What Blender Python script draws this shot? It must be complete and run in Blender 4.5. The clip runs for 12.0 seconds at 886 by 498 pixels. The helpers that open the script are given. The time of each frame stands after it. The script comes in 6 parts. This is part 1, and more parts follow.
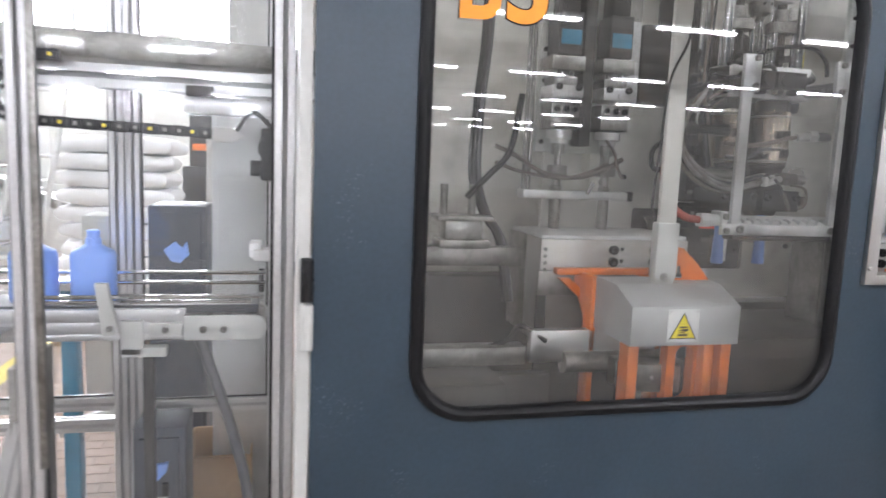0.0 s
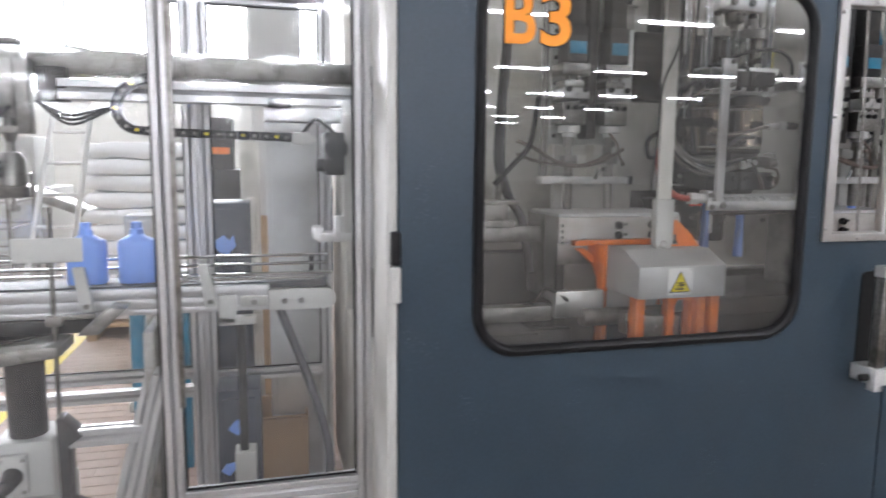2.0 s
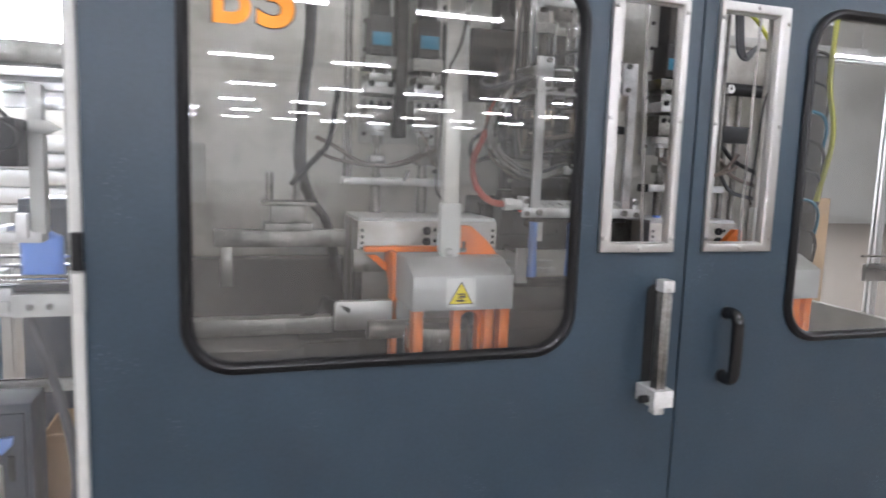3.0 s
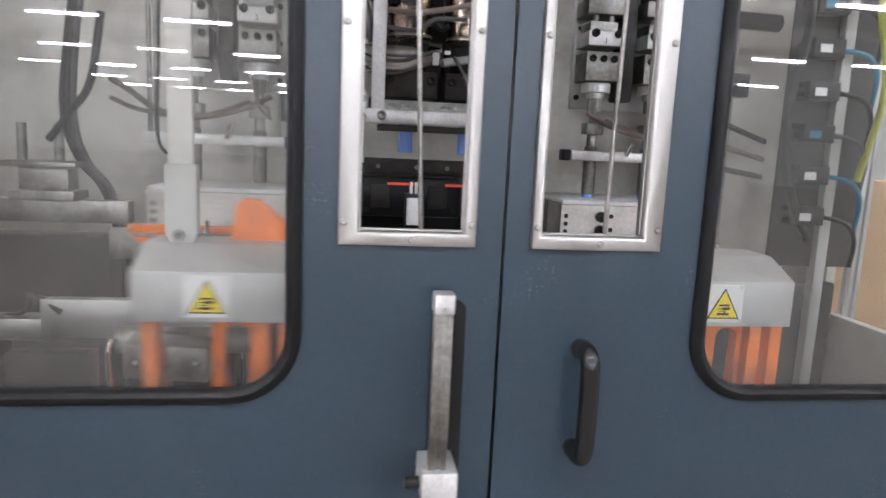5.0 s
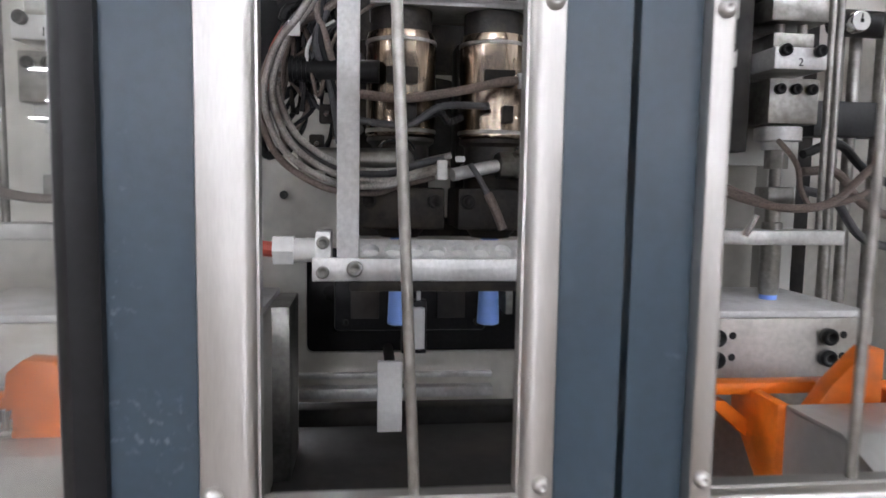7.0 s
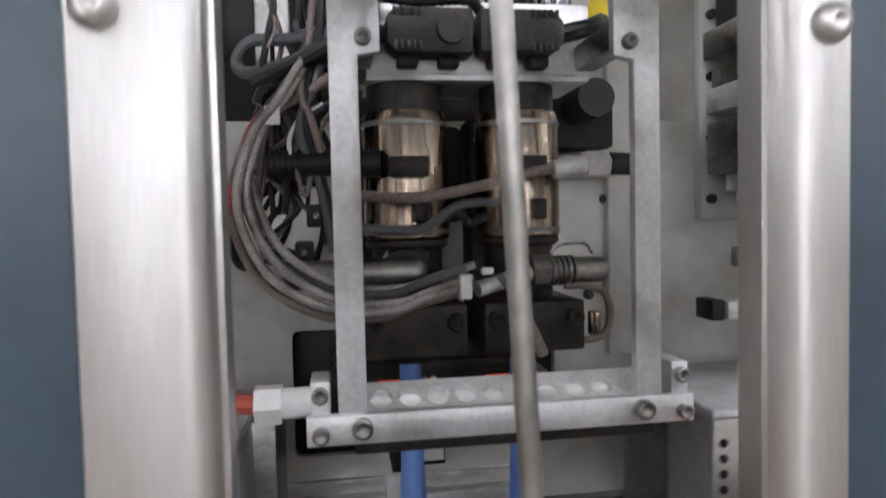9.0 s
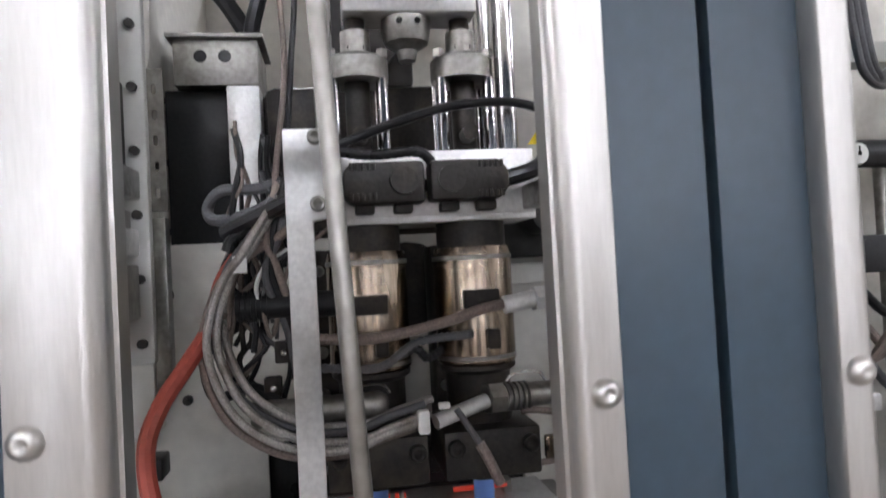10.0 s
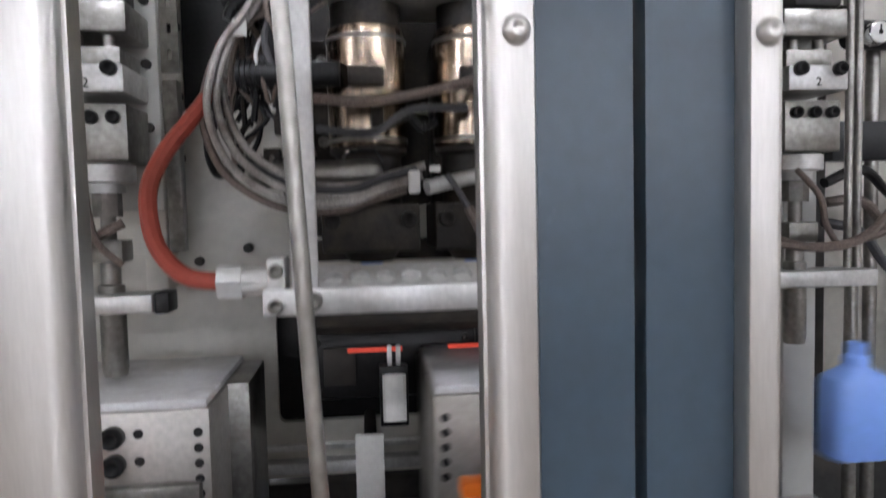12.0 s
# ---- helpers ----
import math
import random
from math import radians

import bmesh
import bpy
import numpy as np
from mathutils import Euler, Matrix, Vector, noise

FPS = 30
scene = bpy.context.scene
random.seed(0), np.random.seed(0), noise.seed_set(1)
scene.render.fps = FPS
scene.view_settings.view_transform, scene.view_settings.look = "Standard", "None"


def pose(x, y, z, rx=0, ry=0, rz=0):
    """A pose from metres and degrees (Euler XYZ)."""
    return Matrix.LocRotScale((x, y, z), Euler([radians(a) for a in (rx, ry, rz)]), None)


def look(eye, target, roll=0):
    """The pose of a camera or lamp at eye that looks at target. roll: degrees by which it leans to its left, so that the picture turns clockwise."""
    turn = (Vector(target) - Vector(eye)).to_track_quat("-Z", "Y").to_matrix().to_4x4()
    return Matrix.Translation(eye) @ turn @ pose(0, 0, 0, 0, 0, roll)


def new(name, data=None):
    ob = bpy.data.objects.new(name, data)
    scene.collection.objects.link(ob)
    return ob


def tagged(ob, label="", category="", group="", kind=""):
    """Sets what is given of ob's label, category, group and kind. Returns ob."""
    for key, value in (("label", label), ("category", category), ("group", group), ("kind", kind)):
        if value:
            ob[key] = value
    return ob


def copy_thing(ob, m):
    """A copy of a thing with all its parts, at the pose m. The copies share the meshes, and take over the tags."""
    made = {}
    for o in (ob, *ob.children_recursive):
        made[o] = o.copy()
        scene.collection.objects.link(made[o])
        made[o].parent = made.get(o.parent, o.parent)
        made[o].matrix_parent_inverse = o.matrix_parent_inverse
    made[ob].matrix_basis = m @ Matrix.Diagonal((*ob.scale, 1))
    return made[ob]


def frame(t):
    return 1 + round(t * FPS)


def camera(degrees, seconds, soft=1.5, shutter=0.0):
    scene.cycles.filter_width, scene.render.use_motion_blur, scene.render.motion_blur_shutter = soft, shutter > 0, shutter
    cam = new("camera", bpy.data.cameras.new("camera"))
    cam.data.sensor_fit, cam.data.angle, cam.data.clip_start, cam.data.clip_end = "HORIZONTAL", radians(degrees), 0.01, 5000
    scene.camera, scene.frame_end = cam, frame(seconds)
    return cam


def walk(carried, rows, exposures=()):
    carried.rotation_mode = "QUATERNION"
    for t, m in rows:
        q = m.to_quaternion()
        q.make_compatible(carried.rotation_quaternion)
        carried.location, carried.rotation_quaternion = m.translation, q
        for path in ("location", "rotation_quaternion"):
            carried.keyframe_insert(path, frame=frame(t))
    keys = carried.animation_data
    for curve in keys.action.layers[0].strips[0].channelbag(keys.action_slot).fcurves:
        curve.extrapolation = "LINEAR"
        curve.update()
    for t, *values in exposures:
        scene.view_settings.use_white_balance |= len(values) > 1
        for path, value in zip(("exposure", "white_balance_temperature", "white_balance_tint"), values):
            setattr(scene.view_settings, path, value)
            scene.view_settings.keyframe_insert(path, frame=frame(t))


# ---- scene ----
cam = camera(66.5, 12.0, shutter=0.5)
PATH = [
    (0, (-1.606, -1.285, 1.531), (-1.142, 0.645, 1.28), 2.3),
    (0.5, (-1.721, -1.417, 1.526), (-1.338, 0.528, 1.263), 0.5),
    (1, (-1.887, -1.563, 1.519), (-1.529, 0.386, 1.25), 0.1),
    (1.5, (-1.942, -1.626, 1.53), (-1.558, 0.317, 1.252), 0.7),
    (2, (-1.862, -1.626, 1.52), (-1.36, 0.292, 1.258), 0.5),
    (2.5, (-1.561, -1.625, 1.528), (-1.006, 0.28, 1.282), 1.3),
    (3, (-1.245, -1.613, 1.513), (-0.647, 0.279, 1.266), 1.9),
    (3.5, (-1.024, -1.461, 1.514), (-0.413, 0.422, 1.231), 1.1),
    (3.7, (-1.021, -1.383, 1.499), (-0.31, 0.468, 1.24), 1.4),
    (5.3, (-0.202, -1.032, 1.46), (0.026, 0.93, 1.142), 2.7),
    (5.5, (-0.246, -0.932, 1.454), (0.008, 1.036, 1.201), 2.3),
    (6, (-0.216, -0.76, 1.48), (-0.009, 1.211, 1.211), 0.7),
    (6.5, (-0.182, -0.594, 1.519), (0.035, 1.381, 1.292), 1.5),
    (8.5, (-0.238, -0.216, 1.55), (0.073, 1.756, 1.424), -1.9),
    (9, (-0.224, -0.207, 1.594), (0.076, 1.768, 1.501), -1.3),
    (9.5, (-0.195, -0.234, 1.657), (0.118, 1.741, 1.609), -2.0),
    (10, (-0.176, -0.275, 1.707), (0.143, 1.699, 1.757), -3.1),
    (10.5, (-0.172, -0.311, 1.74), (0.127, 1.663, 1.852), -3.6),
    (11, (-0.181, -0.321, 1.73), (0.092, 1.656, 1.865), -3.1),
    (11.5, (-0.163, -0.298, 1.647), (0.101, 1.684, 1.652), -2.5),
    (12, (-0.137, -0.303, 1.576), (0.09, 1.68, 1.456), -1.3),
]
EXPOSURES = [(0, -0.10), (0.5, -0.22), (1.0, -0.42), (1.5, -0.50), (2.0, -0.42), (2.5, -0.28), (3.5, 0.0), (5.5, 0.05), (6.5, 0.02), (8.5, 0.0), (9.0, -0.06), (9.5, -0.08), (10.0, 0.0), (10.5, -0.32), (11.0, -0.32), (12.0, -0.06)]
walk(cam, [(t, look(eye, target, roll)) for t, eye, target, roll in PATH], EXPOSURES)


# ---- light ----
world = bpy.data.worlds.new("world")
scene.world = world
world.use_nodes = True
world.node_tree.nodes["Background"].inputs[0].default_value = (0.75, 0.85, 1.0, 1)
world.node_tree.nodes["Background"].inputs[1].default_value = 0.25


# ---- materials ----
def mat(name, base, rough=0.5, metal=0.0, var=0.12, scale=30.0, bump=0.0, fine=0.0, stretch=(1, 1, 1), dirt=None, dirt_amount=0.0, dirt_scale=6.0, coat=0.0, specks=0.0, even=False):
    """Base colour with two scales of variation, uneven gloss, relief, and patches of dirt."""
    m = bpy.data.materials.new(name)
    m.use_nodes = True
    n, l = m.node_tree.nodes, m.node_tree.links
    b = n["Principled BSDF"]
    b.inputs["Metallic"].default_value = metal
    b.inputs["Coat Weight"].default_value = coat
    co = n.new("ShaderNodeTexCoord")
    mp = n.new("ShaderNodeMapping")
    mp.inputs["Scale"].default_value = stretch
    l.new(co.outputs["Object"], mp.inputs["Vector"])
    big = n.new("ShaderNodeTexNoise")
    big.inputs["Scale"].default_value, big.inputs["Detail"].default_value = scale / 6, 4
    small = n.new("ShaderNodeTexNoise")
    small.inputs["Scale"].default_value, small.inputs["Detail"].default_value = scale * 4, 5
    for t in (big, small):
        l.new(mp.outputs["Vector"], t.inputs["Vector"])
    add = n.new("ShaderNodeMath")
    add.operation = "ADD"
    l.new(big.outputs["Fac"], add.inputs[0])
    l.new(small.outputs["Fac"], add.inputs[1])
    ramp = n.new("ShaderNodeMapRange")
    ramp.inputs["From Min"].default_value, ramp.inputs["From Max"].default_value = 0.7, 1.3
    ramp.inputs["To Min"].default_value, ramp.inputs["To Max"].default_value = 1 - var, 1 + var
    l.new(add.outputs[0], ramp.inputs["Value"])
    mul = n.new("ShaderNodeMix")
    mul.data_type, mul.blend_type = "RGBA", "MULTIPLY"
    mul.inputs[0].default_value = 1.0
    mul.inputs[6].default_value = (*base, 1)
    l.new(ramp.outputs["Result"], mul.inputs[7])
    out = mul.outputs[2]
    if dirt:
        patch = n.new("ShaderNodeTexNoise")
        patch.inputs["Scale"].default_value, patch.inputs["Detail"].default_value = dirt_scale, 7
        l.new(co.outputs["Object"], patch.inputs["Vector"])
        pr = n.new("ShaderNodeMapRange")
        pr.inputs["From Min"].default_value, pr.inputs["From Max"].default_value = 0.48, 0.7
        pr.inputs["To Max"].default_value = dirt_amount
        l.new(patch.outputs["Fac"], pr.inputs["Value"])
        mx = n.new("ShaderNodeMix")
        mx.data_type = "RGBA"
        mx.inputs[7].default_value = (*dirt, 1)
        l.new(pr.outputs["Result"], mx.inputs[0])
        l.new(out, mx.inputs[6])
        out = mx.outputs[2]
    if specks:
        w1, w2 = n.new("ShaderNodeTexNoise"), n.new("ShaderNodeTexNoise")
        w1.inputs["Scale"].default_value, w1.inputs["Detail"].default_value = 7.0, 3
        w2.inputs["Scale"].default_value, w2.inputs["Detail"].default_value = 150.0, 4
        r1, r2, mu = n.new("ShaderNodeMapRange"), n.new("ShaderNodeMapRange"), n.new("ShaderNodeMath")
        r1.inputs["From Min"].default_value, r1.inputs["From Max"].default_value = 0.60, 0.72
        r2.inputs["From Min"].default_value, r2.inputs["From Max"].default_value = 0.57, 0.68
        r2.inputs["To Max"].default_value = specks
        mu.operation = "MULTIPLY"
        for w, r in ((w1, r1), (w2, r2)):
            l.new(co.outputs["Object"], w.inputs["Vector"])
            l.new(w.outputs["Fac"], r.inputs["Value"])
        l.new(r1.outputs["Result"], mu.inputs[0])
        l.new(r2.outputs["Result"], mu.inputs[1])
        ms = n.new("ShaderNodeMix")
        ms.data_type = "RGBA"
        ms.inputs[7].default_value = (0.55, 0.6, 0.68, 1)
        l.new(mu.outputs[0], ms.inputs[0])
        l.new(out, ms.inputs[6])
        out = ms.outputs[2]
    l.new(out, b.inputs["Base Color"])
    rr = n.new("ShaderNodeMapRange")
    rr.inputs["From Min"].default_value, rr.inputs["From Max"].default_value = 0.35, 0.65
    rr.inputs["To Min"].default_value, rr.inputs["To Max"].default_value = (rough, rough) if even else (max(0.03, rough - 0.08), min(1, rough + 0.1))
    l.new(big.outputs["Fac"], rr.inputs["Value"])
    l.new(rr.outputs["Result"], b.inputs["Roughness"])
    if bump:
        bp = n.new("ShaderNodeBump")
        bp.inputs["Strength"].default_value, bp.inputs["Distance"].default_value = bump, 0.002
        l.new(small.outputs["Fac"], bp.inputs["Height"])
        l.new(bp.outputs["Normal"], b.inputs["Normal"])
    return m


def glass_mat(name, tint, dust, dust_scale, gloss=0.02, dust_colour=(0.62, 0.61, 0.58), reflect=0.045):
    """Clear sheet with a thin, uneven film of dust, and a real reflection."""
    m = bpy.data.materials.new(name)
    m.use_nodes = True
    n, l = m.node_tree.nodes, m.node_tree.links
    n.remove(n["Principled BSDF"])
    tr, gl, df = n.new("ShaderNodeBsdfTransparent"), n.new("ShaderNodeBsdfGlossy"), n.new("ShaderNodeBsdfDiffuse")
    tr.inputs[0].default_value = (*tint, 1)
    gl.inputs["Roughness"].default_value = gloss
    df.inputs[0].default_value = (*dust_colour, 1)
    lw, pw, ma = n.new("ShaderNodeLayerWeight"), n.new("ShaderNodeMath"), n.new("ShaderNodeMath")
    lw.inputs[0].default_value = 0.5
    pw.operation, pw.inputs[1].default_value = "POWER", 5.0
    ma.operation, ma.inputs[1].default_value, ma.inputs[2].default_value = "MULTIPLY_ADD", 0.95, reflect
    l.new(lw.outputs["Facing"], pw.inputs[0])
    l.new(pw.outputs[0], ma.inputs[0])
    co, no = n.new("ShaderNodeTexCoord"), n.new("ShaderNodeTexNoise")
    no.inputs["Scale"].default_value, no.inputs["Detail"].default_value = dust_scale, 6
    l.new(co.outputs["Object"], no.inputs["Vector"])
    mr = n.new("ShaderNodeMapRange")
    mr.inputs["From Min"].default_value, mr.inputs["From Max"].default_value = 0.3, 0.75
    mr.inputs["To Min"].default_value, mr.inputs["To Max"].default_value = dust * 0.15, dust * 2.0
    l.new(no.outputs["Fac"], mr.inputs["Value"])
    m1, m2 = n.new("ShaderNodeMixShader"), n.new("ShaderNodeMixShader")
    l.new(mr.outputs["Result"], m1.inputs[0])
    l.new(tr.outputs[0], m1.inputs[1])
    l.new(df.outputs[0], m1.inputs[2])
    l.new(ma.outputs[0], m2.inputs[0])
    l.new(m1.outputs[0], m2.inputs[1])
    l.new(gl.outputs[0], m2.inputs[2])
    l.new(m2.outputs[0], n["Material Output"].inputs[0])
    return m


def glow_mat(name, colour, strength):
    m = bpy.data.materials.new(name)
    m.use_nodes = True
    b = m.node_tree.nodes["Principled BSDF"]
    b.inputs["Base Color"].default_value = (*colour, 1)
    b.inputs["Emission Color"].default_value = (*colour, 1)
    b.inputs["Emission Strength"].default_value = strength
    return m


PAINT = mat("slate_blue_paint", (0.024, 0.042, 0.060), 0.34, 0, 0.14, 24, 0.14, dirt=(0.085, 0.11, 0.14), dirt_amount=0.12, dirt_scale=1.5, specks=0.16, even=True)
STEEL = mat("brushed_steel", (0.52, 0.51, 0.49), 0.36, 1, 0.07, 20, 0.03, stretch=(8, 8, 1), dirt=(0.42, 0.40, 0.37), dirt_amount=0.14, dirt_scale=5)
CHROME = mat("chrome", (0.72, 0.72, 0.72), 0.10, 1, 0.06, 30)
DULL = mat("dull_steel", (0.33, 0.32, 0.30), 0.36, 1, 0.3, 25, 0.15, dirt=(0.07, 0.06, 0.05), dirt_amount=0.6, dirt_scale=14)
ALU = mat("anodised_aluminium", (0.62, 0.62, 0.62), 0.38, 0.85, 0.08, 25, 0.04)
RAILALU = mat("milled_aluminium", (0.76, 0.76, 0.75), 0.42, 0.6, 0.14, 40, 0.12, dirt=(0.24, 0.22, 0.20), dirt_amount=0.5, dirt_scale=14)
RUBBER = mat("black_rubber", (0.010, 0.010, 0.011), 0.32, 0, 0.2, 40, 0.06, even=True)
GLOSSBLACK = mat("glossy_black_plastic", (0.010, 0.010, 0.011), 0.12, 0, 0.1, 30, 0.02, even=True)
# also colours the black blocks that imitate shade in the machine body
BLACK = mat("black_plastic_and_shade", (0.016, 0.016, 0.017), 0.35, 0, 0.3, 40, 0.1)
SOOT = mat("sooty_steel", (0.024, 0.021, 0.019), 0.5, 0.15, 0.4, 40, 0.3, dirt=(0.09, 0.07, 0.05), dirt_amount=0.5, dirt_scale=20)
BRONZE = mat("heat_tinted_steel", (0.36, 0.29, 0.225), 0.20, 1, 0.4, 14, 0.12, stretch=(4, 4, 0.5), dirt=(0.085, 0.055, 0.035), dirt_amount=0.95, dirt_scale=7)
MOULD = mat("ground_mould_steel", (0.50, 0.48, 0.45), 0.42, 0.7, 0.15, 25, 0.1, dirt=(0.2, 0.17, 0.13), dirt_amount=0.45, dirt_scale=8)
CREAM = mat("pebble_grey_paint", (0.72, 0.70, 0.645), 0.45, 0, 0.08, 12, 0.06, dirt=(0.20, 0.18, 0.14), dirt_amount=0.5, dirt_scale=5)
POST = mat("light_grey_paint", (0.56, 0.56, 0.53), 0.45, 0, 0.06, 14, 0.05, dirt=(0.3, 0.29, 0.26), dirt_amount=0.25, dirt_scale=7)
ORANGE = mat("orange_paint", (0.82, 0.18, 0.013), 0.38, 0, 0.12, 18, 0.08, dirt=(0.25, 0.08, 0.02), dirt_amount=0.45, dirt_scale=11)
HOODSTEEL = mat("satin_sheet_steel", (0.60, 0.60, 0.59), 0.5, 0.5, 0.08, 14, 0.06, dirt=(0.35, 0.34, 0.32), dirt_amount=0.4, dirt_scale=6)
POWDER = mat("powdery_mould_steel", (0.66, 0.66, 0.66), 0.7, 0.15, 0.12, 30, 0.1, dirt=(0.42, 0.41, 0.40), dirt_amount=0.5, dirt_scale=16)
BLUE = mat("blue_polythene", (0.24, 0.42, 0.95), 0.38, 0, 0.05, 18)
WHITE = mat("white_plastic", (0.78, 0.78, 0.76), 0.45, 0, 0.08, 30, 0.05)
YELLOW = mat("yellow_label", (0.92, 0.72, 0.02), 0.4, 0, 0.05, 30)
INK = mat("black_ink", (0.015, 0.015, 0.015), 0.5, 0, 0.1, 30)
LETTER = mat("orange_vinyl", (0.95, 0.33, 0.02), 0.4, 0, 0.04, 30)
RED = mat("red_hose", (0.42, 0.075, 0.05), 0.5, 0, 0.15, 30, 0.1, dirt=(0.2, 0.05, 0.03), dirt_amount=0.4, dirt_scale=12)
BRAID = mat("braided_sleeve", (0.20, 0.16, 0.14), 0.55, 0.25, 0.45, 90, 0.6)
SILVER = mat("tinned_braid", (0.46, 0.44, 0.42), 0.42, 0.65, 0.5, 110, 0.8, dirt=(0.12, 0.09, 0.07), dirt_amount=0.7, dirt_scale=16)
TEAL = mat("blue_air_line", (0.02, 0.20, 0.33), 0.35, 0, 0.1, 30)
HOSE = mat("grey_corrugated_hose", (0.09, 0.09, 0.095), 0.5, 0, 0.2, 60, 0.4)
YHOSE = mat("yellow_green_hose", (0.55, 0.55, 0.08), 0.45, 0, 0.3, 40, 0.2)
OIL = mat("dark_grey_machine_paint", (0.034, 0.033, 0.032), 0.5, 0.1, 0.3, 14, 0.15, dirt=(0.10, 0.08, 0.065), dirt_amount=0.4, dirt_scale=8)
GLASS = glass_mat("dusty_window", (0.90, 0.91, 0.90), 0.036, 2.6, 0.015, reflect=0.075)
ACRYL = glass_mat("scuffed_acrylic", (0.96, 0.97, 0.97), 0.026, 3.0, 0.04, (0.75, 0.76, 0.78), 0.045)
TUBE = glow_mat("tube_glow", (0.935, 0.953, 1.055), 130.0)
DAY = glow_mat("daylight_window", (0.96, 0.96, 1.05), 36.0)
HALLWALL = mat("hall_wall_paint", (0.66, 0.66, 0.64), 0.8, 0, 0.06, 2, 0.02)
ROOF = mat("hall_roof_sheet", (0.55, 0.53, 0.48), 0.8, 0, 0.08, 2)
GREYCAB = mat("grey_cabinet_paint", (0.05, 0.06, 0.08), 0.5, 0, 0.1, 15, 0.05)
CARD = mat("cardboard", (0.50, 0.34, 0.20), 0.85, 0, 0.12, 12, 0.1)
SACK = mat("white_woven_sack", (0.86, 0.86, 0.86), 0.7, 0, 0.05, 20, 0.3)
BELT = mat("conveyor_belt", (0.10, 0.105, 0.11), 0.5, 0, 0.15, 30, 0.1)
FLOORBRICK = mat("red_paving_brick", (0.43, 0.325, 0.27), 0.65, 0, 0.16, 16, 0.15, dirt=(0.22, 0.17, 0.14), dirt_amount=0.4, dirt_scale=2)
CONCRETE = mat("floor_joint", (0.30, 0.26, 0.23), 0.8, 0, 0.12, 5, 0.1)
LINE = mat("yellow_floor_paint", (0.80, 0.62, 0.10), 0.6, 0, 0.12, 10, 0.05)

# oily and rubbery blacks throw back little light
for dark, shine in ((RUBBER, 0.22), (INK, 0.15), (SOOT, 0.3), (BLACK, 0.25), (OIL, 0.3), (HOSE, 0.35)):
    dark.node_tree.nodes["Principled BSDF"].inputs["Specular IOR Level"].default_value = shine


# ---- mesh helpers ----
def bm_new():
    return bmesh.new()


def box(bm, x0, x1, y0, y1, z0, z1, bev=0.0, m=None):
    """A block between two corners, its edges broken by bev."""
    r = bmesh.ops.create_cube(bm, size=1.0)
    mm = Matrix.Translation(((x0 + x1) / 2, (y0 + y1) / 2, (z0 + z1) / 2)) @ Matrix.Diagonal((abs(x1 - x0), abs(y1 - y0), abs(z1 - z0), 1))
    bmesh.ops.transform(bm, matrix=(m @ mm) if m else mm, verts=r["verts"])
    if bev:
        edges = list({e for v in r["verts"] for e in v.link_edges})
        bmesh.ops.bevel(bm, geom=edges, offset=bev, segments=2, affect="EDGES", profile=0.5)
    return bm


def rod(bm, a, b, r, r2=None, seg=20, bev=0.0):
    """A round bar from a to b."""
    a, b = Vector(a), Vector(b)
    d = b - a
    q = Vector((0, 0, 1)).rotation_difference(d).to_matrix().to_4x4()
    res = bmesh.ops.create_cone(bm, cap_ends=True, segments=seg, radius1=r, radius2=r if r2 is None else r2, depth=d.length)
    bmesh.ops.transform(bm, matrix=Matrix.Translation((a + b) / 2) @ q, verts=res["verts"])
    if bev:
        edges = [e for e in {e for v in res["verts"] for e in v.link_edges} if len(e.link_faces) == 2 and e.calc_face_angle(0) > 1.0]
        bmesh.ops.bevel(bm, geom=edges, offset=bev, segments=2, affect="EDGES", profile=0.5)
    return bm


def lathe(bm, profile, at=(0, 0, 0), seg=28):
    """A turned body: profile rows (radius, height), from below."""
    rings = []
    for r, z in profile:
        if r < 1e-5:
            rings.append([bm.verts.new((at[0], at[1], at[2] + z))])
        else:
            rings.append([bm.verts.new((at[0] + r * math.cos(2 * math.pi * i / seg), at[1] + r * math.sin(2 * math.pi * i / seg), at[2] + z)) for i in range(seg)])
    for p, q in zip(rings, rings[1:]):
        for i in range(seg):
            j = (i + 1) % seg
            if len(p) == 1 and len(q) > 1:
                bm.faces.new((p[0], q[j], q[i]))
            elif len(q) == 1 and len(p) > 1:
                bm.faces.new((p[i], p[j], q[0]))
            elif len(p) > 1:
                bm.faces.new((p[i], p[j], q[j], q[i]))
    if len(rings[0]) > 1:
        bm.faces.new(rings[0][::-1])
    if len(rings[-1]) > 1:
        bm.faces.new(rings[-1])
    return bm


def smooth_path(pts, step=8):
    """Points of a smooth curve through the given ones."""
    pts = [Vector(p) for p in pts]
    if len(pts) < 3:
        return pts
    out = []
    ext = [2 * pts[0] - pts[1]] + pts + [2 * pts[-1] - pts[-2]]
    for i in range(1, len(ext) - 2):
        p0, p1, p2, p3 = ext[i - 1], ext[i], ext[i + 1], ext[i + 2]
        for k in range(step):
            t = k / step
            out.append(0.5 * (2 * p1 + (p2 - p0) * t + (2 * p0 - 5 * p1 + 4 * p2 - p3) * t * t + (3 * p1 - p0 - 3 * p2 + p3) * t ** 3))
    return out + [pts[-1]]


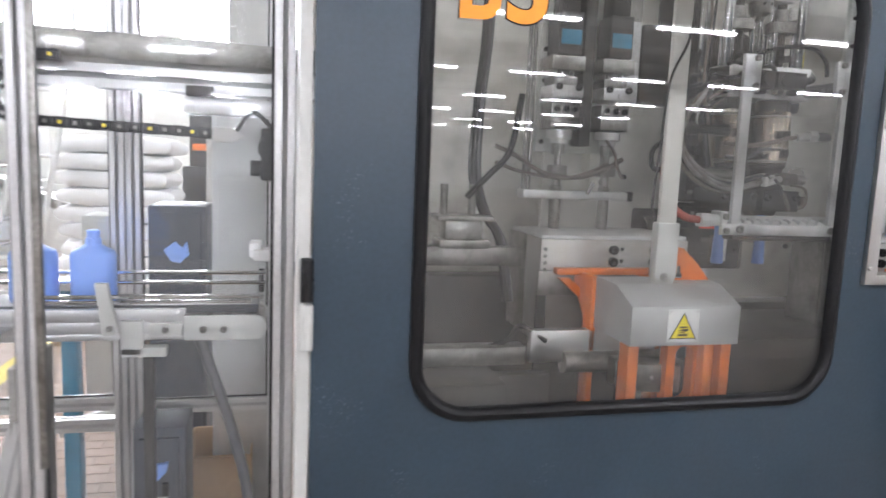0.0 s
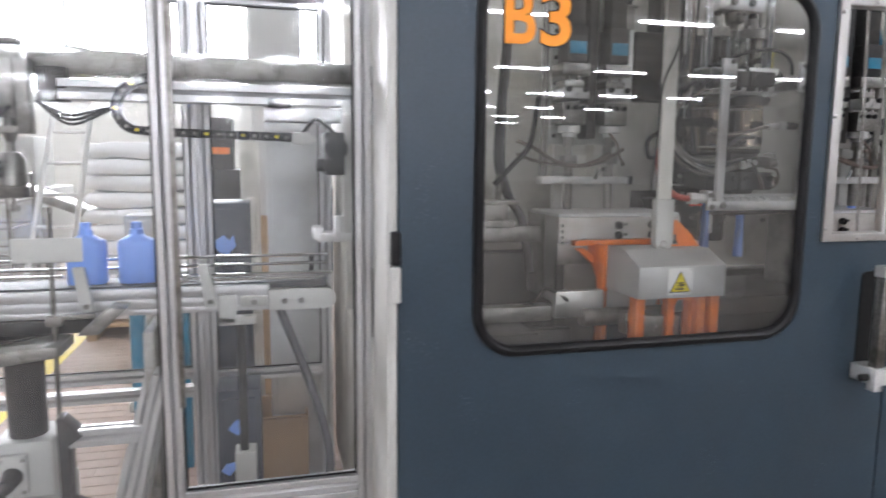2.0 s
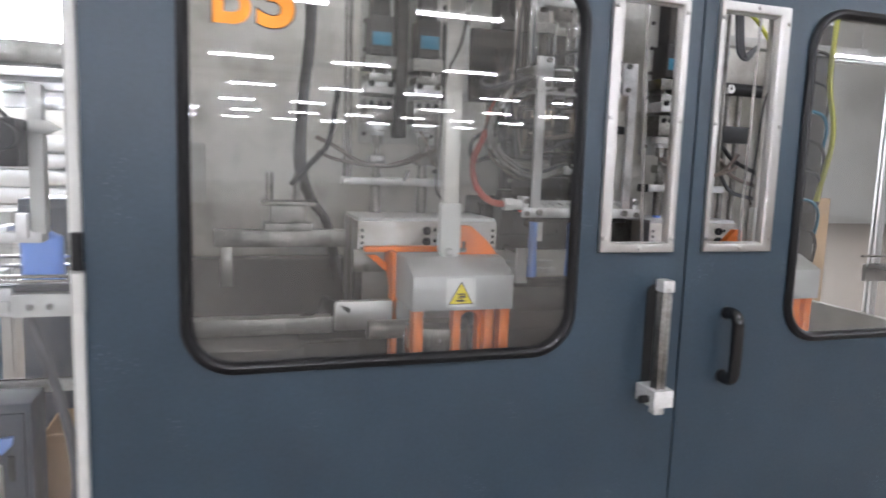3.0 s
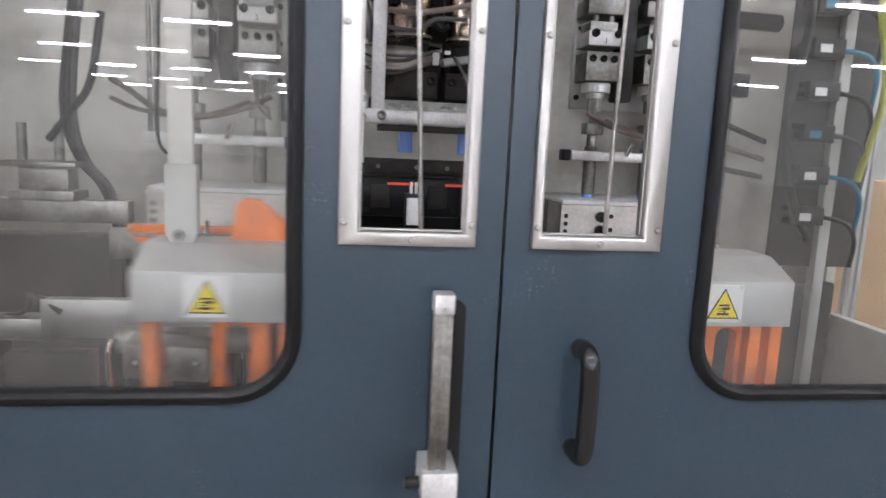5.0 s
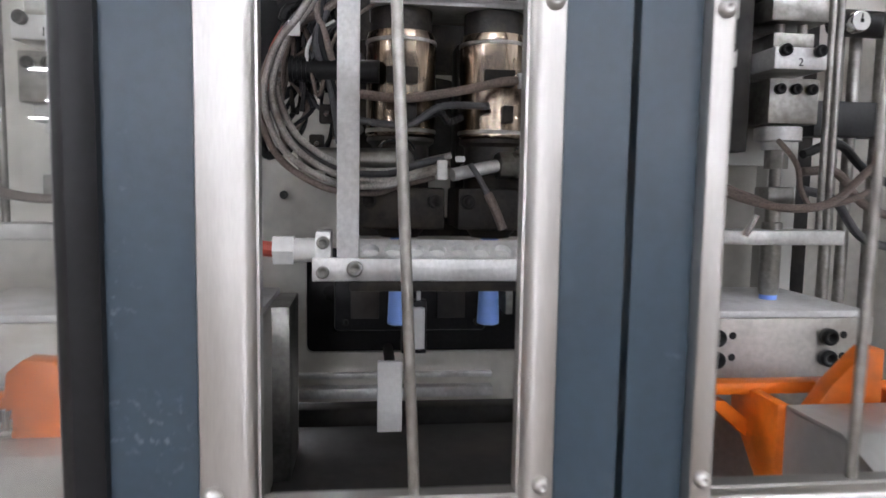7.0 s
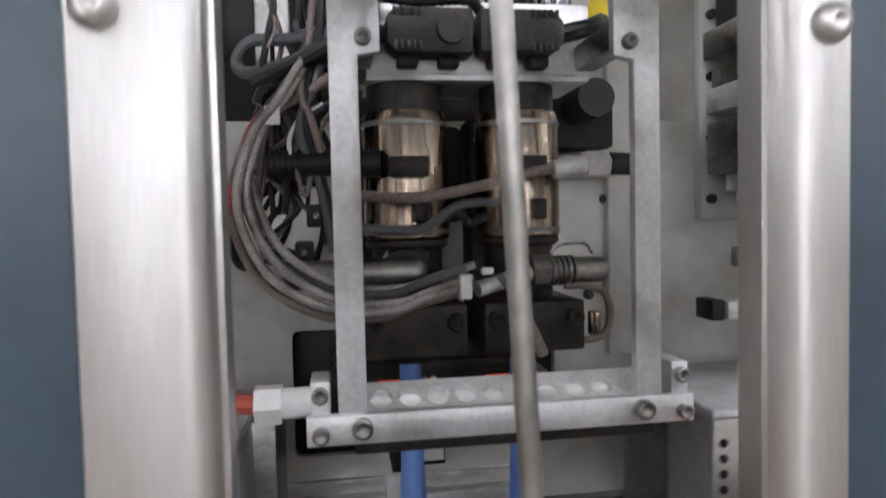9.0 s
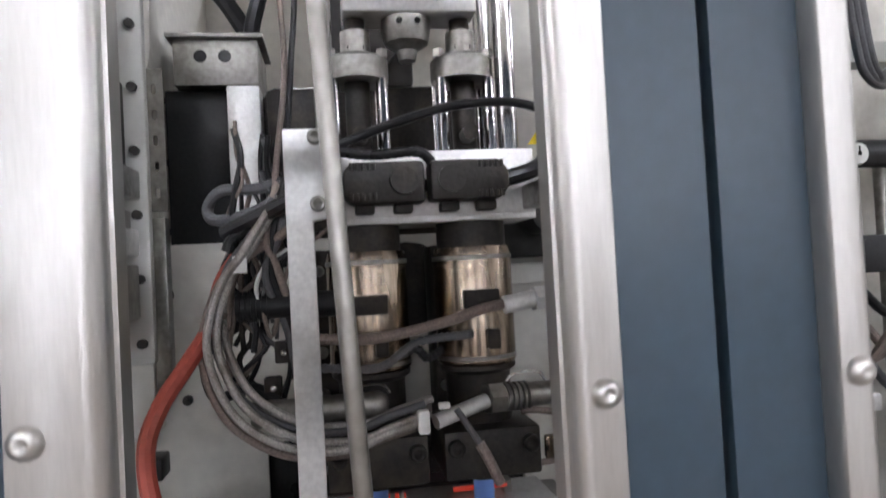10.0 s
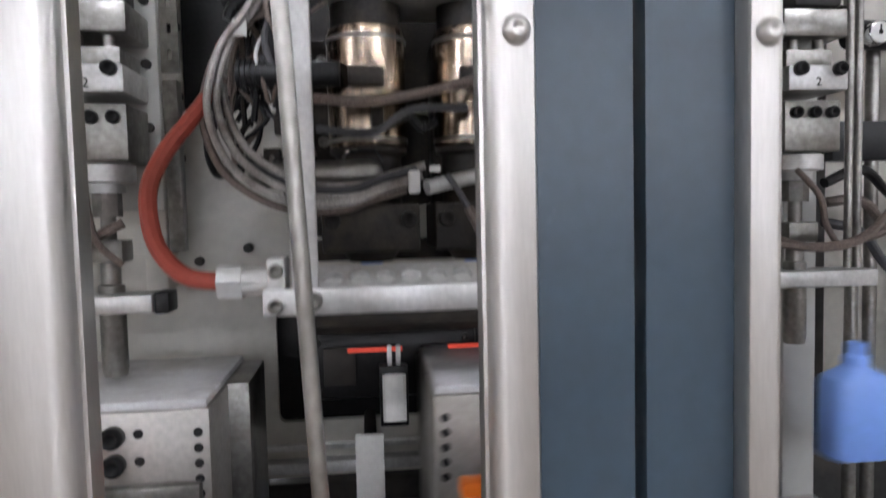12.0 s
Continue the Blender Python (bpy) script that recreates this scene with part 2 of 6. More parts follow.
def hose(bm, pts, r, seg=10, step=8, ribs=0.0):
    """A bent tube through the points; ribs: how far every second ring stands out."""
    path = smooth_path(pts, step)
    if ribs:
        fine = []
        for a, b in zip(path, path[1:]):
            k = max(1, int((b - a).length / 0.0035))
            fine += [a.lerp(b, i / k) for i in range(k)]
        path = fine + [path[-1]]
    rings, up = [], Vector((0.13, 0.27, 0.95)).normalized()
    for i, p in enumerate(path):
        d = (path[min(i + 1, len(path) - 1)] - path[max(i - 1, 0)]).normalized()
        u = (up - d * up.dot(d))
        u = u.normalized() if u.length > 1e-3 else d.orthogonal().normalized()
        up = u
        w = d.cross(u)
        rr = r + (ribs if i % 2 else 0)
        rings.append([bm.verts.new(p + (u * math.cos(2 * math.pi * k / seg) + w * math.sin(2 * math.pi * k / seg)) * rr) for k in range(seg)])
    for p, q in zip(rings, rings[1:]):
        for k in range(seg):
            bm.faces.new((p[k], p[(k + 1) % seg], q[(k + 1) % seg], q[k]))
    bm.faces.new(rings[0][::-1])
    bm.faces.new(rings[-1])
    return bm


def rounded(x0, x1, z0, z1, r, seg=8):
    """Outline of a rectangle with round corners, in x and z."""
    out = []
    for cx, cz, a in ((x1 - r, z1 - r, 0), (x0 + r, z1 - r, 90), (x0 + r, z0 + r, 180), (x1 - r, z0 + r, 270)):
        for k in range(seg + 1):
            t = radians(a + 90 * k / seg)
            out.append((cx + r * math.cos(t), cz + r * math.sin(t)))
    return out


def sheet(bm, outline, holes, y0, y1):
    """A plate in the x-z plane from y0 to y1, with holes right through."""
    edges, first = [], len(bm.faces)
    old = set(bm.faces)
    for loop in [outline] + list(holes):
        vs = [bm.verts.new((x, y0, z)) for x, z in loop]
        edges += [bm.edges.new((vs[i], vs[(i + 1) % len(vs)])) for i in range(len(vs))]
    bmesh.ops.triangle_fill(bm, edges=edges, use_beauty=True)
    faces = [f for f in bm.faces if f not in old]
    r = bmesh.ops.extrude_face_region(bm, geom=faces)
    bmesh.ops.translate(bm, vec=(0, y1 - y0, 0), verts=[v for v in r["geom"] if isinstance(v, bmesh.types.BMVert)])
    bmesh.ops.recalc_face_normals(bm, faces=bm.faces)
    return bm


def prism(bm, outline, axis, a, b, bev=0.0):
    """A plate of any outline: (u, v) pairs, from a to b along the axis."""
    def place(u, v, w):
        return {"x": (w, u, v), "y": (u, w, v), "z": (u, v, w)}[axis]
    lo = [bm.verts.new(place(u, v, a)) for u, v in outline]
    hi = [bm.verts.new(place(u, v, b)) for u, v in outline]
    fs = [bm.faces.new(lo), bm.faces.new(hi[::-1])]
    k = len(lo)
    fs += [bm.faces.new((lo[i], hi[i], hi[(i + 1) % k], lo[(i + 1) % k])) for i in range(k)]
    bmesh.ops.recalc_face_normals(bm, faces=fs)
    if bev:
        bmesh.ops.bevel(bm, geom=list({e for f in fs for e in f.edges}), offset=bev, segments=2, affect="EDGES", profile=0.5)
    return bm


def link(name, bm, material, smooth=True):
    me = bpy.data.meshes.new(name)
    bm.to_mesh(me)
    bm.free()
    me.materials.append(material)
    if smooth:
        me.shade_smooth()
        me.set_sharp_from_angle(angle=radians(35))
    return new(name, me)


def part(name, bm, material, parent, label="", smooth=True):
    """One mesh object under a thing or a part."""
    ob = link(name, bm, material, smooth)
    ob.parent = parent
    if label:
        tagged(ob, label)
    return ob


def thing(name, label, category, at=(0, 0, 0), group="", kind=""):
    """An Empty that carries a thing's parts."""
    return tagged(place(new(name), at), label, category, group, kind)


def place(ob, at):
    ob.location = at
    return ob


def solid(name, bm, material, label, category="", kind="", group=""):
    """A thing, or piece of the setting, of one mesh."""
    return tagged(link(name, bm, material), label, category, group, kind)


_shared = {}


def screw(parent, x, y, z, r=0.007, axis="-y", name="screw", material=None, hexed=False):
    """A screw head with a socket, looking along an axis."""
    key = (name, round(r, 4), hexed, (material or STEEL).name)
    if key not in _shared:
        bm = bm_new()
        if hexed:
            lathe(bm, [(r, 0), (r, r * 0.9), (r * 0.88, r * 1.05), (r * 0.52, r * 1.05), (r * 0.52, r * 0.4), (0, r * 0.4)], seg=14)
        else:
            lathe(bm, [(r * 1.0, 0), (r * 1.0, r * 0.15), (r * 0.86, r * 0.5), (r * 0.5, r * 0.72), (r * 0.34, r * 0.75), (r * 0.3, r * 0.5), (0, r * 0.5)], seg=14)
        me = bpy.data.meshes.new(name)
        bm.to_mesh(me)
        bm.free()
        me.materials.append(material or STEEL)
        me.shade_smooth()
        _shared[key] = me
    ob = new(name, _shared[key])
    turn = {"-y": (90, 0, 0), "+y": (-90, 0, 0), "+x": (0, 90, 0), "-x": (0, -90, 0), "+z": (0, 0, 0), "-z": (180, 0, 0)}[axis]
    ob.matrix_basis = pose(x, y, z, *turn)
    ob.parent = parent
    return ob


# ---- hall ----
def rect(x0, x1, z0, z1):
    return [(x0, z0), (x1, z0), (x1, z1), (x0, z1)]


def hall():
    bm = bm_new()
    box(bm, -22, 22, -46, 16, -0.3, 0)
    solid("floor", bm, CONCRETE, "worn reddish brown brick paving of a factory floor", "floor", "structure")
    bm = bm_new()
    box(bm, -22, 22, 16, 16.3, 0, 6.5)
    solid("wall_north", bm, HALLWALL, "pale painted wall of the factory hall", "wall", "structure")
    for x in range(-20, -3, 4):
        w = thing("window_%d" % (x // 4 + 6), "tall bright daylight window in the hall wall", "window", (x, 15.98, 2.9), kind="structure")
        bm = bm_new()
        sheet(bm, rect(0, 3.6, 0, 3.2), [rect(0.08, 1.76, 0.08, 3.12), rect(1.84, 3.52, 0.08, 3.12)], -0.06, 0.01)
        part("window_frame", bm, WHITE, w)
        for a, b in ((0.08, 1.76), (1.84, 3.52)):
            bm = bm_new()
            box(bm, a, b, -0.03, -0.02, 0.08, 3.12)
            part("pane", bm, DAY, w)
    bm = bm_new()
    box(bm, -22, 22, -46.3, -46, 0, 6.5)
    solid("wall_south", bm, HALLWALL, "pale painted wall of the factory hall", "wall", "structure")
    for name, x in (("wall_west", -22.3), ("wall_east", 22)):
        bm = bm_new()
        box(bm, x, x + 0.3, -46, 16, 0, 6.5)
        solid(name, bm, HALLWALL, "pale painted side wall of the factory hall", "wall", "structure")
    bm = bm_new()
    box(bm, -22.3, 22.3, -46.3, 16.3, 6.5, 6.7)
    for y in range(-44, 16, 4):
        box(bm, -22, 22, y - 0.1, y + 0.1, 6.2, 6.5)
    solid("ceiling", bm, ROOF, "pale ribbed roof of the factory hall", "ceiling", "structure")


def tube_lights():
    """Rows of twin-tube lamps hung under the roof."""
    lamp = thing("tube_light", "white twin-tube factory light hanging from the roof", "light", (-13.0, -42.2, 4.0), "tube lights under the roof")
    bm = bm_new()
    prism(bm, [(-0.11, 0.06), (-0.06, 0.1), (0.06, 0.1), (0.11, 0.06)], "x", -0.8, 0.8)
    for x in (-0.5, 0.5):
        rod(bm, (x, 0, 0.1), (x, 0, 2.5), 0.008, seg=6)
    part("housing", bm, WHITE, lamp)
    for y in (-0.05, 0.05):
        bm = bm_new()
        rod(bm, (-0.76, y, 0.03), (0.76, y, 0.03), 0.018, seg=8)
        part("tube", bm, TUBE, lamp, "glowing white tube")
    for i in range(10):
        for j in range(9):
            if i or j:
                copy_thing(lamp, pose(-13.0 + 3.0 * i + (0.5 if j % 2 else 0), -2.6 if j == 6 else -42.2 + 6.5 * j, 4.0))


hall()
tube_lights()


# ---- machine cabin ----
def cabin_door(name, x0, x1, win, opening, label):
    d = thing(name, label, "door", kind="")
    bm = bm_new()
    sheet(bm, rounded(x0, x1, 0.12, 2.25, 0.012, 3), [rounded(*win, 0.105, 8), rect(*opening)], 0.0, 0.006)
    for xa, xb in ((x0 + 0.002, x0 + 0.026), (x1 - 0.026, x1 - 0.002)):
        box(bm, xa, xb, 0.006, 0.035, 0.14, 2.23)
    part("door_leaf", bm, PAINT, d)
    a, b, c, e = win
    bm = bm_new()
    n = 9
    rings = []
    for grow, y in ((-0.010, -0.005), (-0.006, -0.012), (0.002, -0.016), (0.011, -0.014), (0.0175, -0.007), (0.018, -0.0005), (-0.0012, -0.0005), (-0.0012, 0.006), (-0.010, 0.006)):
        rings.append([bm.verts.new((x, y, z)) for x, z in rounded(a - grow, b + grow, c - grow, e + grow, 0.105 + grow, n)])
    for p, q in zip(rings, rings[1:] + rings[:1]):
        for i in range(len(p)):
            j = (i + 1) % len(p)
            bm.faces.new((p[i], p[j], q[j], q[i]))
    bmesh.ops.recalc_face_normals(bm, faces=bm.faces)
    part("window_gasket", bm, RUBBER, d, "black rubber window gasket")
    bm = bm_new()
    prism(bm, rounded(a - 0.002, b + 0.002, c - 0.002, e + 0.002, 0.107, n), "y", 0.007, 0.011)
    pane = part("pane", bm, GLASS, d, "large dusty clear window pane", smooth=False)
    pane.visible_shadow = False
    return d


door_l = cabin_door("door_1", -1.55, -0.0125, (-1.34, -0.372, 1.026, 1.985), (-0.261, -0.082, 1.316, 1.958), "slate blue sheet metal cabin door with a large gasketed window")
door_r = cabin_door("door_2", -0.0065, 1.55, (0.372, 1.34, 1.026, 1.985), (0.056, 0.239, 1.316, 1.958), "slate blue sheet metal cabin door with a slot window and handle")


def slot_frame(door, x0, x1, a, b, bar_x0, bar_x1):
    """The folded steel frame round a slot window, its inner edge rolled into the opening, with screws and a slanting rod."""
    z0, z1, c, e = 1.291, 1.985, 1.316, 1.958

    def ring(share, grow):
        """An outline between the outer rectangle (share 0) and the opening (share 1), drawn in by grow."""
        p, q = x0 + (a - x0) * share + grow, x1 + (b - x1) * share - grow
        u, v = z0 + (c - z0) * share + grow, z1 + (e - z1) * share - grow
        return rect(p, q, u, v)
    bm = bm_new()
    rings = []
    for share, grow, y in ((0, 0.0, -0.0003), (0, 0.0, -0.010), (0, 0.0012, -0.0122), (0, 0.004, -0.013), (1, -0.0075, -0.013), (1, -0.0050, -0.0126), (1, -0.0022, -0.0110), (1, -0.0004, -0.0082), (1, 0.0008, -0.004), (1, 0.0008, 0.014), (1, 0.0026, 0.014), (1, 0.0026, 0.0002), (1, 0.0008, -0.0002), (1, -0.006, -0.0003)):
        rings.append([bm.verts.new((x, y, z)) for x, z in ring(share, grow)])
    for p, q in zip(rings, rings[1:] + rings[:1]):
        for i in range(len(p)):
            j = (i + 1) % len(p)
            bm.faces.new((p[i], p[j], q[j], q[i]))
    bmesh.ops.recalc_face_normals(bm, faces=bm.faces)
    f = part("slot_frame", bm, STEEL, door, "brushed steel frame of the slot window")
    for z in (1.33, 1.652, 1.94):
        for x in (x0 + 0.009, x1 - 0.009):
            screw(f, x, -0.013, z, 0.0065)
    for z in (z0 + 0.011, z1 - 0.011):
        screw(f, (x0 + x1) / 2 + 0.006, -0.013, z, 0.0065)
    bm = bm_new()
    rod(bm, (bar_x0, 0.006, c), (bar_x1, 0.006, e), 0.004, seg=12)
    part("guard_rod", bm, DULL, f)


slot_frame(door_l, -0.296, -0.061, -0.261, -0.082, -0.155, -0.185)
slot_frame(door_r, 0.037, 0.275, 0.056, 0.239, 0.175, 0.185)


def cabin():
    for name, x in (("wall_cabin_west", -1.55), ("wall_cabin_east", 1.51)):
        bm = bm_new()
        box(bm, x, x + 0.04, 1.15, 1.7, 0.1, 2.25, 0.004)
        box(bm, x, x + 0.04, 0.07, 1.15, 0.1, 0.90, 0.004)
        solid(name, bm, CREAM, "pebble grey painted side panel of the machine cabin", "panel", "structure")
    for name, xa, xb, y in (("wall_cabin_back_west", -1.5, -0.52, 1.40), ("wall_cabin_back", -0.52, 0.66, 1.66), ("wall_cabin_back_east", 0.66, 1.5, 1.40)):
        bm = bm_new()
        box(bm, xa, xb, y, y + 0.04, 0.1, 2.5, 0.004)
        solid(name, bm, CREAM, "pebble grey painted back panel of the machine cabin", "panel", "structure")
    # unseen slab on posts, added to keep the ceiling lamps off the stations
    bm = bm_new()
    box(bm, -0.62, 1.10, 0.40, 1.46, 2.62, 2.72, 0.01)
    for x, y in ((-0.60, 1.45), (1.02, 1.38)):
        box(bm, x, x + 0.07, y, y + 0.07, 0.6, 2.625, 0.006)
    solid("overhead_light_block", bm, OIL, "unseen dark slab added over the moulding stations to block lamp light", "platen", "structure")
    bm = bm_new()
    box(bm, -1.5, 1.5, 0.07, 1.65, 0.5, 0.62, 0.01)
    box(bm, -0.62, 1.5, 1.08, 1.18, 0.62, 1.02, 0.01)
    box(bm, -1.5, -0.625, 1.0, 1.1, 0.62, 1.14, 0.01)
    solid("machine_base", bm, OIL, "dark oily steel base of the moulding machine", "machine base", "structure")
    bm = bm_new()
    box(bm, -1.5, 1.5, -0.0, 0.06, 0.0, 0.118, 0.004)
    solid("baseboard", bm, OIL, "dark steel plinth under the cabin doors", "plinth", "structure")


cabin()


def letters():
    """The orange machine mark on the glass."""
    sign = thing("machine_mark", "large orange vinyl letter and digit stuck on the window", "sign")
    for ch, x0, x1, grow, yy, mm in (("B", -1.282, -1.200, 0.0045, 0.0045, LETTER), ("3", -1.188, -1.105, 0.0045, 0.0045, LETTER), ("B", -1.2845, -1.1975, 0.0075, 0.0058, INK), ("3", -1.1905, -1.1025, 0.0075, 0.0058, INK)):
        cu = bpy.data.curves.new("mark", "FONT")
        cu.body, cu.size, cu.extrude, cu.offset = ch, 0.185, 0.0006, grow
        tmp = bpy.data.objects.new("mark", cu)
        scene.collection.objects.link(tmp)
        dg = bpy.context.evaluated_depsgraph_get()
        me = bpy.data.meshes.new_from_object(tmp.evaluated_get(dg))
        bpy.data.objects.remove(tmp)
        xs = [v.co.x for v in me.vertices]
        lo, hi = min(xs), max(xs)
        me.transform(Matrix.Translation((x0, yy, 1.812)) @ Matrix.Diagonal(((x1 - x0) / (hi - lo), 1, 1, 1)) @ pose(0, 0, 0, 90) @ Matrix.Translation((-lo, 0, 0)))
        me.materials.clear()
        me.materials.append(mm)
        ob = new(("letter" if ch == "B" else "digit") if mm is LETTER else "outline", me)
        ob.parent = sign


letters()


# ---- door fittings ----
def cylinder_handle():
    """The square latch cylinder on the door, with its slot behind."""
    h = thing("latch_cylinder", "steel pneumatic latch cylinder fixed upright on the cabin door", "latch")
    bm = bm_new()
    prism(bm, rounded(-0.130, -0.070, 0.86, 1.197, 0.02, 5), "y", -0.003, 0.0)
    part("slot", bm, INK, h, "black slot plate behind the cylinder")
    bm = bm_new()
    prism(bm, [(-0.122, -0.055), (-0.1085, -0.055), (-0.1085, -0.051), (-0.0975, -0.051), (-0.0975, -0.055), (-0.084, -0.055), (-0.084, -0.043), (-0.088, -0.043), (-0.088, -0.033), (-0.084, -0.033), (-0.084, -0.019), (-0.122, -0.019), (-0.122, -0.033), (-0.118, -0.033), (-0.118, -0.043), (-0.122, -0.043)], "z", 0.90, 1.176, 0.001)
    bmesh.ops.transform(bm, matrix=Matrix.Translation((-0.120, -0.068, 0.016)) @ Matrix.Diagonal((0.8, 0.8, 1, 1)) @ Matrix.Translation((0.103, 0.037, 0)), verts=bm.verts)
    part("barrel", bm, DULL, h)
    bm = bm_new()
    box(bm, -0.137, -0.103, -0.088, -0.048, 1.191, 1.224, 0.003)
    part("top_cap", bm, RAILALU, h)
    screw(h, -0.120, -0.088, 1.20, 0.004)
    bm = bm_new()
    box(bm, -0.148, -0.086, -0.096, -0.0035, 0.870, 0.919, 0.003)
    box(bm, -0.134, -0.104, -0.082, -0.052, 0.846, 0.871, 0.003)
    part("bottom_block", bm, RAILALU, h)
    bm = bm_new()
    rod(bm, (-0.148, -0.066, 0.890), (-0.174, -0.066, 0.890), 0.011, seg=14, bev=0.002)
    part("throttle_knob", bm, BLACK, h, "black throttle knob")


def bow_handle():
    h = thing("bow_handle", "glossy black plastic bow handle on the cabin door", "handle")
    bm = bm_new()
    hose(bm, [(0.146, 0.0, 1.108), (0.146, -0.03, 1.111), (0.147, -0.048, 1.098), (0.148, -0.052, 1.06), (0.148, -0.052, 0.965), (0.147, -0.048, 0.928), (0.146, -0.03, 0.915), (0.146, 0.0, 0.918)], 0.0175, 16, 6)
    part("grip", bm, GLOSSBLACK, h)
    for z in (1.108, 0.918):
        bm = bm_new()
        rod(bm, (0.146, -0.004, z), (0.146, 0.0, z), 0.02, seg=16)
        part("foot", bm, BLACK, h)


def side_post():
    p = thing("post", "light grey painted corner post beside the cabin door", "post")
    bm = bm_new()
    box(bm, -1.578, -1.553, 0.002, 0.232, 0.0, 2.3, 0.003)
    part("post_body", bm, POST, p)
    for z0, z1, m in ((1.262, 1.345, BLACK), (1.168, 1.258, POST)):
        bm = bm_new()
        box(bm, -1.572, -1.548, -0.022, 0.001, z0, z1, 0.004)
        rod(bm, (-1.556, -0.016, z0 + 0.002), (-1.556, -0.016, z1 - 0.002), 0.009, seg=14)
        part("hinge", bm, m, p, "black door hinge" if m is BLACK else "grey hinge cover")


cylinder_handle()
bow_handle()
side_post()

# ---- moulding stations ----
YP = 0.66          # the line of the parisons
YB = 0.68          # the line of the blow pins
HEAD_SIZE, HEAD_AT = 1.148, (0.0281, 0.0118, -0.2398)   # the head as a whole
UNIT_SIZE, UNIT_Y, UNIT_Z = 1.08, 0.0056, -0.103         # both blow units
HEADS = (-0.136, 0.008)
LEFT, RIGHT = -0.69, 0.462


def sized(thing_ob, size, about, up=0.0):
    """Enlarge a whole thing about one point."""
    thing_ob.scale = (size, size, size)
    thing_ob.location = Vector(about) * (1 - size) + Vector((0, 0, up))
    return thing_ob


def warning_sign(parent, x, y, z, s=0.088):
    """Hand-crushing warning: white plate, yellow triangle, black hand and bars."""
    bm = bm_new()
    box(bm, x - s / 2, x + s / 2, y - 0.0015, y, z - 0.042, z + 0.042)
    plate = part("warning_plate", bm, WHITE, parent, "white plate with a yellow crushing hazard triangle")
    bm = bm_new()
    prism(bm, [(x - 0.038, z - 0.034), (x + 0.038, z - 0.034), (x, z + 0.034)], "y", y - 0.0022, y - 0.0016)
    part("triangle_edge", bm, INK, plate)
    bm = bm_new()
    prism(bm, [(x - 0.033, z - 0.031), (x + 0.033, z - 0.031), (x, z + 0.028)], "y", y - 0.0029, y - 0.0023)
    part("triangle", bm, YELLOW, plate)
    bm = bm_new()
    for a, b, c, d in ((-0.016, 0.012, -0.026, -0.021), (-0.012, 0.012, -0.006, -0.002), (-0.004, 0.014, -0.014, -0.008), (-0.014, -0.002, -0.013, -0.0105), (-0.012, 0.0, -0.018, -0.016), (0.001, 0.004, -0.021, -0.014)):
        box(bm, x + a, x + b, y - 0.0036, y - 0.003, z + c, z + d)
    part("pictogram", bm, INK, plate)
    for dx in (-0.037, 0.037):
        for dz in (-0.036, 0.036):
            screw(plate, x + dx, y - 0.0015, z + dz, 0.003, name="rivet")


def hole_row(parent, x, y, zs, r=0.005):
    for z in zs:
        bm = bm_new()
        rod(bm, (x, y - 0.001, z), (x, y + 0.004, z), r, seg=12)
        part("bolt_hole", bm, BLACK, parent)


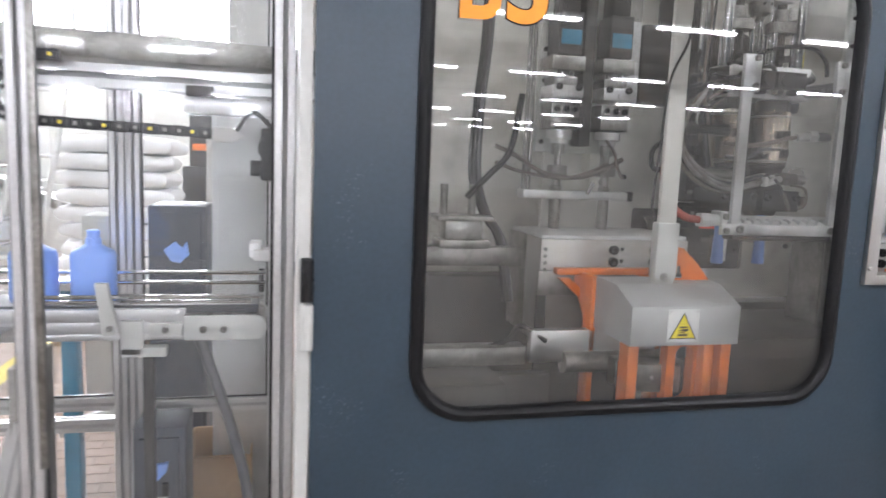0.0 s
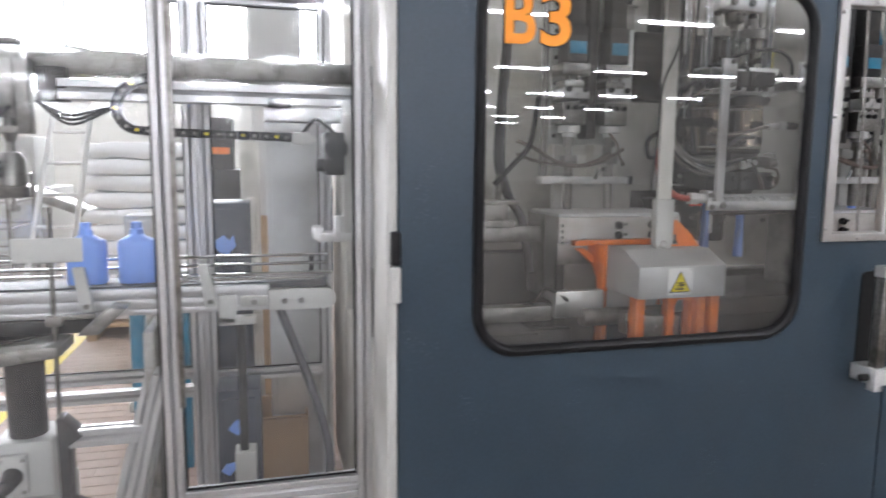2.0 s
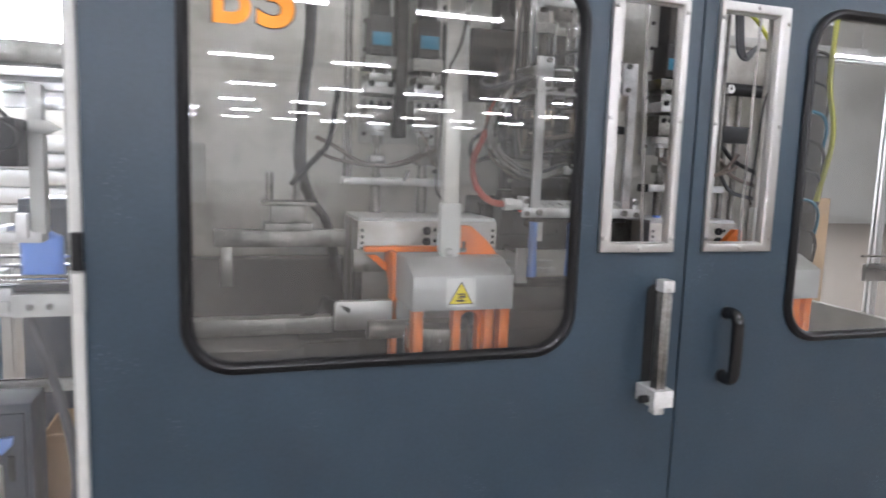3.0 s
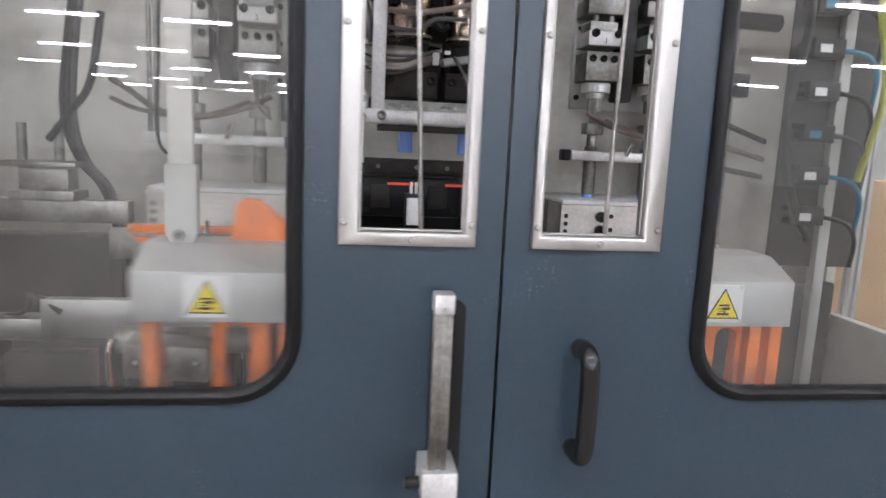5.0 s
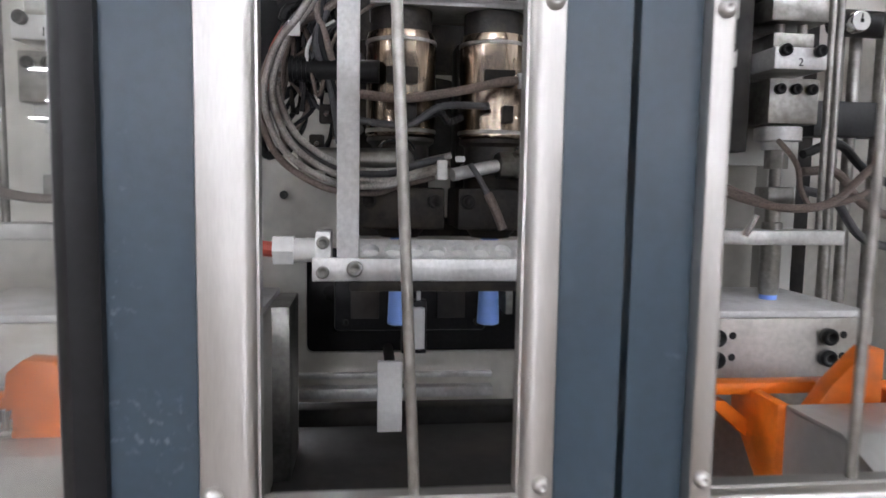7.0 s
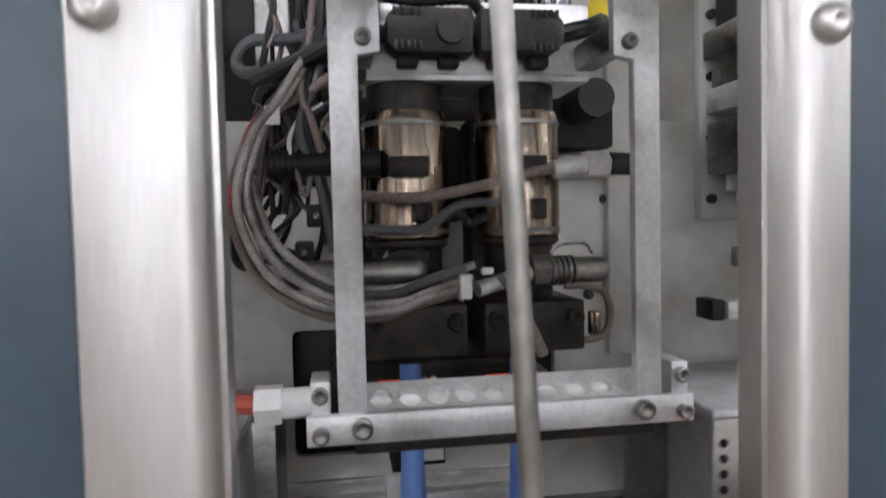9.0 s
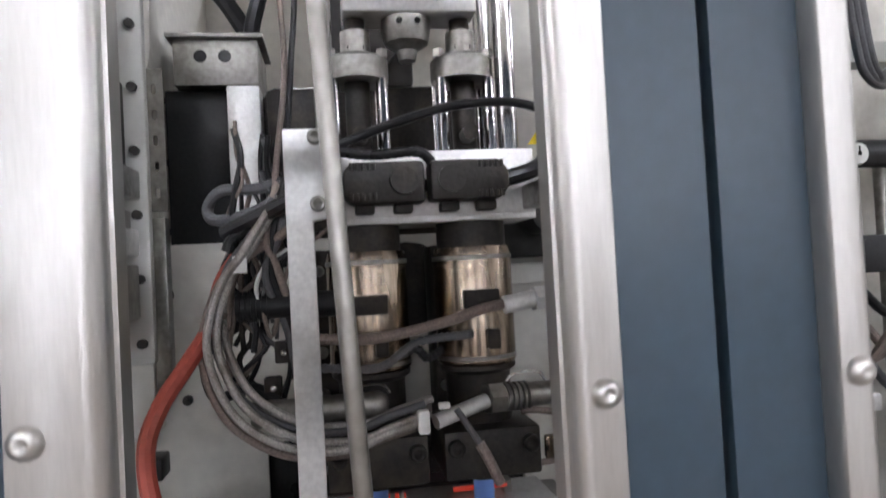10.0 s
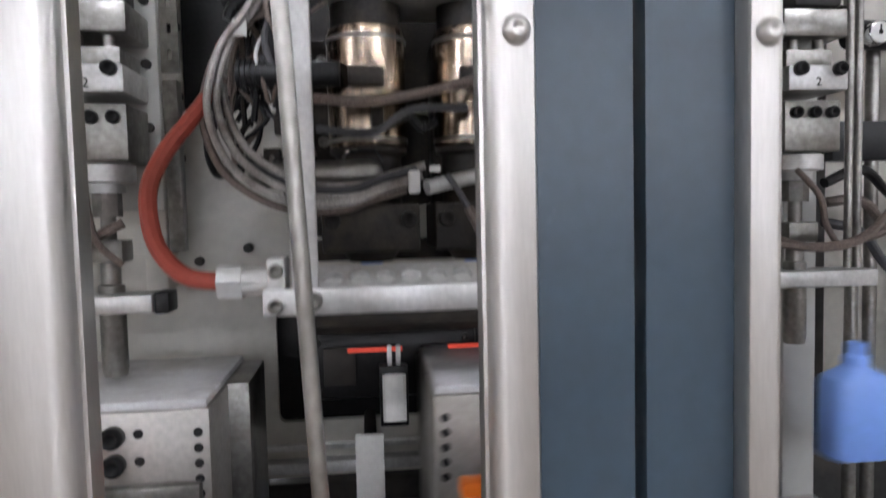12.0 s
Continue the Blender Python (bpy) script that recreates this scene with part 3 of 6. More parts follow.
def clamp_carriage(cx, side):
    word = "left" if side < 0 else "right"
    c = thing("clamp_carriage", "orange clamp carriage with grey steel mould block and folded steel hood", "machine", (cx, 0, 0), "clamp carriages")
    bm = bm_new()
    near = -0.157 if side < 0 else -0.177
    wide = 0.340 if side < 0 else 0.223
    box(bm, near, wide, 0.61, 0.738, 1.0, 1.318, 0.003)
    blk = part("mould_block", bm, MOULD, c, "grey steel mould block with bolt holes")
    bm = bm_new()
    box(bm, near, wide + 0.03, 0.742, 0.90, 1.0, 1.318, 0.003)
    part("rear_mould_block", bm, DULL, c)
    bm = bm_new()
    box(bm, near + 0.004, wide - 0.004, 0.616, 0.89, 1.318, 1.330, 0.003)
    part("mould_top", bm, POWDER, c, "pale powdery mould top plate")
    for x in (near + 0.015, wide - 0.015):
        hole_row(blk, x, 0.61, (1.287, 1.266, 1.245, 1.224, 1.203), 0.0062)
    for x in ((-0.066, 0.136) if side > 0 else (0.08, 0.218)):
        for z in (1.287, 1.25):
            screw(blk, x, 0.61, z, 0.0145, name="socket_bolt", material=BLACK, hexed=True)
            hole_row(blk, x + 0.031, 0.61, (z + 0.002,), 0.0065)
    # swan-neck plates and struts of the toggle clamp
    bm = bm_new()
    for x in (-0.085, 0.12):
        prism(bm, [(0.40, 1.24), (0.52, 1.24), (0.52, 1.20), (0.45, 1.12), (0.45, 0.66), (0.40, 0.66)], "x", x, x + 0.018, 0.002)
    box(bm, -0.16, 0.138, 0.47, 0.50, 1.232, 1.25, 0.003)
    prism(bm, [(-0.15, 1.222), (-0.12, 1.222), (0.12, 1.03), (0.12, 0.99)], "y", 0.475, 0.495)
    part("toggle_frame", bm, ORANGE, c, "orange painted toggle frame")
    bm = bm_new()
    if side < 0:
        prism(bm, [(0.09, 1.225), (0.10, 1.315), (0.118, 1.33), (0.15, 1.328), (0.20, 1.285), (0.243, 1.235), (0.243, 1.19), (0.09, 1.19)], "y", 0.345, 0.375, 0.002)
    else:
        prism(bm, [(0.082, 1.20), (0.082, 1.312), (0.055, 1.312), (0.005, 1.262), (-0.03, 1.212), (-0.03, 1.19), (0.082, 1.19)], "y", 0.415, 0.445, 0.002)
    part("sector_plate", bm, ORANGE, c, "rounded orange sector plate")
    bm = bm_new()
    prism(bm, [(0.195, 1.098), (0.195, 1.198), (0.29, 1.24), (0.40, 1.24), (0.40, 1.232), (0.29, 1.232), (0.201, 1.194), (0.201, 1.098)], "x", -0.073, 0.233, 0.001)
    for x in (-0.073, 0.231):
        prism(bm, [(0.20, 1.098), (0.20, 1.196), (0.29, 1.236), (0.40, 1.236), (0.40, 1.098)], "x", x, x + 0.002)
    hood = part("hood", bm, HOODSTEEL, c, "folded steel hood")
    warning_sign(hood, 0.070, 0.1945, 1.150)
    # legs of the clamp, with oval windows
    bm = bm_new()
    for x in (-0.062, 0.155, 0.205):
        box(bm, x, x + 0.030, 0.22, 0.27, 0.63, 1.10, 0.004)
    part("leg", bm, ORANGE, c)
    bm = bm_new()
    sheet(bm, rounded(0.068, 0.165, 0.66, 1.10, 0.01, 3), [rounded(0.092, 0.145, 0.93, 1.08, 0.024, 6)], 0.25, 0.285)
    part("web_plate", bm, ORANGE, c, "orange web plate with an oval cutout")
    bm = bm_new()
    rod(bm, (-0.16, 0.40, 1.0), (0.16, 0.40, 1.0), 0.03, seg=20)
    rod(bm, (-0.18, 0.33, 0.78), (0.20, 0.33, 0.78), 0.02, seg=16)
    part("tie_bar", bm, DULL, c)
    bm = bm_new()
    box(bm, -0.17, 0.24, 0.21, 0.80, 0.624, 0.68, 0.006)
    part("slide", bm, OIL, c)
    return c


carriage_l = clamp_carriage(LEFT, -1)
carriage_r = clamp_carriage(RIGHT, 1)


def swing_arm(x):
    """The pale arm that hangs in front of the clamp."""
    a = thing("swing_arm", "pale grey painted flat arm hanging behind the window", "machine arm")
    bm = bm_new()
    box(bm, x - 0.026, x + 0.024, 0.30, 0.315, 1.39, 2.64, 0.003)
    box(bm, x - 0.026, x + 0.024, 0.313, 0.42, 2.625, 2.645, 0.002)
    part("bar", bm, CREAM, a)
    bm = bm_new()
    prism(bm, [(x - 0.032, 1.40), (x - 0.032, 1.26), (x - 0.022, 1.235), (x, 1.225), (x + 0.022, 1.235), (x + 0.032, 1.26), (x + 0.032, 1.40)], "y", 0.292, 0.325, 0.004)
    part("clevis", bm, POST, a)
    screw(a, x - 0.004, 0.292, 1.255, 0.013, name="pivot_bolt", hexed=False)
    bm = bm_new()
    rod(bm, (x + 0.03, 0.31, 1.258), (x + 0.055, 0.31, 1.258), 0.007, seg=12)
    rod(bm, (x + 0.048, 0.31, 1.258), (x + 0.048, 0.31, 1.285), 0.005, seg=8)
    part("grease_nipple", bm, CHROME, a)
    bm = bm_new()
    hose(bm, [(x + 0.03, 0.297, 1.95), (x + 0.012, 0.295, 1.86), (x - 0.03, 0.296, 1.76), (x - 0.04, 0.3, 1.6), (x - 0.045, 0.31, 1.45), (x - 0.02, 0.33, 1.41)], 0.0035, 8)
    part("cable", bm, BLACK, a)


swing_arm(-0.620)
swing_arm(0.515)


def blow_unit(cx, label, s=1):
    """Two blow pins with their clamps, on a guide plate, and the cross bar below."""
    u = thing("blow_unit", label, "machine", (cx, 0, 0), "blow units")
    for i, x in enumerate((-0.0775, 0.0775)):
        y = YB
        pin = bm_new()
        lathe(pin, [(0.015, 1.335), (0.017, 1.345), (0.017, 1.46), (0.013, 1.462), (0.013, 1.50)], (x, y, 0), 20)
        p = part("blow_pin", pin, DULL, u, "round steel blow pin")
        bm = bm_new()
        box(bm, x - 0.024, x + 0.024, y - 0.022, y + 0.022, 1.492, 1.522, 0.003)
        rod(bm, (x, y, 1.52), (x, y, 1.57), 0.010)
        rod(bm, (x, y, 1.553), (x, y, 1.592), 0.019, seg=6)
        part("pin_nut", bm, DULL, p)
        bm = bm_new()
        lathe(bm, [(0.024, 1.585), (0.024, 1.598), (0.038, 1.6), (0.038, 1.622), (0.03, 1.626)], (x, y, 0), 24)
        part("collar", bm, RAILALU, p)
        bm = bm_new()
        box(bm, x - 0.044, x + 0.044, y - 0.04, y + 0.05, 1.626, 1.70, 0.003)
        b1 = part("clamp_block", bm, DULL, u)
        for dx in (-0.028, 0.0, 0.028):
            screw(b1, x + dx, y - 0.04, 1.682, 0.009, name="socket_bolt", material=BLACK, hexed=True)
        bm = bm_new()
        box(bm, x - 0.046, x + 0.046, y - 0.052, y + 0.05, 1.712, 1.748, 0.003)
        b2 = part("numbered_block", bm, RAILALU, u, "steel block stamped with a number")
        for dx in (-0.03, 0.03):
            screw(b2, x + dx, y - 0.052, 1.742, 0.010, name="socket_bolt", material=BLACK, hexed=True)
        cu = bpy.data.curves.new("stamp", "FONT")
        cu.body, cu.size, cu.extrude = "12"[i], 0.018, 0.0003
        tmp = bpy.data.objects.new("stamp", cu)
        scene.collection.objects.link(tmp)
        me = bpy.data.meshes.new_from_object(tmp.evaluated_get(bpy.context.evaluated_depsgraph_get()))
        bpy.data.objects.remove(tmp)
        me.transform(Matrix.Translation((x - 0.005, y - 0.0525, 1.718)) @ pose(0, 0, 0, 90))
        me.materials.clear()
        me.materials.append(INK)
        ob = new("stamped_number", me)
        ob.parent = b2
        bm = bm_new()
        box(bm, x - 0.036, x + 0.036, y - 0.03, y + 0.05, 1.75, 1.775, 0.002)
        box(bm, x - 0.05, x + 0.05, y - 0.045, y + 0.05, 1.79, 1.83, 0.003)
        rod(bm, (x - 0.02, y - 0.02, 1.77), (x - 0.02, y - 0.02, 1.80), 0.008)
        rod(bm, (x + 0.02, y - 0.02, 1.77), (x + 0.02, y - 0.02, 1.80), 0.008)
        part("adjuster", bm, DULL, u)
        bm = bm_new()
        box(bm, x - 0.036, x + 0.036, y - 0.05, y + 0.04, 1.832, 1.95, 0.004)
        box(bm, x - 0.028, x + 0.028, y - 0.04, y + 0.03, 1.95, 2.2, 0.006)
        part("cylinder_body", bm, OIL, u, "dark pneumatic cylinder body")
        bm = bm_new()
        box(bm, x - 0.03, x + 0.03, y - 0.053, y - 0.05, 1.86, 1.90, 0.001)
        part("blue_plate", bm, TEAL, u, "small blue rating plate")
    bm = bm_new()
    xa, xb = sorted((-0.19 * -s, 0.14 * -s)) if s > 0 else (-0.19, 0.14)
    box(bm, xa, xb, YB - 0.035, YB + 0.02, 1.424, 1.449, 0.003)
    part("cross_bar", bm, RAILALU, u, "pale milled cross bar")
    bm = bm_new()
    end = -0.14 * s
    box(bm, min(end, end - 0.02 * s) + (0 if s > 0 else 0.0005), max(end, end - 0.02 * s) - (0.0005 if s > 0 else 0), YB - 0.03, YB + 0.015, 1.422, 1.451, 0.003)
    part("bar_stop", bm, BLACK, u)
    bm = bm_new()
    for x in (0.18 * s, 0.165 * s):
        rod(bm, (x, YB + 0.0, 1.449), (x, YB + 0.0, 2.2), 0.006, seg=12)
    part("guide_rod", bm, DULL, u)
    bm = bm_new()
    box(bm, -0.125, 0.135, YB + 0.06, YB + 0.08, 1.56, 2.25, 0.004)
    back = part("guide_plate", bm, POST, u, "pale steel guide plate")
    for x in (-0.11, -0.012, 0.012, 0.12):
        for z in (1.59, 1.68, 1.77, 1.86, 1.95, 2.04):
            bm = bm_new()
            rod(bm, (x, YB + 0.06, z), (x, YB + 0.052, z), 0.007, seg=10)
            part("bolt", bm, OIL, back)
    bm = bm_new()
    box(bm, -0.018, 0.018, YB - 0.01, YB + 0.058, 1.58, 2.2, 0.004)
    part("spine", bm, OIL, u)
    bm = bm_new()
    hose(bm, [(s * -0.11, YB - 0.04, 1.545), (s * -0.04, YB - 0.055, 1.51), (s * 0.05, YB - 0.07, 1.488), (s * 0.14, YB - 0.06, 1.497), (s * 0.22, YB - 0.03, 1.545), (s * 0.27, YB, 1.57)], 0.007, 8)
    hose(bm, [(s * -0.06, YB - 0.04, 1.53), (0.0, YB - 0.06, 1.505), (s * 0.08, YB - 0.05, 1.485), (s * 0.2, YB - 0.02, 1.50), (s * 0.27, YB, 1.525)], 0.0055, 8)
    hose(bm, [(0.06, YB - 0.03, 1.6), (0.075, YB - 0.06, 1.56), (0.085, YB - 0.06, 1.52), (0.11, YB - 0.05, 1.49)], 0.0045, 8)
    part("air_hose", bm, BRAID, u, "brown braided air hose")
    bm = bm_new()
    rod(bm, (0.005, YB - 0.04, 1.44), (0.02, YB - 0.045, 1.475), 0.006, seg=10)
    part("elbow_fitting", bm, CHROME, u)
    return u


unit_l = blow_unit(-0.682, "pair of steel blow pins with clamps and cross bar", -1)
unit_r = blow_unit(0.455, "pair of steel blow pins numbered one and two with hoses")
for unit in (unit_l, unit_r):
    unit.scale = (UNIT_SIZE,) * 3
unit_r.location = (0.485, UNIT_Y, UNIT_Z)


def extrusion_head():
    h = thing("extrusion_head", "twin parison extrusion head with heat-tinted cylinders, plugs and cables", "machine")
    for x in HEADS:
        bm = bm_new()
        lathe(bm, [(0.050, 1.612), (0.0535, 1.616), (0.0535, 1.759), (0.051, 1.768)], (x, YP, 0), 36)
        b = part("heater_band", bm, BRONZE, h, "heat-tinted steel heater cylinder")
        bm = bm_new()
        box(bm, x - 0.024, x + 0.022, YP - 0.062, YP - 0.047, 1.688, 1.712, 0.002)
        part("band_clip", bm, SOOT, b)
        bm = bm_new()
        box(bm, x + 0.004, x + 0.02, YP - 0.064, YP - 0.047, 1.635, 1.66, 0.002)
        part("band_clip", bm, SOOT, b)
        for z in (1.622, 1.754):
            bm = bm_new()
            lathe(bm, [(0.0537, z - 0.003), (0.0545, z - 0.002), (0.0545, z + 0.002), (0.0537, z + 0.003)], (x, YP, 0), 36)
            part("band_seam", bm, DULL, b)
        bm = bm_new()
        lathe(bm, [(0.047, 1.768), (0.047, 1.802)], (x, YP, 0), 28)
        part("neck", bm, SOOT, h, "sooty cylinder neck")
        bm = bm_new()
        lathe(bm, [(0.03, 1.46), (0.044, 1.48), (0.044, 1.60), (0.052, 1.606), (0.052, 1.612)], (x, YP, 0), 24)
        part("nozzle", bm, SOOT, h, "sooty black nozzle")
        bm = bm_new()
        box(bm, x - 0.062, x + 0.062, YP - 0.075, YP + 0.06, 1.476, 1.537, 0.004)
        jaw = part("nozzle_clamp", bm, SOOT, h)
        for dx in (-0.048, 0.048):
            screw(jaw, x + dx, YP - 0.075, 1.517, 0.0105, name="socket_bolt", material=SOOT, hexed=True)
        bm = bm_new()
        lathe(bm, [(0.043, 1.996), (0.043, 2.024), (0.039, 2.028), (0.02, 2.028), (0.02, 2.064)], (x, YP, 0), 28)
        part("ring_flange", bm, DULL, h)
        for dx in (-0.032, 0.032):
            for dy in (-0.022, 0.024):
                bm = bm_new()
                rod(bm, (x + dx, YP + dy, 1.894), (x + dx, YP + dy, 1.996), 0.0075, seg=12)
                part("tie_rod", bm, CHROME, h)
        bm = bm_new()
        rod(bm, (x, YP, 1.894), (x, YP, 1.996), 0.017)
        part("mandrel", bm, SOOT, h)
        bm = bm_new()
        rod(bm, (x, YP - 0.014, 1.919), (x, YP - 0.045, 1.919), 0.011, seg=12)
        part("mandrel_port", bm, SOOT, h)
        bm = bm_new()
        rod(bm, (x, YP, 2.064), (x, YP, 2.082), 0.014)
        part("mandrel_end", bm, SOOT, h)
        lathe_b = bm_new()
        lathe(lathe_b, [(0.018, 2.028), (0.018, 2.049), (0.012, 2.054)], (x, YP, 0), 14)
        collar = part("mandrel_nut", lathe_b, OIL, h)
        for dx in (-0.008, 0.008):
            bm = bm_new()
            rod(bm, (x + dx, YP - 0.0145, 2.040), (x + dx, YP - 0.0175, 2.040), 0.0035, seg=8)
            part("nut_bore", bm, INK, collar)
        for dx in (-0.034, 0.034):
            bm = bm_new()
            rod(bm, (x + dx, YP - 0.018, 2.026), (x + dx, YP - 0.018, 2.036), 0.008, seg=6)
            part("rod_nut", bm, DULL, h)
    # yoke between the mandrels and its drive
    bm = bm_new()
    prism(bm, [(-0.152, 2.082), (0.027, 2.082), (0.027, 2.119), (0.005, 2.129), (-0.020, 2.132), (-0.024, 2.199), (-0.10, 2.199), (-0.104, 2.132), (-0.13, 2.129), (-0.152, 2.119)], "y", YP - 0.035, YP + 0.035, 0.003)
    yoke = part("yoke", bm, RAILALU, h, "milled steel yoke with two bolts")
    for x in (-0.100, -0.028):
        screw(yoke, x, YP - 0.035, 2.109, 0.012, name="socket_bolt", material=DULL, hexed=True)
    bm = bm_new()
    lathe(bm, [(0.012, 2.026), (0.014, 2.039), (0.03, 2.049), (0.034, 2.069), (0.034, 2.081)], (-0.066, YP, 0), 24)
    nut = part("yoke_nut", bm, DULL, h)
    for x in (-0.078, -0.054):
        bm = bm_new()
        rod(bm, (x, YP - 0.030, 2.071), (x, YP - 0.0345, 2.071), 0.0042, seg=10)
        part("nut_bore", bm, INK, nut)
    bm = bm_new()
    lathe(bm, [(0.026, 2.199), (0.026, 2.216), (0.05, 2.219), (0.05, 2.264), (0.045, 2.269), (0.09, 2.274), (0.09, 2.464)], (-0.066, YP, 0), 28)
    part("actuator", bm, BLACK, h, "ribbed black actuator")
    for x in (-0.180, 0.064):
        for y in (YP - 0.02, YP + 0.10):
            bm = bm_new()
            rod(bm, (x, y, 1.894), (x, y, 2.584), 0.0135, seg=20)
            part("column", bm, CHROME, h, "polished guide column")
    for x in (0.040, 0.022):
        bm = bm_new()
        rod(bm, (x, YP + 0.13, 1.894), (x, YP + 0.13, 2.464), 0.008)
        part("rear_rod", bm, CHROME, h)
    # top box with the plugs
    bm = bm_new()
    box(bm, -0.184, 0.088, YP - 0.05, YP + 0.07, 1.802, 1.81, 0.001)
    part("bottom_plate", bm, RAILALU, h)
    bm = bm_new()
    box(bm, -0.184, 0.088, YP - 0.046, YP + 0.13, 1.888, 1.894, 0.001)
    part("top_plate", bm, RAILALU, h)
    bm = bm_new()
    box(bm, -0.184, 0.088, YP - 0.05, YP - 0.046, 1.81, 1.894, 0.001)
    plate = part("plug_plate", bm, RAILALU, h, "pale steel plate carrying two plugs")
    for x, s in ((-0.113, 1), (-0.006, -1)):
        bm = bm_new()
        prism(bm, [(x - 0.05, 1.826), (x + 0.038, 1.826), (x + 0.05, 1.839), (x + 0.05, 1.862), (x + 0.038, 1.876), (x - 0.05, 1.876)] if s < 0 else [(x - 0.05, 1.834), (x - 0.038, 1.824), (x + 0.05, 1.824), (x + 0.05, 1.876), (x - 0.038, 1.876), (x - 0.05, 1.864)], "y", YP - 0.092, YP - 0.0505, 0.005)
        for k in range(5):
            xa = x - s * 0.012 - s * 0.007 * k
            box(bm, xa - 0.002, xa + 0.002, YP - 0.095, YP - 0.0915, 1.828, 1.837, 0.0008)
            box(bm, xa - 0.002, xa + 0.002, YP - 0.095, YP - 0.0915, 1.865, 1.874, 0.0008)
        rod(bm, (x + s * 0.024, YP - 0.09, 1.851), (x + s * 0.024, YP - 0.098, 1.851), 0.017, seg=18)
        box(bm, x - 0.036, x - 0.012, YP - 0.075, YP - 0.051, 1.813, 1.826, 0.003)
        box(bm, x + 0.012, x + 0.036, YP - 0.075, YP - 0.051, 1.813, 1.826, 0.003)
        part("plug", bm, SOOT, plate, "greasy black heavy-duty plug")
        bm = bm_new()
        if s > 0:
            hose(bm, [(x - 0.045, YP - 0.072, 1.849), (x - 0.09, YP - 0.075, 1.844), (x - 0.15, YP - 0.05, 1.819), (x - 0.2, YP - 0.02, 1.80)], 0.011, 10)
        else:
            hose(bm, [(x + 0.045, YP - 0.072, 1.851), (x + 0.09, YP - 0.06, 1.864), (x + 0.13, YP, 1.889)], 0.011, 10)
        part("plug_cable", bm, BLACK, plate)
    screw(plate, -0.0595, YP - 0.05, 1.849, 0.008, name="socket_bolt", material=SOOT, hexed=True)
    # parison tray rail hung on two brackets
    bm = bm_new()
    box(bm, -0.258, 0.153, 0.482, 0.494, 1.414, 1.444, 0.0015)
    rail = part("rail", bm, RAILALU, h, "milled aluminium rail")
    bm = bm_new()
    holes = [[(-0.182 + 0.030 * k + 0.0118 * math.cos(2 * math.pi * i / 18), 0.0145 + 0.0118 * math.sin(2 * math.pi * i / 18)) for i in range(18)] for k in range(10)]
    sheet(bm, rect(-0.205, 0.112, 0.0, 0.036), holes, 0.0, 0.022)
    bmesh.ops.transform(bm, matrix=pose(0, 0.4945, 1.444, -52, 0, 0), verts=bm.verts)
    part("hole_strip", bm, RAILALU, rail, "perforated strip with round holes")
    bm = bm_new()
    box(bm, -0.21, 0.115, 0.497, 0.543, 1.398, 1.412, 0.002)
    part("strip_backing", bm, SOOT, rail)
    # white rod added to imitate light on the lower half of each bore
    bm = bm_new()
    rod(bm, (-0.20, 0.5235, 1.4405), (0.108, 0.5235, 1.4405), 0.0115, seg=16)
    part("bore_light", bm, WHITE, rail, "pale tube imitating the lit lower halves of the holes")
    for x in (-0.254, 0.131):
        bm = bm_new()
        box(bm, x, x + 0.02, 0.49, 0.54, 1.438, 1.478, 0.003)
        part("end_block", bm, RAILALU, rail)
        for z in (1.426, 1.464):
            screw(rail, x + 0.01, 0.482 if z < 1.44 else 0.49, z, 0.0085, name="socket_bolt", material=DULL, hexed=True)
    for x, s in ((-0.212, 1), (0.104, -1)):
        bm = bm_new()
        prism(bm, [(x - 0.0145, 1.444), (x + 0.0145, 1.444), (x + 0.0145, 1.800), (x + 0.0145 + (0.022 if s > 0 else 0), 1.804), (x + 0.0145 + (0.022 if s > 0 else 0), 1.900), (x - 0.0145 - (0.022 if s < 0 else 0), 1.900), (x - 0.0145 - (0.022 if s < 0 else 0), 1.804), (x - 0.0145, 1.800)], "y", 0.486, 0.500, 0.002)
        part("bracket", bm, RAILALU, h, "flat aluminium hanger bracket")
        screw(rail, x + 0.009 * s, 0.482, 1.431, 0.0105, name="socket_bolt", material=DULL, hexed=True)
        for z in (1.818, 1.890):
            screw(h, x + s * 0.02, 0.486, z, 0.0085, name="bracket_bolt", material=DULL, hexed=True)
        bm = bm_new()
        box(bm, x + s * 0.008, x + s * 0.034, 0.50, YP - 0.05, 1.814, 1.844, 0.002)
        part("standoff", bm, DULL, h)
    bm = bm_new()
    rod(bm, (-0.310, 0.512, 1.452), (-0.283, 0.512, 1.452), 0.021, seg=6)
    rod(bm, (-0.284, 0.512, 1.452), (-0.25, 0.512, 1.452), 0.016)
    part("hose_nut", bm, WHITE, rail, "pale hose union nut")
    return h


head = extrusion_head()


def cable(name, pts, r, material, parent, label="", ribs=0.0, seg=10):
    return part(name, hose(bm_new(), pts, r, seg, 7, ribs), material, parent, label)


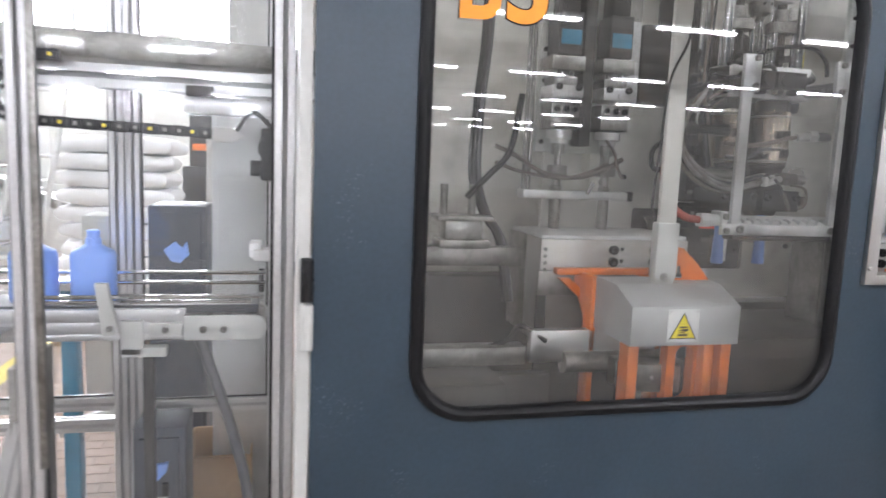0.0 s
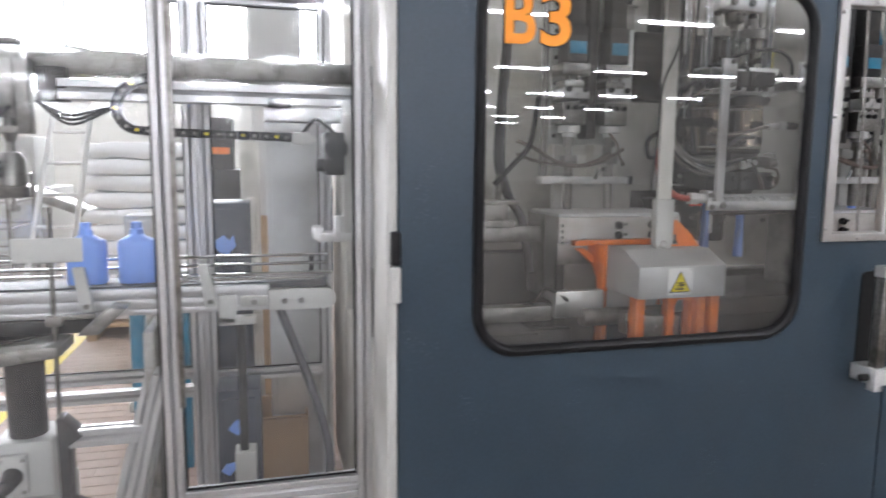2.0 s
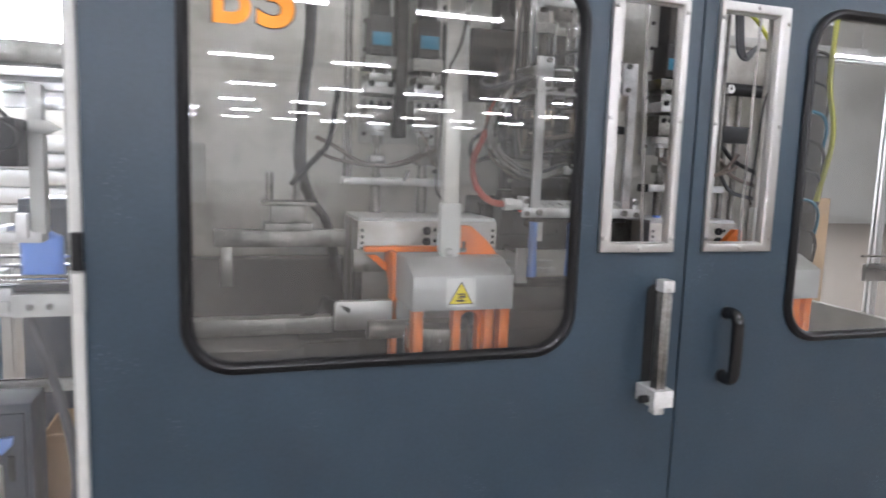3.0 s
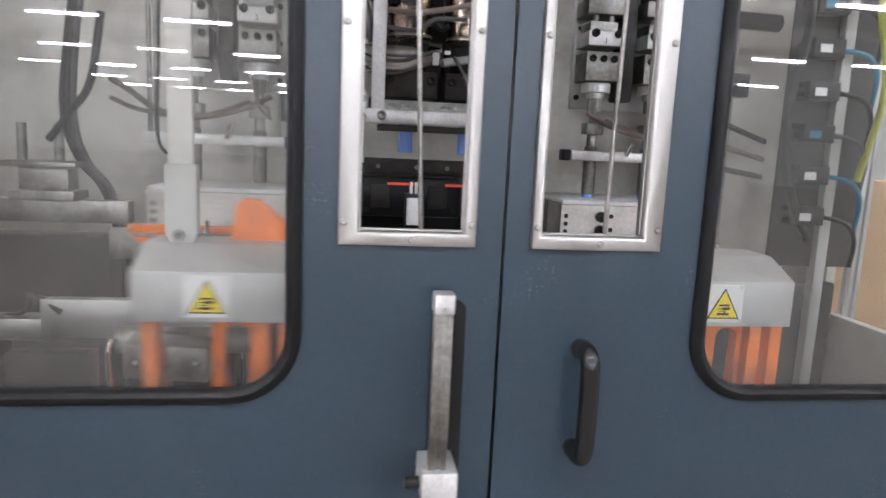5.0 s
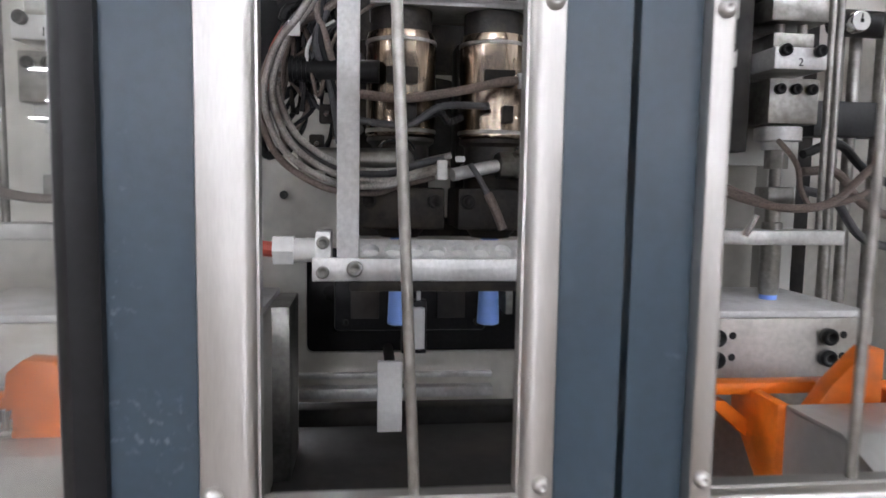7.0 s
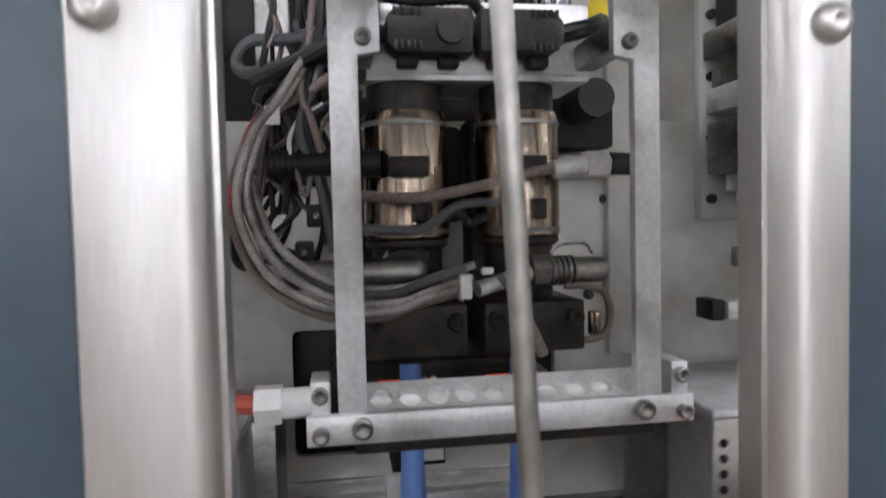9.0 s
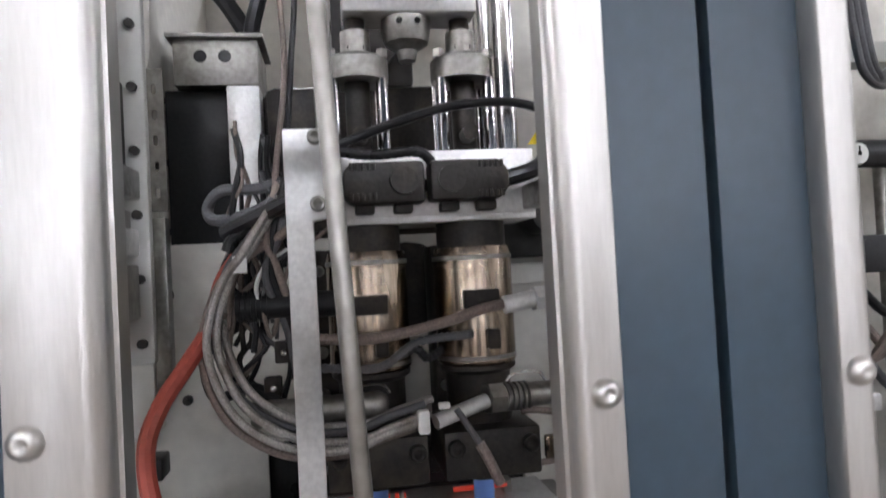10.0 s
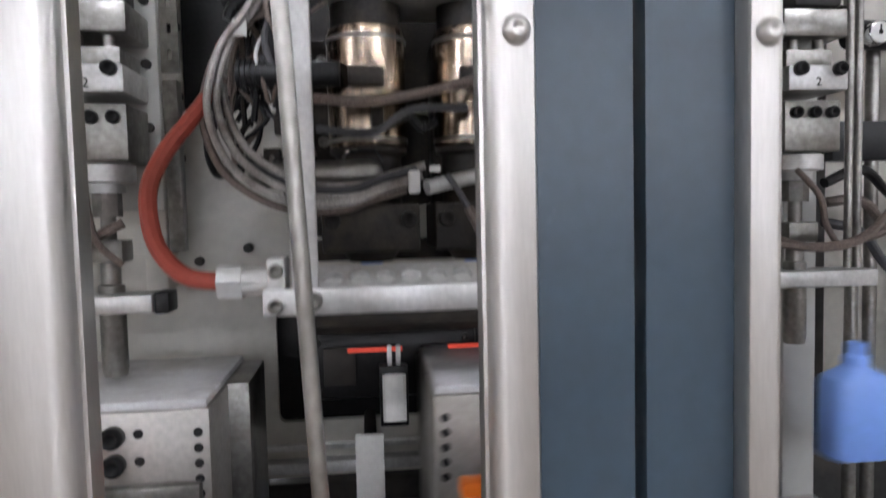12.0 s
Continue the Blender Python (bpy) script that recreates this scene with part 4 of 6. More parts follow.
def head_cables(h):
    cable("red_hose", [(-0.308, 0.512, 1.452), (-0.350, 0.52, 1.460), (-0.385, 0.54, 1.496), (-0.397, 0.56, 1.554), (-0.384, 0.58, 1.60), (-0.357, 0.60, 1.643), (-0.333, 0.62, 1.684), (-0.318, 0.63, 1.737), (-0.298, 0.64, 1.77)], 0.0105, RED, h, "thick red hose")
    for k, (dx, dz, m) in enumerate(((0, 0, SILVER), (0.011, 0.008, SILVER), (-0.009, -0.009, BRAID), (0.005, 0.017, HOSE), (0.016, 0.022, SILVER))):
        pts = [(-0.255, 0.60, 1.824), (-0.285, 0.60, 1.776), (-0.315, 0.60, 1.735), (-0.334, 0.60, 1.668), (-0.317, 0.58, 1.608), (-0.285, 0.56, 1.57), (-0.23, 0.55, 1.542), (-0.168, 0.55, 1.538), (-0.129, 0.55, 1.55), (-0.083, 0.55, 1.562)]
        cable("cable", [(x + dx, y + 0.006 * k, z + dz) for x, y, z in pts], 0.0051, m, h, "grey braided heater cable")
    for k in range(3):
        cable("cable", [(-0.225 - 0.01 * k, 0.62 + 0.01 * k, 1.864), (-0.243 - 0.008 * k, 0.61, 1.795), (-0.262 + 0.008 * k, 0.61, 1.744), (-0.240 + 0.006 * k, 0.62, 1.677), (-0.228 + 0.01 * k, 0.62, 1.60)], 0.0055, (HOSE, BLACK, BRAID)[k], h)
    cable("cable", [(-0.27, 0.66, 1.70), (-0.35, 0.70, 1.65), (-0.345, 0.70, 1.585), (-0.29, 0.66, 1.60), (-0.245, 0.63, 1.575)], 0.0075, BLACK, h)
    cable("braided_cable", [(-0.213, 0.565, 1.667), (-0.136, 0.565, 1.662), (-0.055, 0.565, 1.675), (0.0, 0.57, 1.689), (0.028, 0.575, 1.693)], 0.0065, BRAID, h, "brown braided cable")
    cable("spring_lead", [(-0.20, 0.575, 1.63), (-0.13, 0.575, 1.626), (-0.082, 0.575, 1.653), (-0.011, 0.588, 1.657)], 0.0048, HOSE, h, "spring-wrapped lead", 0.0012, 8)
    cable("spring_lead", [(-0.11, 0.58, 1.635), (-0.085, 0.578, 1.645), (-0.07, 0.582, 1.632), (-0.05, 0.59, 1.64)], 0.0048, BLACK, h, "", 0.0012, 8)
    bm = bm_new()
    rod(bm, (0.028, 0.572, 1.692), (0.070, 0.572, 1.698), 0.011)
    rod(bm, (0.066, 0.572, 1.6975), (0.094, 0.575, 1.699), 0.0165, seg=6)
    part("union", bm, RAILALU, h, "steel hose union")
    bm = bm_new()
    rod(bm, (0.094, 0.575, 1.699), (0.16, 0.60, 1.699), 0.0135)
    part("hose_stub", bm, BLACK, h)
    bm = bm_new()
    rod(bm, (-0.285, 0.60, 1.576), (-0.135, 0.60, 1.577), 0.0165)
    lathe_ = bmesh.ops.create_uvsphere(bm, u_segments=16, v_segments=8, radius=0.0165)
    bmesh.ops.translate(bm, vec=(-0.135, 0.60, 1.577), verts=lathe_["verts"])
    part("heater_sleeve", bm, DULL, h, "dull metal heater connector")
    bm = bm_new()
    rod(bm, (0.005, 0.60, 1.572), (0.10, 0.62, 1.570), 0.016)
    for k in range(5):
        rod(bm, (0.03 + 0.007 * k, 0.6055, 1.5715), (0.0335 + 0.007 * k, 0.606, 1.5715), 0.0185)
    rod(bm, (0.006, 0.60, 1.572), (0.026, 0.604, 1.572), 0.0205, seg=6)
    s = bmesh.ops.create_uvsphere(bm, u_segments=16, v_segments=8, radius=0.016)
    bmesh.ops.translate(bm, vec=(0.10, 0.62, 1.570), verts=s["verts"])
    part("heater_sleeve", bm, DULL, h, "ribbed metal heater connector")
    for x in (-0.14, 0.06):
        cable("wire_clip", [(x - 0.03, 0.592, 1.594), (x - 0.02, 0.588, 1.603), (x + 0.01, 0.588, 1.604), (x + 0.022, 0.592, 1.592)], 0.002, CHROME, h, seg=6)
    bm = bm_new()
    rod(bm, (-0.066, 0.568, 1.556), (0.004, 0.595, 1.571), 0.0095)
    part("lead_tube", bm, RAILALU, h)
    bm = bm_new()
    rod(bm, (-0.30, 0.625, 1.706), (-0.17, 0.615, 1.705), 0.0165)
    gland = part("cable_gland", bm, BLACK, h, "black ribbed cable gland")
    for k in range(6):
        bm = bm_new()
        rod(bm, (-0.298 + 0.0065 * k, 0.625, 1.706), (-0.295 + 0.0065 * k, 0.625, 1.706), 0.0195)
        part("rib", bm, BLACK, gland)
    # dark adapters behind the heater cylinders
    for xa, xb in ((-0.215, -0.088), (-0.04, 0.062)):
        bm = bm_new()
        box(bm, xa, xb, 0.735, 0.80, 1.49, 1.776, 0.006)
        ad = part("adapter_block", bm, SOOT, h, "sooty adapter block")
        for z in (1.52, 1.57, 1.63, 1.746):
            screw(ad, xa + 0.015, 0.735, z, 0.008, name="socket_bolt", material=DULL, hexed=True)
    bm = bm_new()
    box(bm, -0.225, 0.075, 0.735, 0.79, 1.455, 1.485, 0.004)
    part("die_bar", bm, SOOT, h)
    # loose wiring beside the hanger
    rng = random.Random(11)
    for k in range(34):
        x = -0.235 - 0.065 * rng.random()
        z = 1.64 + 0.2 * rng.random()
        y = 0.64 + 0.05 * rng.random()
        j = lambda s: rng.uniform(-s, s)
        cable("wire", [(x, y, z + 0.11), (x + j(0.02), y + j(0.01), z + 0.07), (x + j(0.03), y + j(0.01), z + 0.03), (x + j(0.03), y + j(0.01), z - 0.02), (x + j(0.025), y, z - 0.07)], 0.0022 + 0.0022 * rng.random(), rng.choice((BLACK, BLACK, BLACK, BRAID, HOSE, SOOT)), h, seg=6)
    for x, z in ((-0.247, 1.645), (-0.262, 1.60), (-0.238, 1.56), (-0.228, 1.625)):
        bm = bm_new()
        box(bm, x - 0.012, x + 0.01, 0.64, 0.66, z - 0.014, z + 0.014, 0.003)
        tb = part("terminal_block", bm, SOOT, h)
        screw(tb, x, 0.64, z, 0.005, material=CHROME)
    bm = bm_new()
    box(bm, -0.30, -0.283, 0.60, 0.606, 1.749, 1.77, 0.001, None)
    part("cable_tag", bm, WHITE, h, "small white cable tag")
    bm = bm_new()
    box(bm, -0.09, -0.076, 0.54, 0.556, 1.548, 1.576, 0.003)
    box(bm, -0.064, -0.05, 0.548, 0.556, 1.574, 1.582, 0.002)
    part("cable_tie", bm, WHITE, h, "white cable tie")
    cable("cable", [(-0.041, 0.56, 1.571), (-0.03, 0.552, 1.553), (-0.017, 0.55, 1.53)], 0.004, HOSE, h)
    cable("cable", [(-0.017, 0.55, 1.53), (-0.006, 0.548, 1.508), (0.006, 0.55, 1.48)], 0.0065, BRAID, h, "frayed grey sleeve")
    cable("cable", [(0.05, 0.6, 1.553), (0.075, 0.6, 1.552), (0.1, 0.6, 1.543), (0.108, 0.6, 1.515), (0.098, 0.6, 1.49), (0.07, 0.6, 1.484)], 0.0045, BRAID, h)
    bm = bm_new()
    box(bm, 0.076, 0.09, 0.585, 0.595, 1.493, 1.522, 0.002)
    part("brass_terminal", bm, BRONZE, h)
    cable("loop_hose", [(-0.20, 0.60, 1.889), (-0.14, 0.60, 1.912), (-0.09, 0.60, 1.93), (-0.008, 0.60, 1.951), (0.08, 0.60, 1.95), (0.125, 0.60, 1.919), (0.135, 0.60, 1.874)], 0.0062, BLACK, h, "dark looped hose")
    cable("loop_hose", [(-0.19, 0.585, 1.896), (-0.13, 0.585, 1.886), (-0.07, 0.585, 1.889), (-0.05, 0.59, 1.876)], 0.0062, BLACK, h, "", 0.001)
    for k, (x, m) in enumerate(((-0.222, BLACK), (-0.234, BRAID))):
        cable("riser_cable", [(x - 0.02, 0.63, 1.794), (x - 0.012, 0.64, 1.884), (x + 0.004 * k, 0.65, 2.014), (x + 0.01 - 0.01 * k, 0.66, 2.164), (x, 0.67, 2.464)], 0.004, m, h)
    cable("cable", [(-0.215, 0.62, 1.859), (-0.27, 0.64, 1.829), (-0.325, 0.66, 1.819), (-0.338, 0.67, 1.836), (-0.318, 0.66, 1.857), (-0.275, 0.65, 1.857), (-0.24, 0.64, 1.864)], 0.0075, HOSE, h)
    cable("cable", [(-0.215, 0.61, 1.834), (-0.26, 0.62, 1.809), (-0.30, 0.63, 1.794), (-0.31, 0.63, 1.776)], 0.008, BLACK, h)
    cable("cable", [(-0.21, 0.60, 1.814), (-0.25, 0.61, 1.788), (-0.285, 0.62, 1.77), (-0.305, 0.625, 1.74), (-0.315, 0.63, 1.68)], 0.006, BRAID, h)
    for x, z in ((-0.331, 1.687), (-0.325, 1.70)):
        bm = bm_new()
        lathe(bm, [(0.0115, -0.004), (0.0135, -0.003), (0.0135, 0.003), (0.0115, 0.004)], (0, 0, 0), 14)
        bmesh.ops.transform(bm, matrix=pose(x, 0.622, z, 0, 18), verts=bm.verts)
        part("hose_tie", bm, BRAID, h)
    for k in range(4):
        cable("wire", [(-0.235 + 0.02 * k, 0.62, 1.776 + 0.01 * k), (-0.262 + 0.01 * k, 0.62, 1.758), (-0.275 + 0.006 * k, 0.615, 1.73 - 0.02 * k), (-0.268, 0.61, 1.70)], 0.003, (WHITE, HOSE, BLACK, BRAID)[k], h, seg=6)


head_cables(head)
head.scale = (HEAD_SIZE,) * 3


def parison(x):
    bm = bm_new()
    lathe(bm, [(0.015, 0.0), (0.0188, 0.002), (0.0178, 0.03), (0.0155, 0.08), (0.0145, 0.16), (0.0150, 0.36), (0.012, 0.362)], (0, 0, 0), 24)
    return tagged(link("parison", bm, BLUE), "soft blue plastic tube hanging from the nozzle", "plastic tube", "parisons")


parisons = [parison(x) for x in HEADS]
for tube in parisons:
    tube.scale = (1.1, 1.1, 1.1)


def bottle_mesh(bm):
    """A squat square-shouldered bottle with a narrow neck."""
    def ring(w, d, z, r):
        return [bm.verts.new((x, y, z)) for x, y in rounded(-w / 2, w / 2, -d / 2, d / 2, r, 4)]
    rows = [ring(0.106, 0.064, 0.0, 0.022), ring(0.114, 0.072, 0.006, 0.026), ring(0.114, 0.072, 0.125, 0.026), ring(0.106, 0.066, 0.138, 0.026), ring(0.06, 0.05, 0.150, 0.0245), ring(0.042, 0.042, 0.156, 0.0205), ring(0.040, 0.040, 0.172, 0.0195), ring(0.032, 0.032, 0.175, 0.0158), ring(0.032, 0.032, 0.194, 0.0158), ring(0.026, 0.026, 0.196, 0.0128)]
    for p, q in zip(rows, rows[1:]):
        for i in range(len(p)):
            j = (i + 1) % len(p)
            bm.faces.new((p[i], p[j], q[j], q[i]))
    bm.faces.new(rows[0][::-1])
    bm.faces.new(rows[-1])
    return bm


def bottle(label, group):
    return tagged(link("bottle", bottle_mesh(bm_new()), BLUE), label, "bottle", group)


hung_l = [bottle("fresh blue plastic bottle hanging on a blow pin", "bottles on the blow pins") for _ in range(2)]
hung_r = [bottle("fresh blue plastic bottle hanging on a blow pin", "bottles on the blow pins") for _ in range(2)]


# ---- inside of the cabin ----
def inner_frame():
    f = thing("blow_moulding_machine", "pale painted inner machine body with bolted bracket plates", "machine")
    bm = bm_new()
    prism(bm, [(0.80, 1.46), (0.80, 1.97), (0.86, 2.07), (0.92, 2.6), (1.4, 2.6), (1.4, 1.46)], "x", -0.49, -0.455, 0.004)
    part("side_plate", bm, CREAM, f)
    for z in (1.67, 1.77, 1.88, 1.98):
        bm = bm_new()
        rod(bm, (-0.455, 0.84, z), (-0.442, 0.84, z), 0.011, seg=6)
        rod(bm, (-0.442, 0.84, z), (-0.432, 0.84, z), 0.006, seg=8)
        part("bolt", bm, OIL, f)
    bm = bm_new()
    box(bm, -0.43, -0.29, 0.90, 1.05, 2.02, 2.10, 0.003)
    box(bm, -0.44, -0.28, 0.89, 1.05, 2.10, 2.108, 0.002)
    part("crosshead", bm, DULL, f)
    for x in (-0.385, -0.345):
        bm = bm_new()
        rod(bm, (x, 0.899, 2.07), (x, 0.904, 2.07), 0.011, seg=14)
        part("bolt_hole", bm, BLACK, f)
    bm = bm_new()
    box(bm, -0.345, -0.29, 0.90, 0.96, 1.65, 2.02, 0.003)
    part("upright", bm, RAILALU, f)
    # black blocks stand in for the shaded void behind the cables
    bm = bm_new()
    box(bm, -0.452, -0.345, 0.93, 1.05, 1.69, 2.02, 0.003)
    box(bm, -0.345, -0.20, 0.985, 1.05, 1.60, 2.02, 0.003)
    part("recess_shade", bm, BLACK, f)
    bm = bm_new()
    box(bm, -0.17, -0.02, 0.92, 1.02, 2.02, 2.42, 0.01)
    rod(bm, (-0.095, 0.92, 2.10), (-0.095, 0.90, 2.10), 0.05)
    part("drive_housing", bm, OIL, f, "dark housing behind the guide columns")
    # slotted bracket with bolts on the side plate
    bm = bm_new()
    sheet(bm, rect(-0.452, -0.425, 1.80, 2.02), [rounded(-0.442, -0.435, z, z + 0.016, 0.003, 3) for z in (1.82, 1.86, 1.90, 1.94, 1.98)], 0.80, 0.806)
    part("slotted_bracket", bm, DULL, f)
    bm = bm_new()
    box(bm, -0.452, -0.43, 0.80, 0.83, 1.52, 1.79, 0.002)
    part("edge_strip", bm, DULL, f)
    cable("fat_hose", [(-0.47, 0.95, 2.235), (-0.44, 0.95, 2.226), (-0.37, 0.95, 2.209), (-0.321, 0.95, 2.142), (-0.307, 0.95, 2.105)], 0.016, BLACK, f, "thick black hose")
    cable("fat_hose", [(-0.27, 0.92, 2.5), (-0.278, 0.92, 2.306), (-0.277, 0.92, 2.219), (-0.30, 0.93, 2.133), (-0.302, 0.94, 2.105)], 0.014, BLACK, f, "thick black hose")
    # rear panel with a cutout for the cutter
    bm = bm_new()
    sheet(bm, rect(-0.62, 0.66, 1.12, 1.75), [rounded(-0.30, 0.13, 1.217, 1.42, 0.012, 3)], 0.86, 0.875)
    part("rear_panel", bm, CREAM, f, "pale grey panel with a rectangular cutout")
    # added black sheet that imitates the shade inside the cutout
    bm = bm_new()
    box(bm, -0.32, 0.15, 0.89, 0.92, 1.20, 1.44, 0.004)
    part("cutout_shade", bm, BLACK, f)
    for x, z in ((-0.40, 1.30), (-0.34, 1.52), (0.22, 1.62), (0.30, 1.30), (0.19, 1.46), (-0.42, 1.50)):
        bm = bm_new()
        rod(bm, (x, 0.861, z), (x, 0.852, z), 0.008, seg=10)
        rod(bm, (x, 0.853, z), (x, 0.846, z), 0.0045, seg=6)
        part("panel_bolt", bm, OIL, f)
    bm = bm_new()
    box(bm, 0.14, 0.66, 0.92, 0.935, 1.75, 2.3, 0.003)
    part("upper_panel", bm, CREAM, f)
    bm = bm_new()
    box(bm, -0.285, 0.12, 0.90, 1.5, 1.76, 2.02, 0.02)
    rod(bm, (-0.0625, 0.80, 1.66), (-0.0625, 1.5, 1.66), 0.075)
    for x in HEADS:
        rod(bm, (x, 0.70, 1.69), (x, 0.92, 1.69), 0.035)
    part("extruder_barrel", bm, SOOT, f, "sooty extruder barrel")
    bm = bm_new()
    box(bm, 0.22, 0.26, 0.84, 0.86, 1.36, 2.1, 0.003)
    part("rib", bm, CREAM, f)
    bm = bm_new()
    box(bm, 0.09, 0.215, 0.80, 0.92, 1.70, 1.79, 0.006)
    rod(bm, (0.155, 0.80, 1.765), (0.155, 0.72, 1.765), 0.028)
    part("rear_motor", bm, OIL, f)
    bm = bm_new()
    box(bm, 0.09, 0.23, 0.83, 0.86, 1.655, 1.69, 0.003)
    part("rear_bracket", bm, CREAM, f)
    bm = bm_new()
    prism(bm, [(0.12, 1.87), (0.165, 1.87), (0.165, 1.93)], "y", 0.70, 0.702)
    part("hazard_label", bm, YELLOW, f, "yellow triangular hazard label")
    bm = bm_new()
    box(bm, -0.36, 0.06, 0.845, 0.858, 1.17, 1.18, 0.002)
    part("ledge", bm, RAILALU, f)
    bm = bm_new()
    box(bm, -0.36, 0.06, 0.83, 0.858, 1.135, 1.155, 0.003)
    part("ledge", bm, RAILALU, f)
    bm = bm_new()
    box(bm, -0.60, 0.30, 0.45, 0.84, 1.02, 1.08, 0.006)
    part("slide_bed", bm, OIL, f)
    return f


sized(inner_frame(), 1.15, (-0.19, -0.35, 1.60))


def cutter():
    c = thing("parison_cutter", "dark cutter box with a white ribbed insulator", "machine")
    bm = bm_new()
    box(bm, -0.245, 0.03, 0.76, 1.0, 1.245, 1.355, 0.008)
    b = part("cutter_body", bm, BLACK, c)
    bm = bm_new()
    box(bm, -0.235, 0.06, 0.70, 0.76, 1.362, 1.402, 0.003)
    beam = part("cutter_beam", bm, SOOT, c, "sooty beam over the cutter")
    for x in (-0.20, -0.10, -0.02, 0.04):
        screw(beam, x, 0.70, 1.382, 0.006, name="socket_bolt", material=DULL, hexed=True)
    for x in (-0.225, 0.012):
        for z in (1.262, 1.338):
            screw(b, x, 0.76, z, 0.006, name="socket_bolt", material=OIL, hexed=True)
    bm = bm_new()
    box(bm, -0.129, -0.087, 0.675, 0.70, 1.225, 1.315, 0.002)
    part("holder", bm, BLACK, c)
    bm = bm_new()
    box(bm, -0.122, -0.094, 0.662, 0.6755, 1.235, 1.305, 0.002)
    for k in range(12):
        for x in (-0.1235, -0.0925):
            box(bm, x - 0.0015, x + 0.0015, 0.662, 0.675, 1.236 + 0.0058 * k, 1.2395 + 0.0058 * k)
    part("insulator", bm, WHITE, c, "white toothed insulator block")
    bm = bm_new()
    for x in (-0.117, -0.104):
        box(bm, x, x + 0.007, 0.68, 0.69, 1.31, 1.345, 0.001)
    part("terminal", bm, RAILALU, c)
    bm = bm_new()
    box(bm, -0.175, -0.094, 0.684, 0.69, 1.336, 1.342, 0.0005)
    glow = glow_mat("hot_blade_glow", (1.0, 0.10, 0.06), 0.22)
    part("hot_blade", bm, glow, c, "glowing red cutting blade")
    bm = bm_new()
    box(bm, -0.025, 0.055, 0.684, 0.69, 1.336, 1.342, 0.0005)
    part("hot_blade", bm, glow, c, "glowing red cutting blade")
    bm = bm_new()
    box(bm, 0.05, 0.062, 0.684, 0.76, 1.29, 1.345, 0.001)
    part("blade_arm", bm, DULL, c)
    bm = bm_new()
    box(bm, -0.168, -0.125, 0.70, 0.712, 1.08, 1.205, 0.002)
    part("valve_tag", bm, WHITE, c, "white speckled label strip")
    for x in (-0.215, -0.06):
        bm = bm_new()
        box(bm, x, x + 0.05, 0.752, 0.76, 1.27, 1.33, 0.002)
        part("cover_plate", bm, OIL, c)
    bm = bm_new()
    rod(bm, (-0.11, 0.70, 1.29), (-0.11, 0.77, 1.29), 0.012)
    part("mount", bm, OIL, c)
    bm = bm_new()
    rod(bm, (-0.145, 0.71, 1.19), (-0.145, 0.86, 1.19), 0.01)
    part("mount", bm, OIL, c)
    return c


sized(cutter(), 1.12, (-0.20, -0.40, 1.55), 0.03)


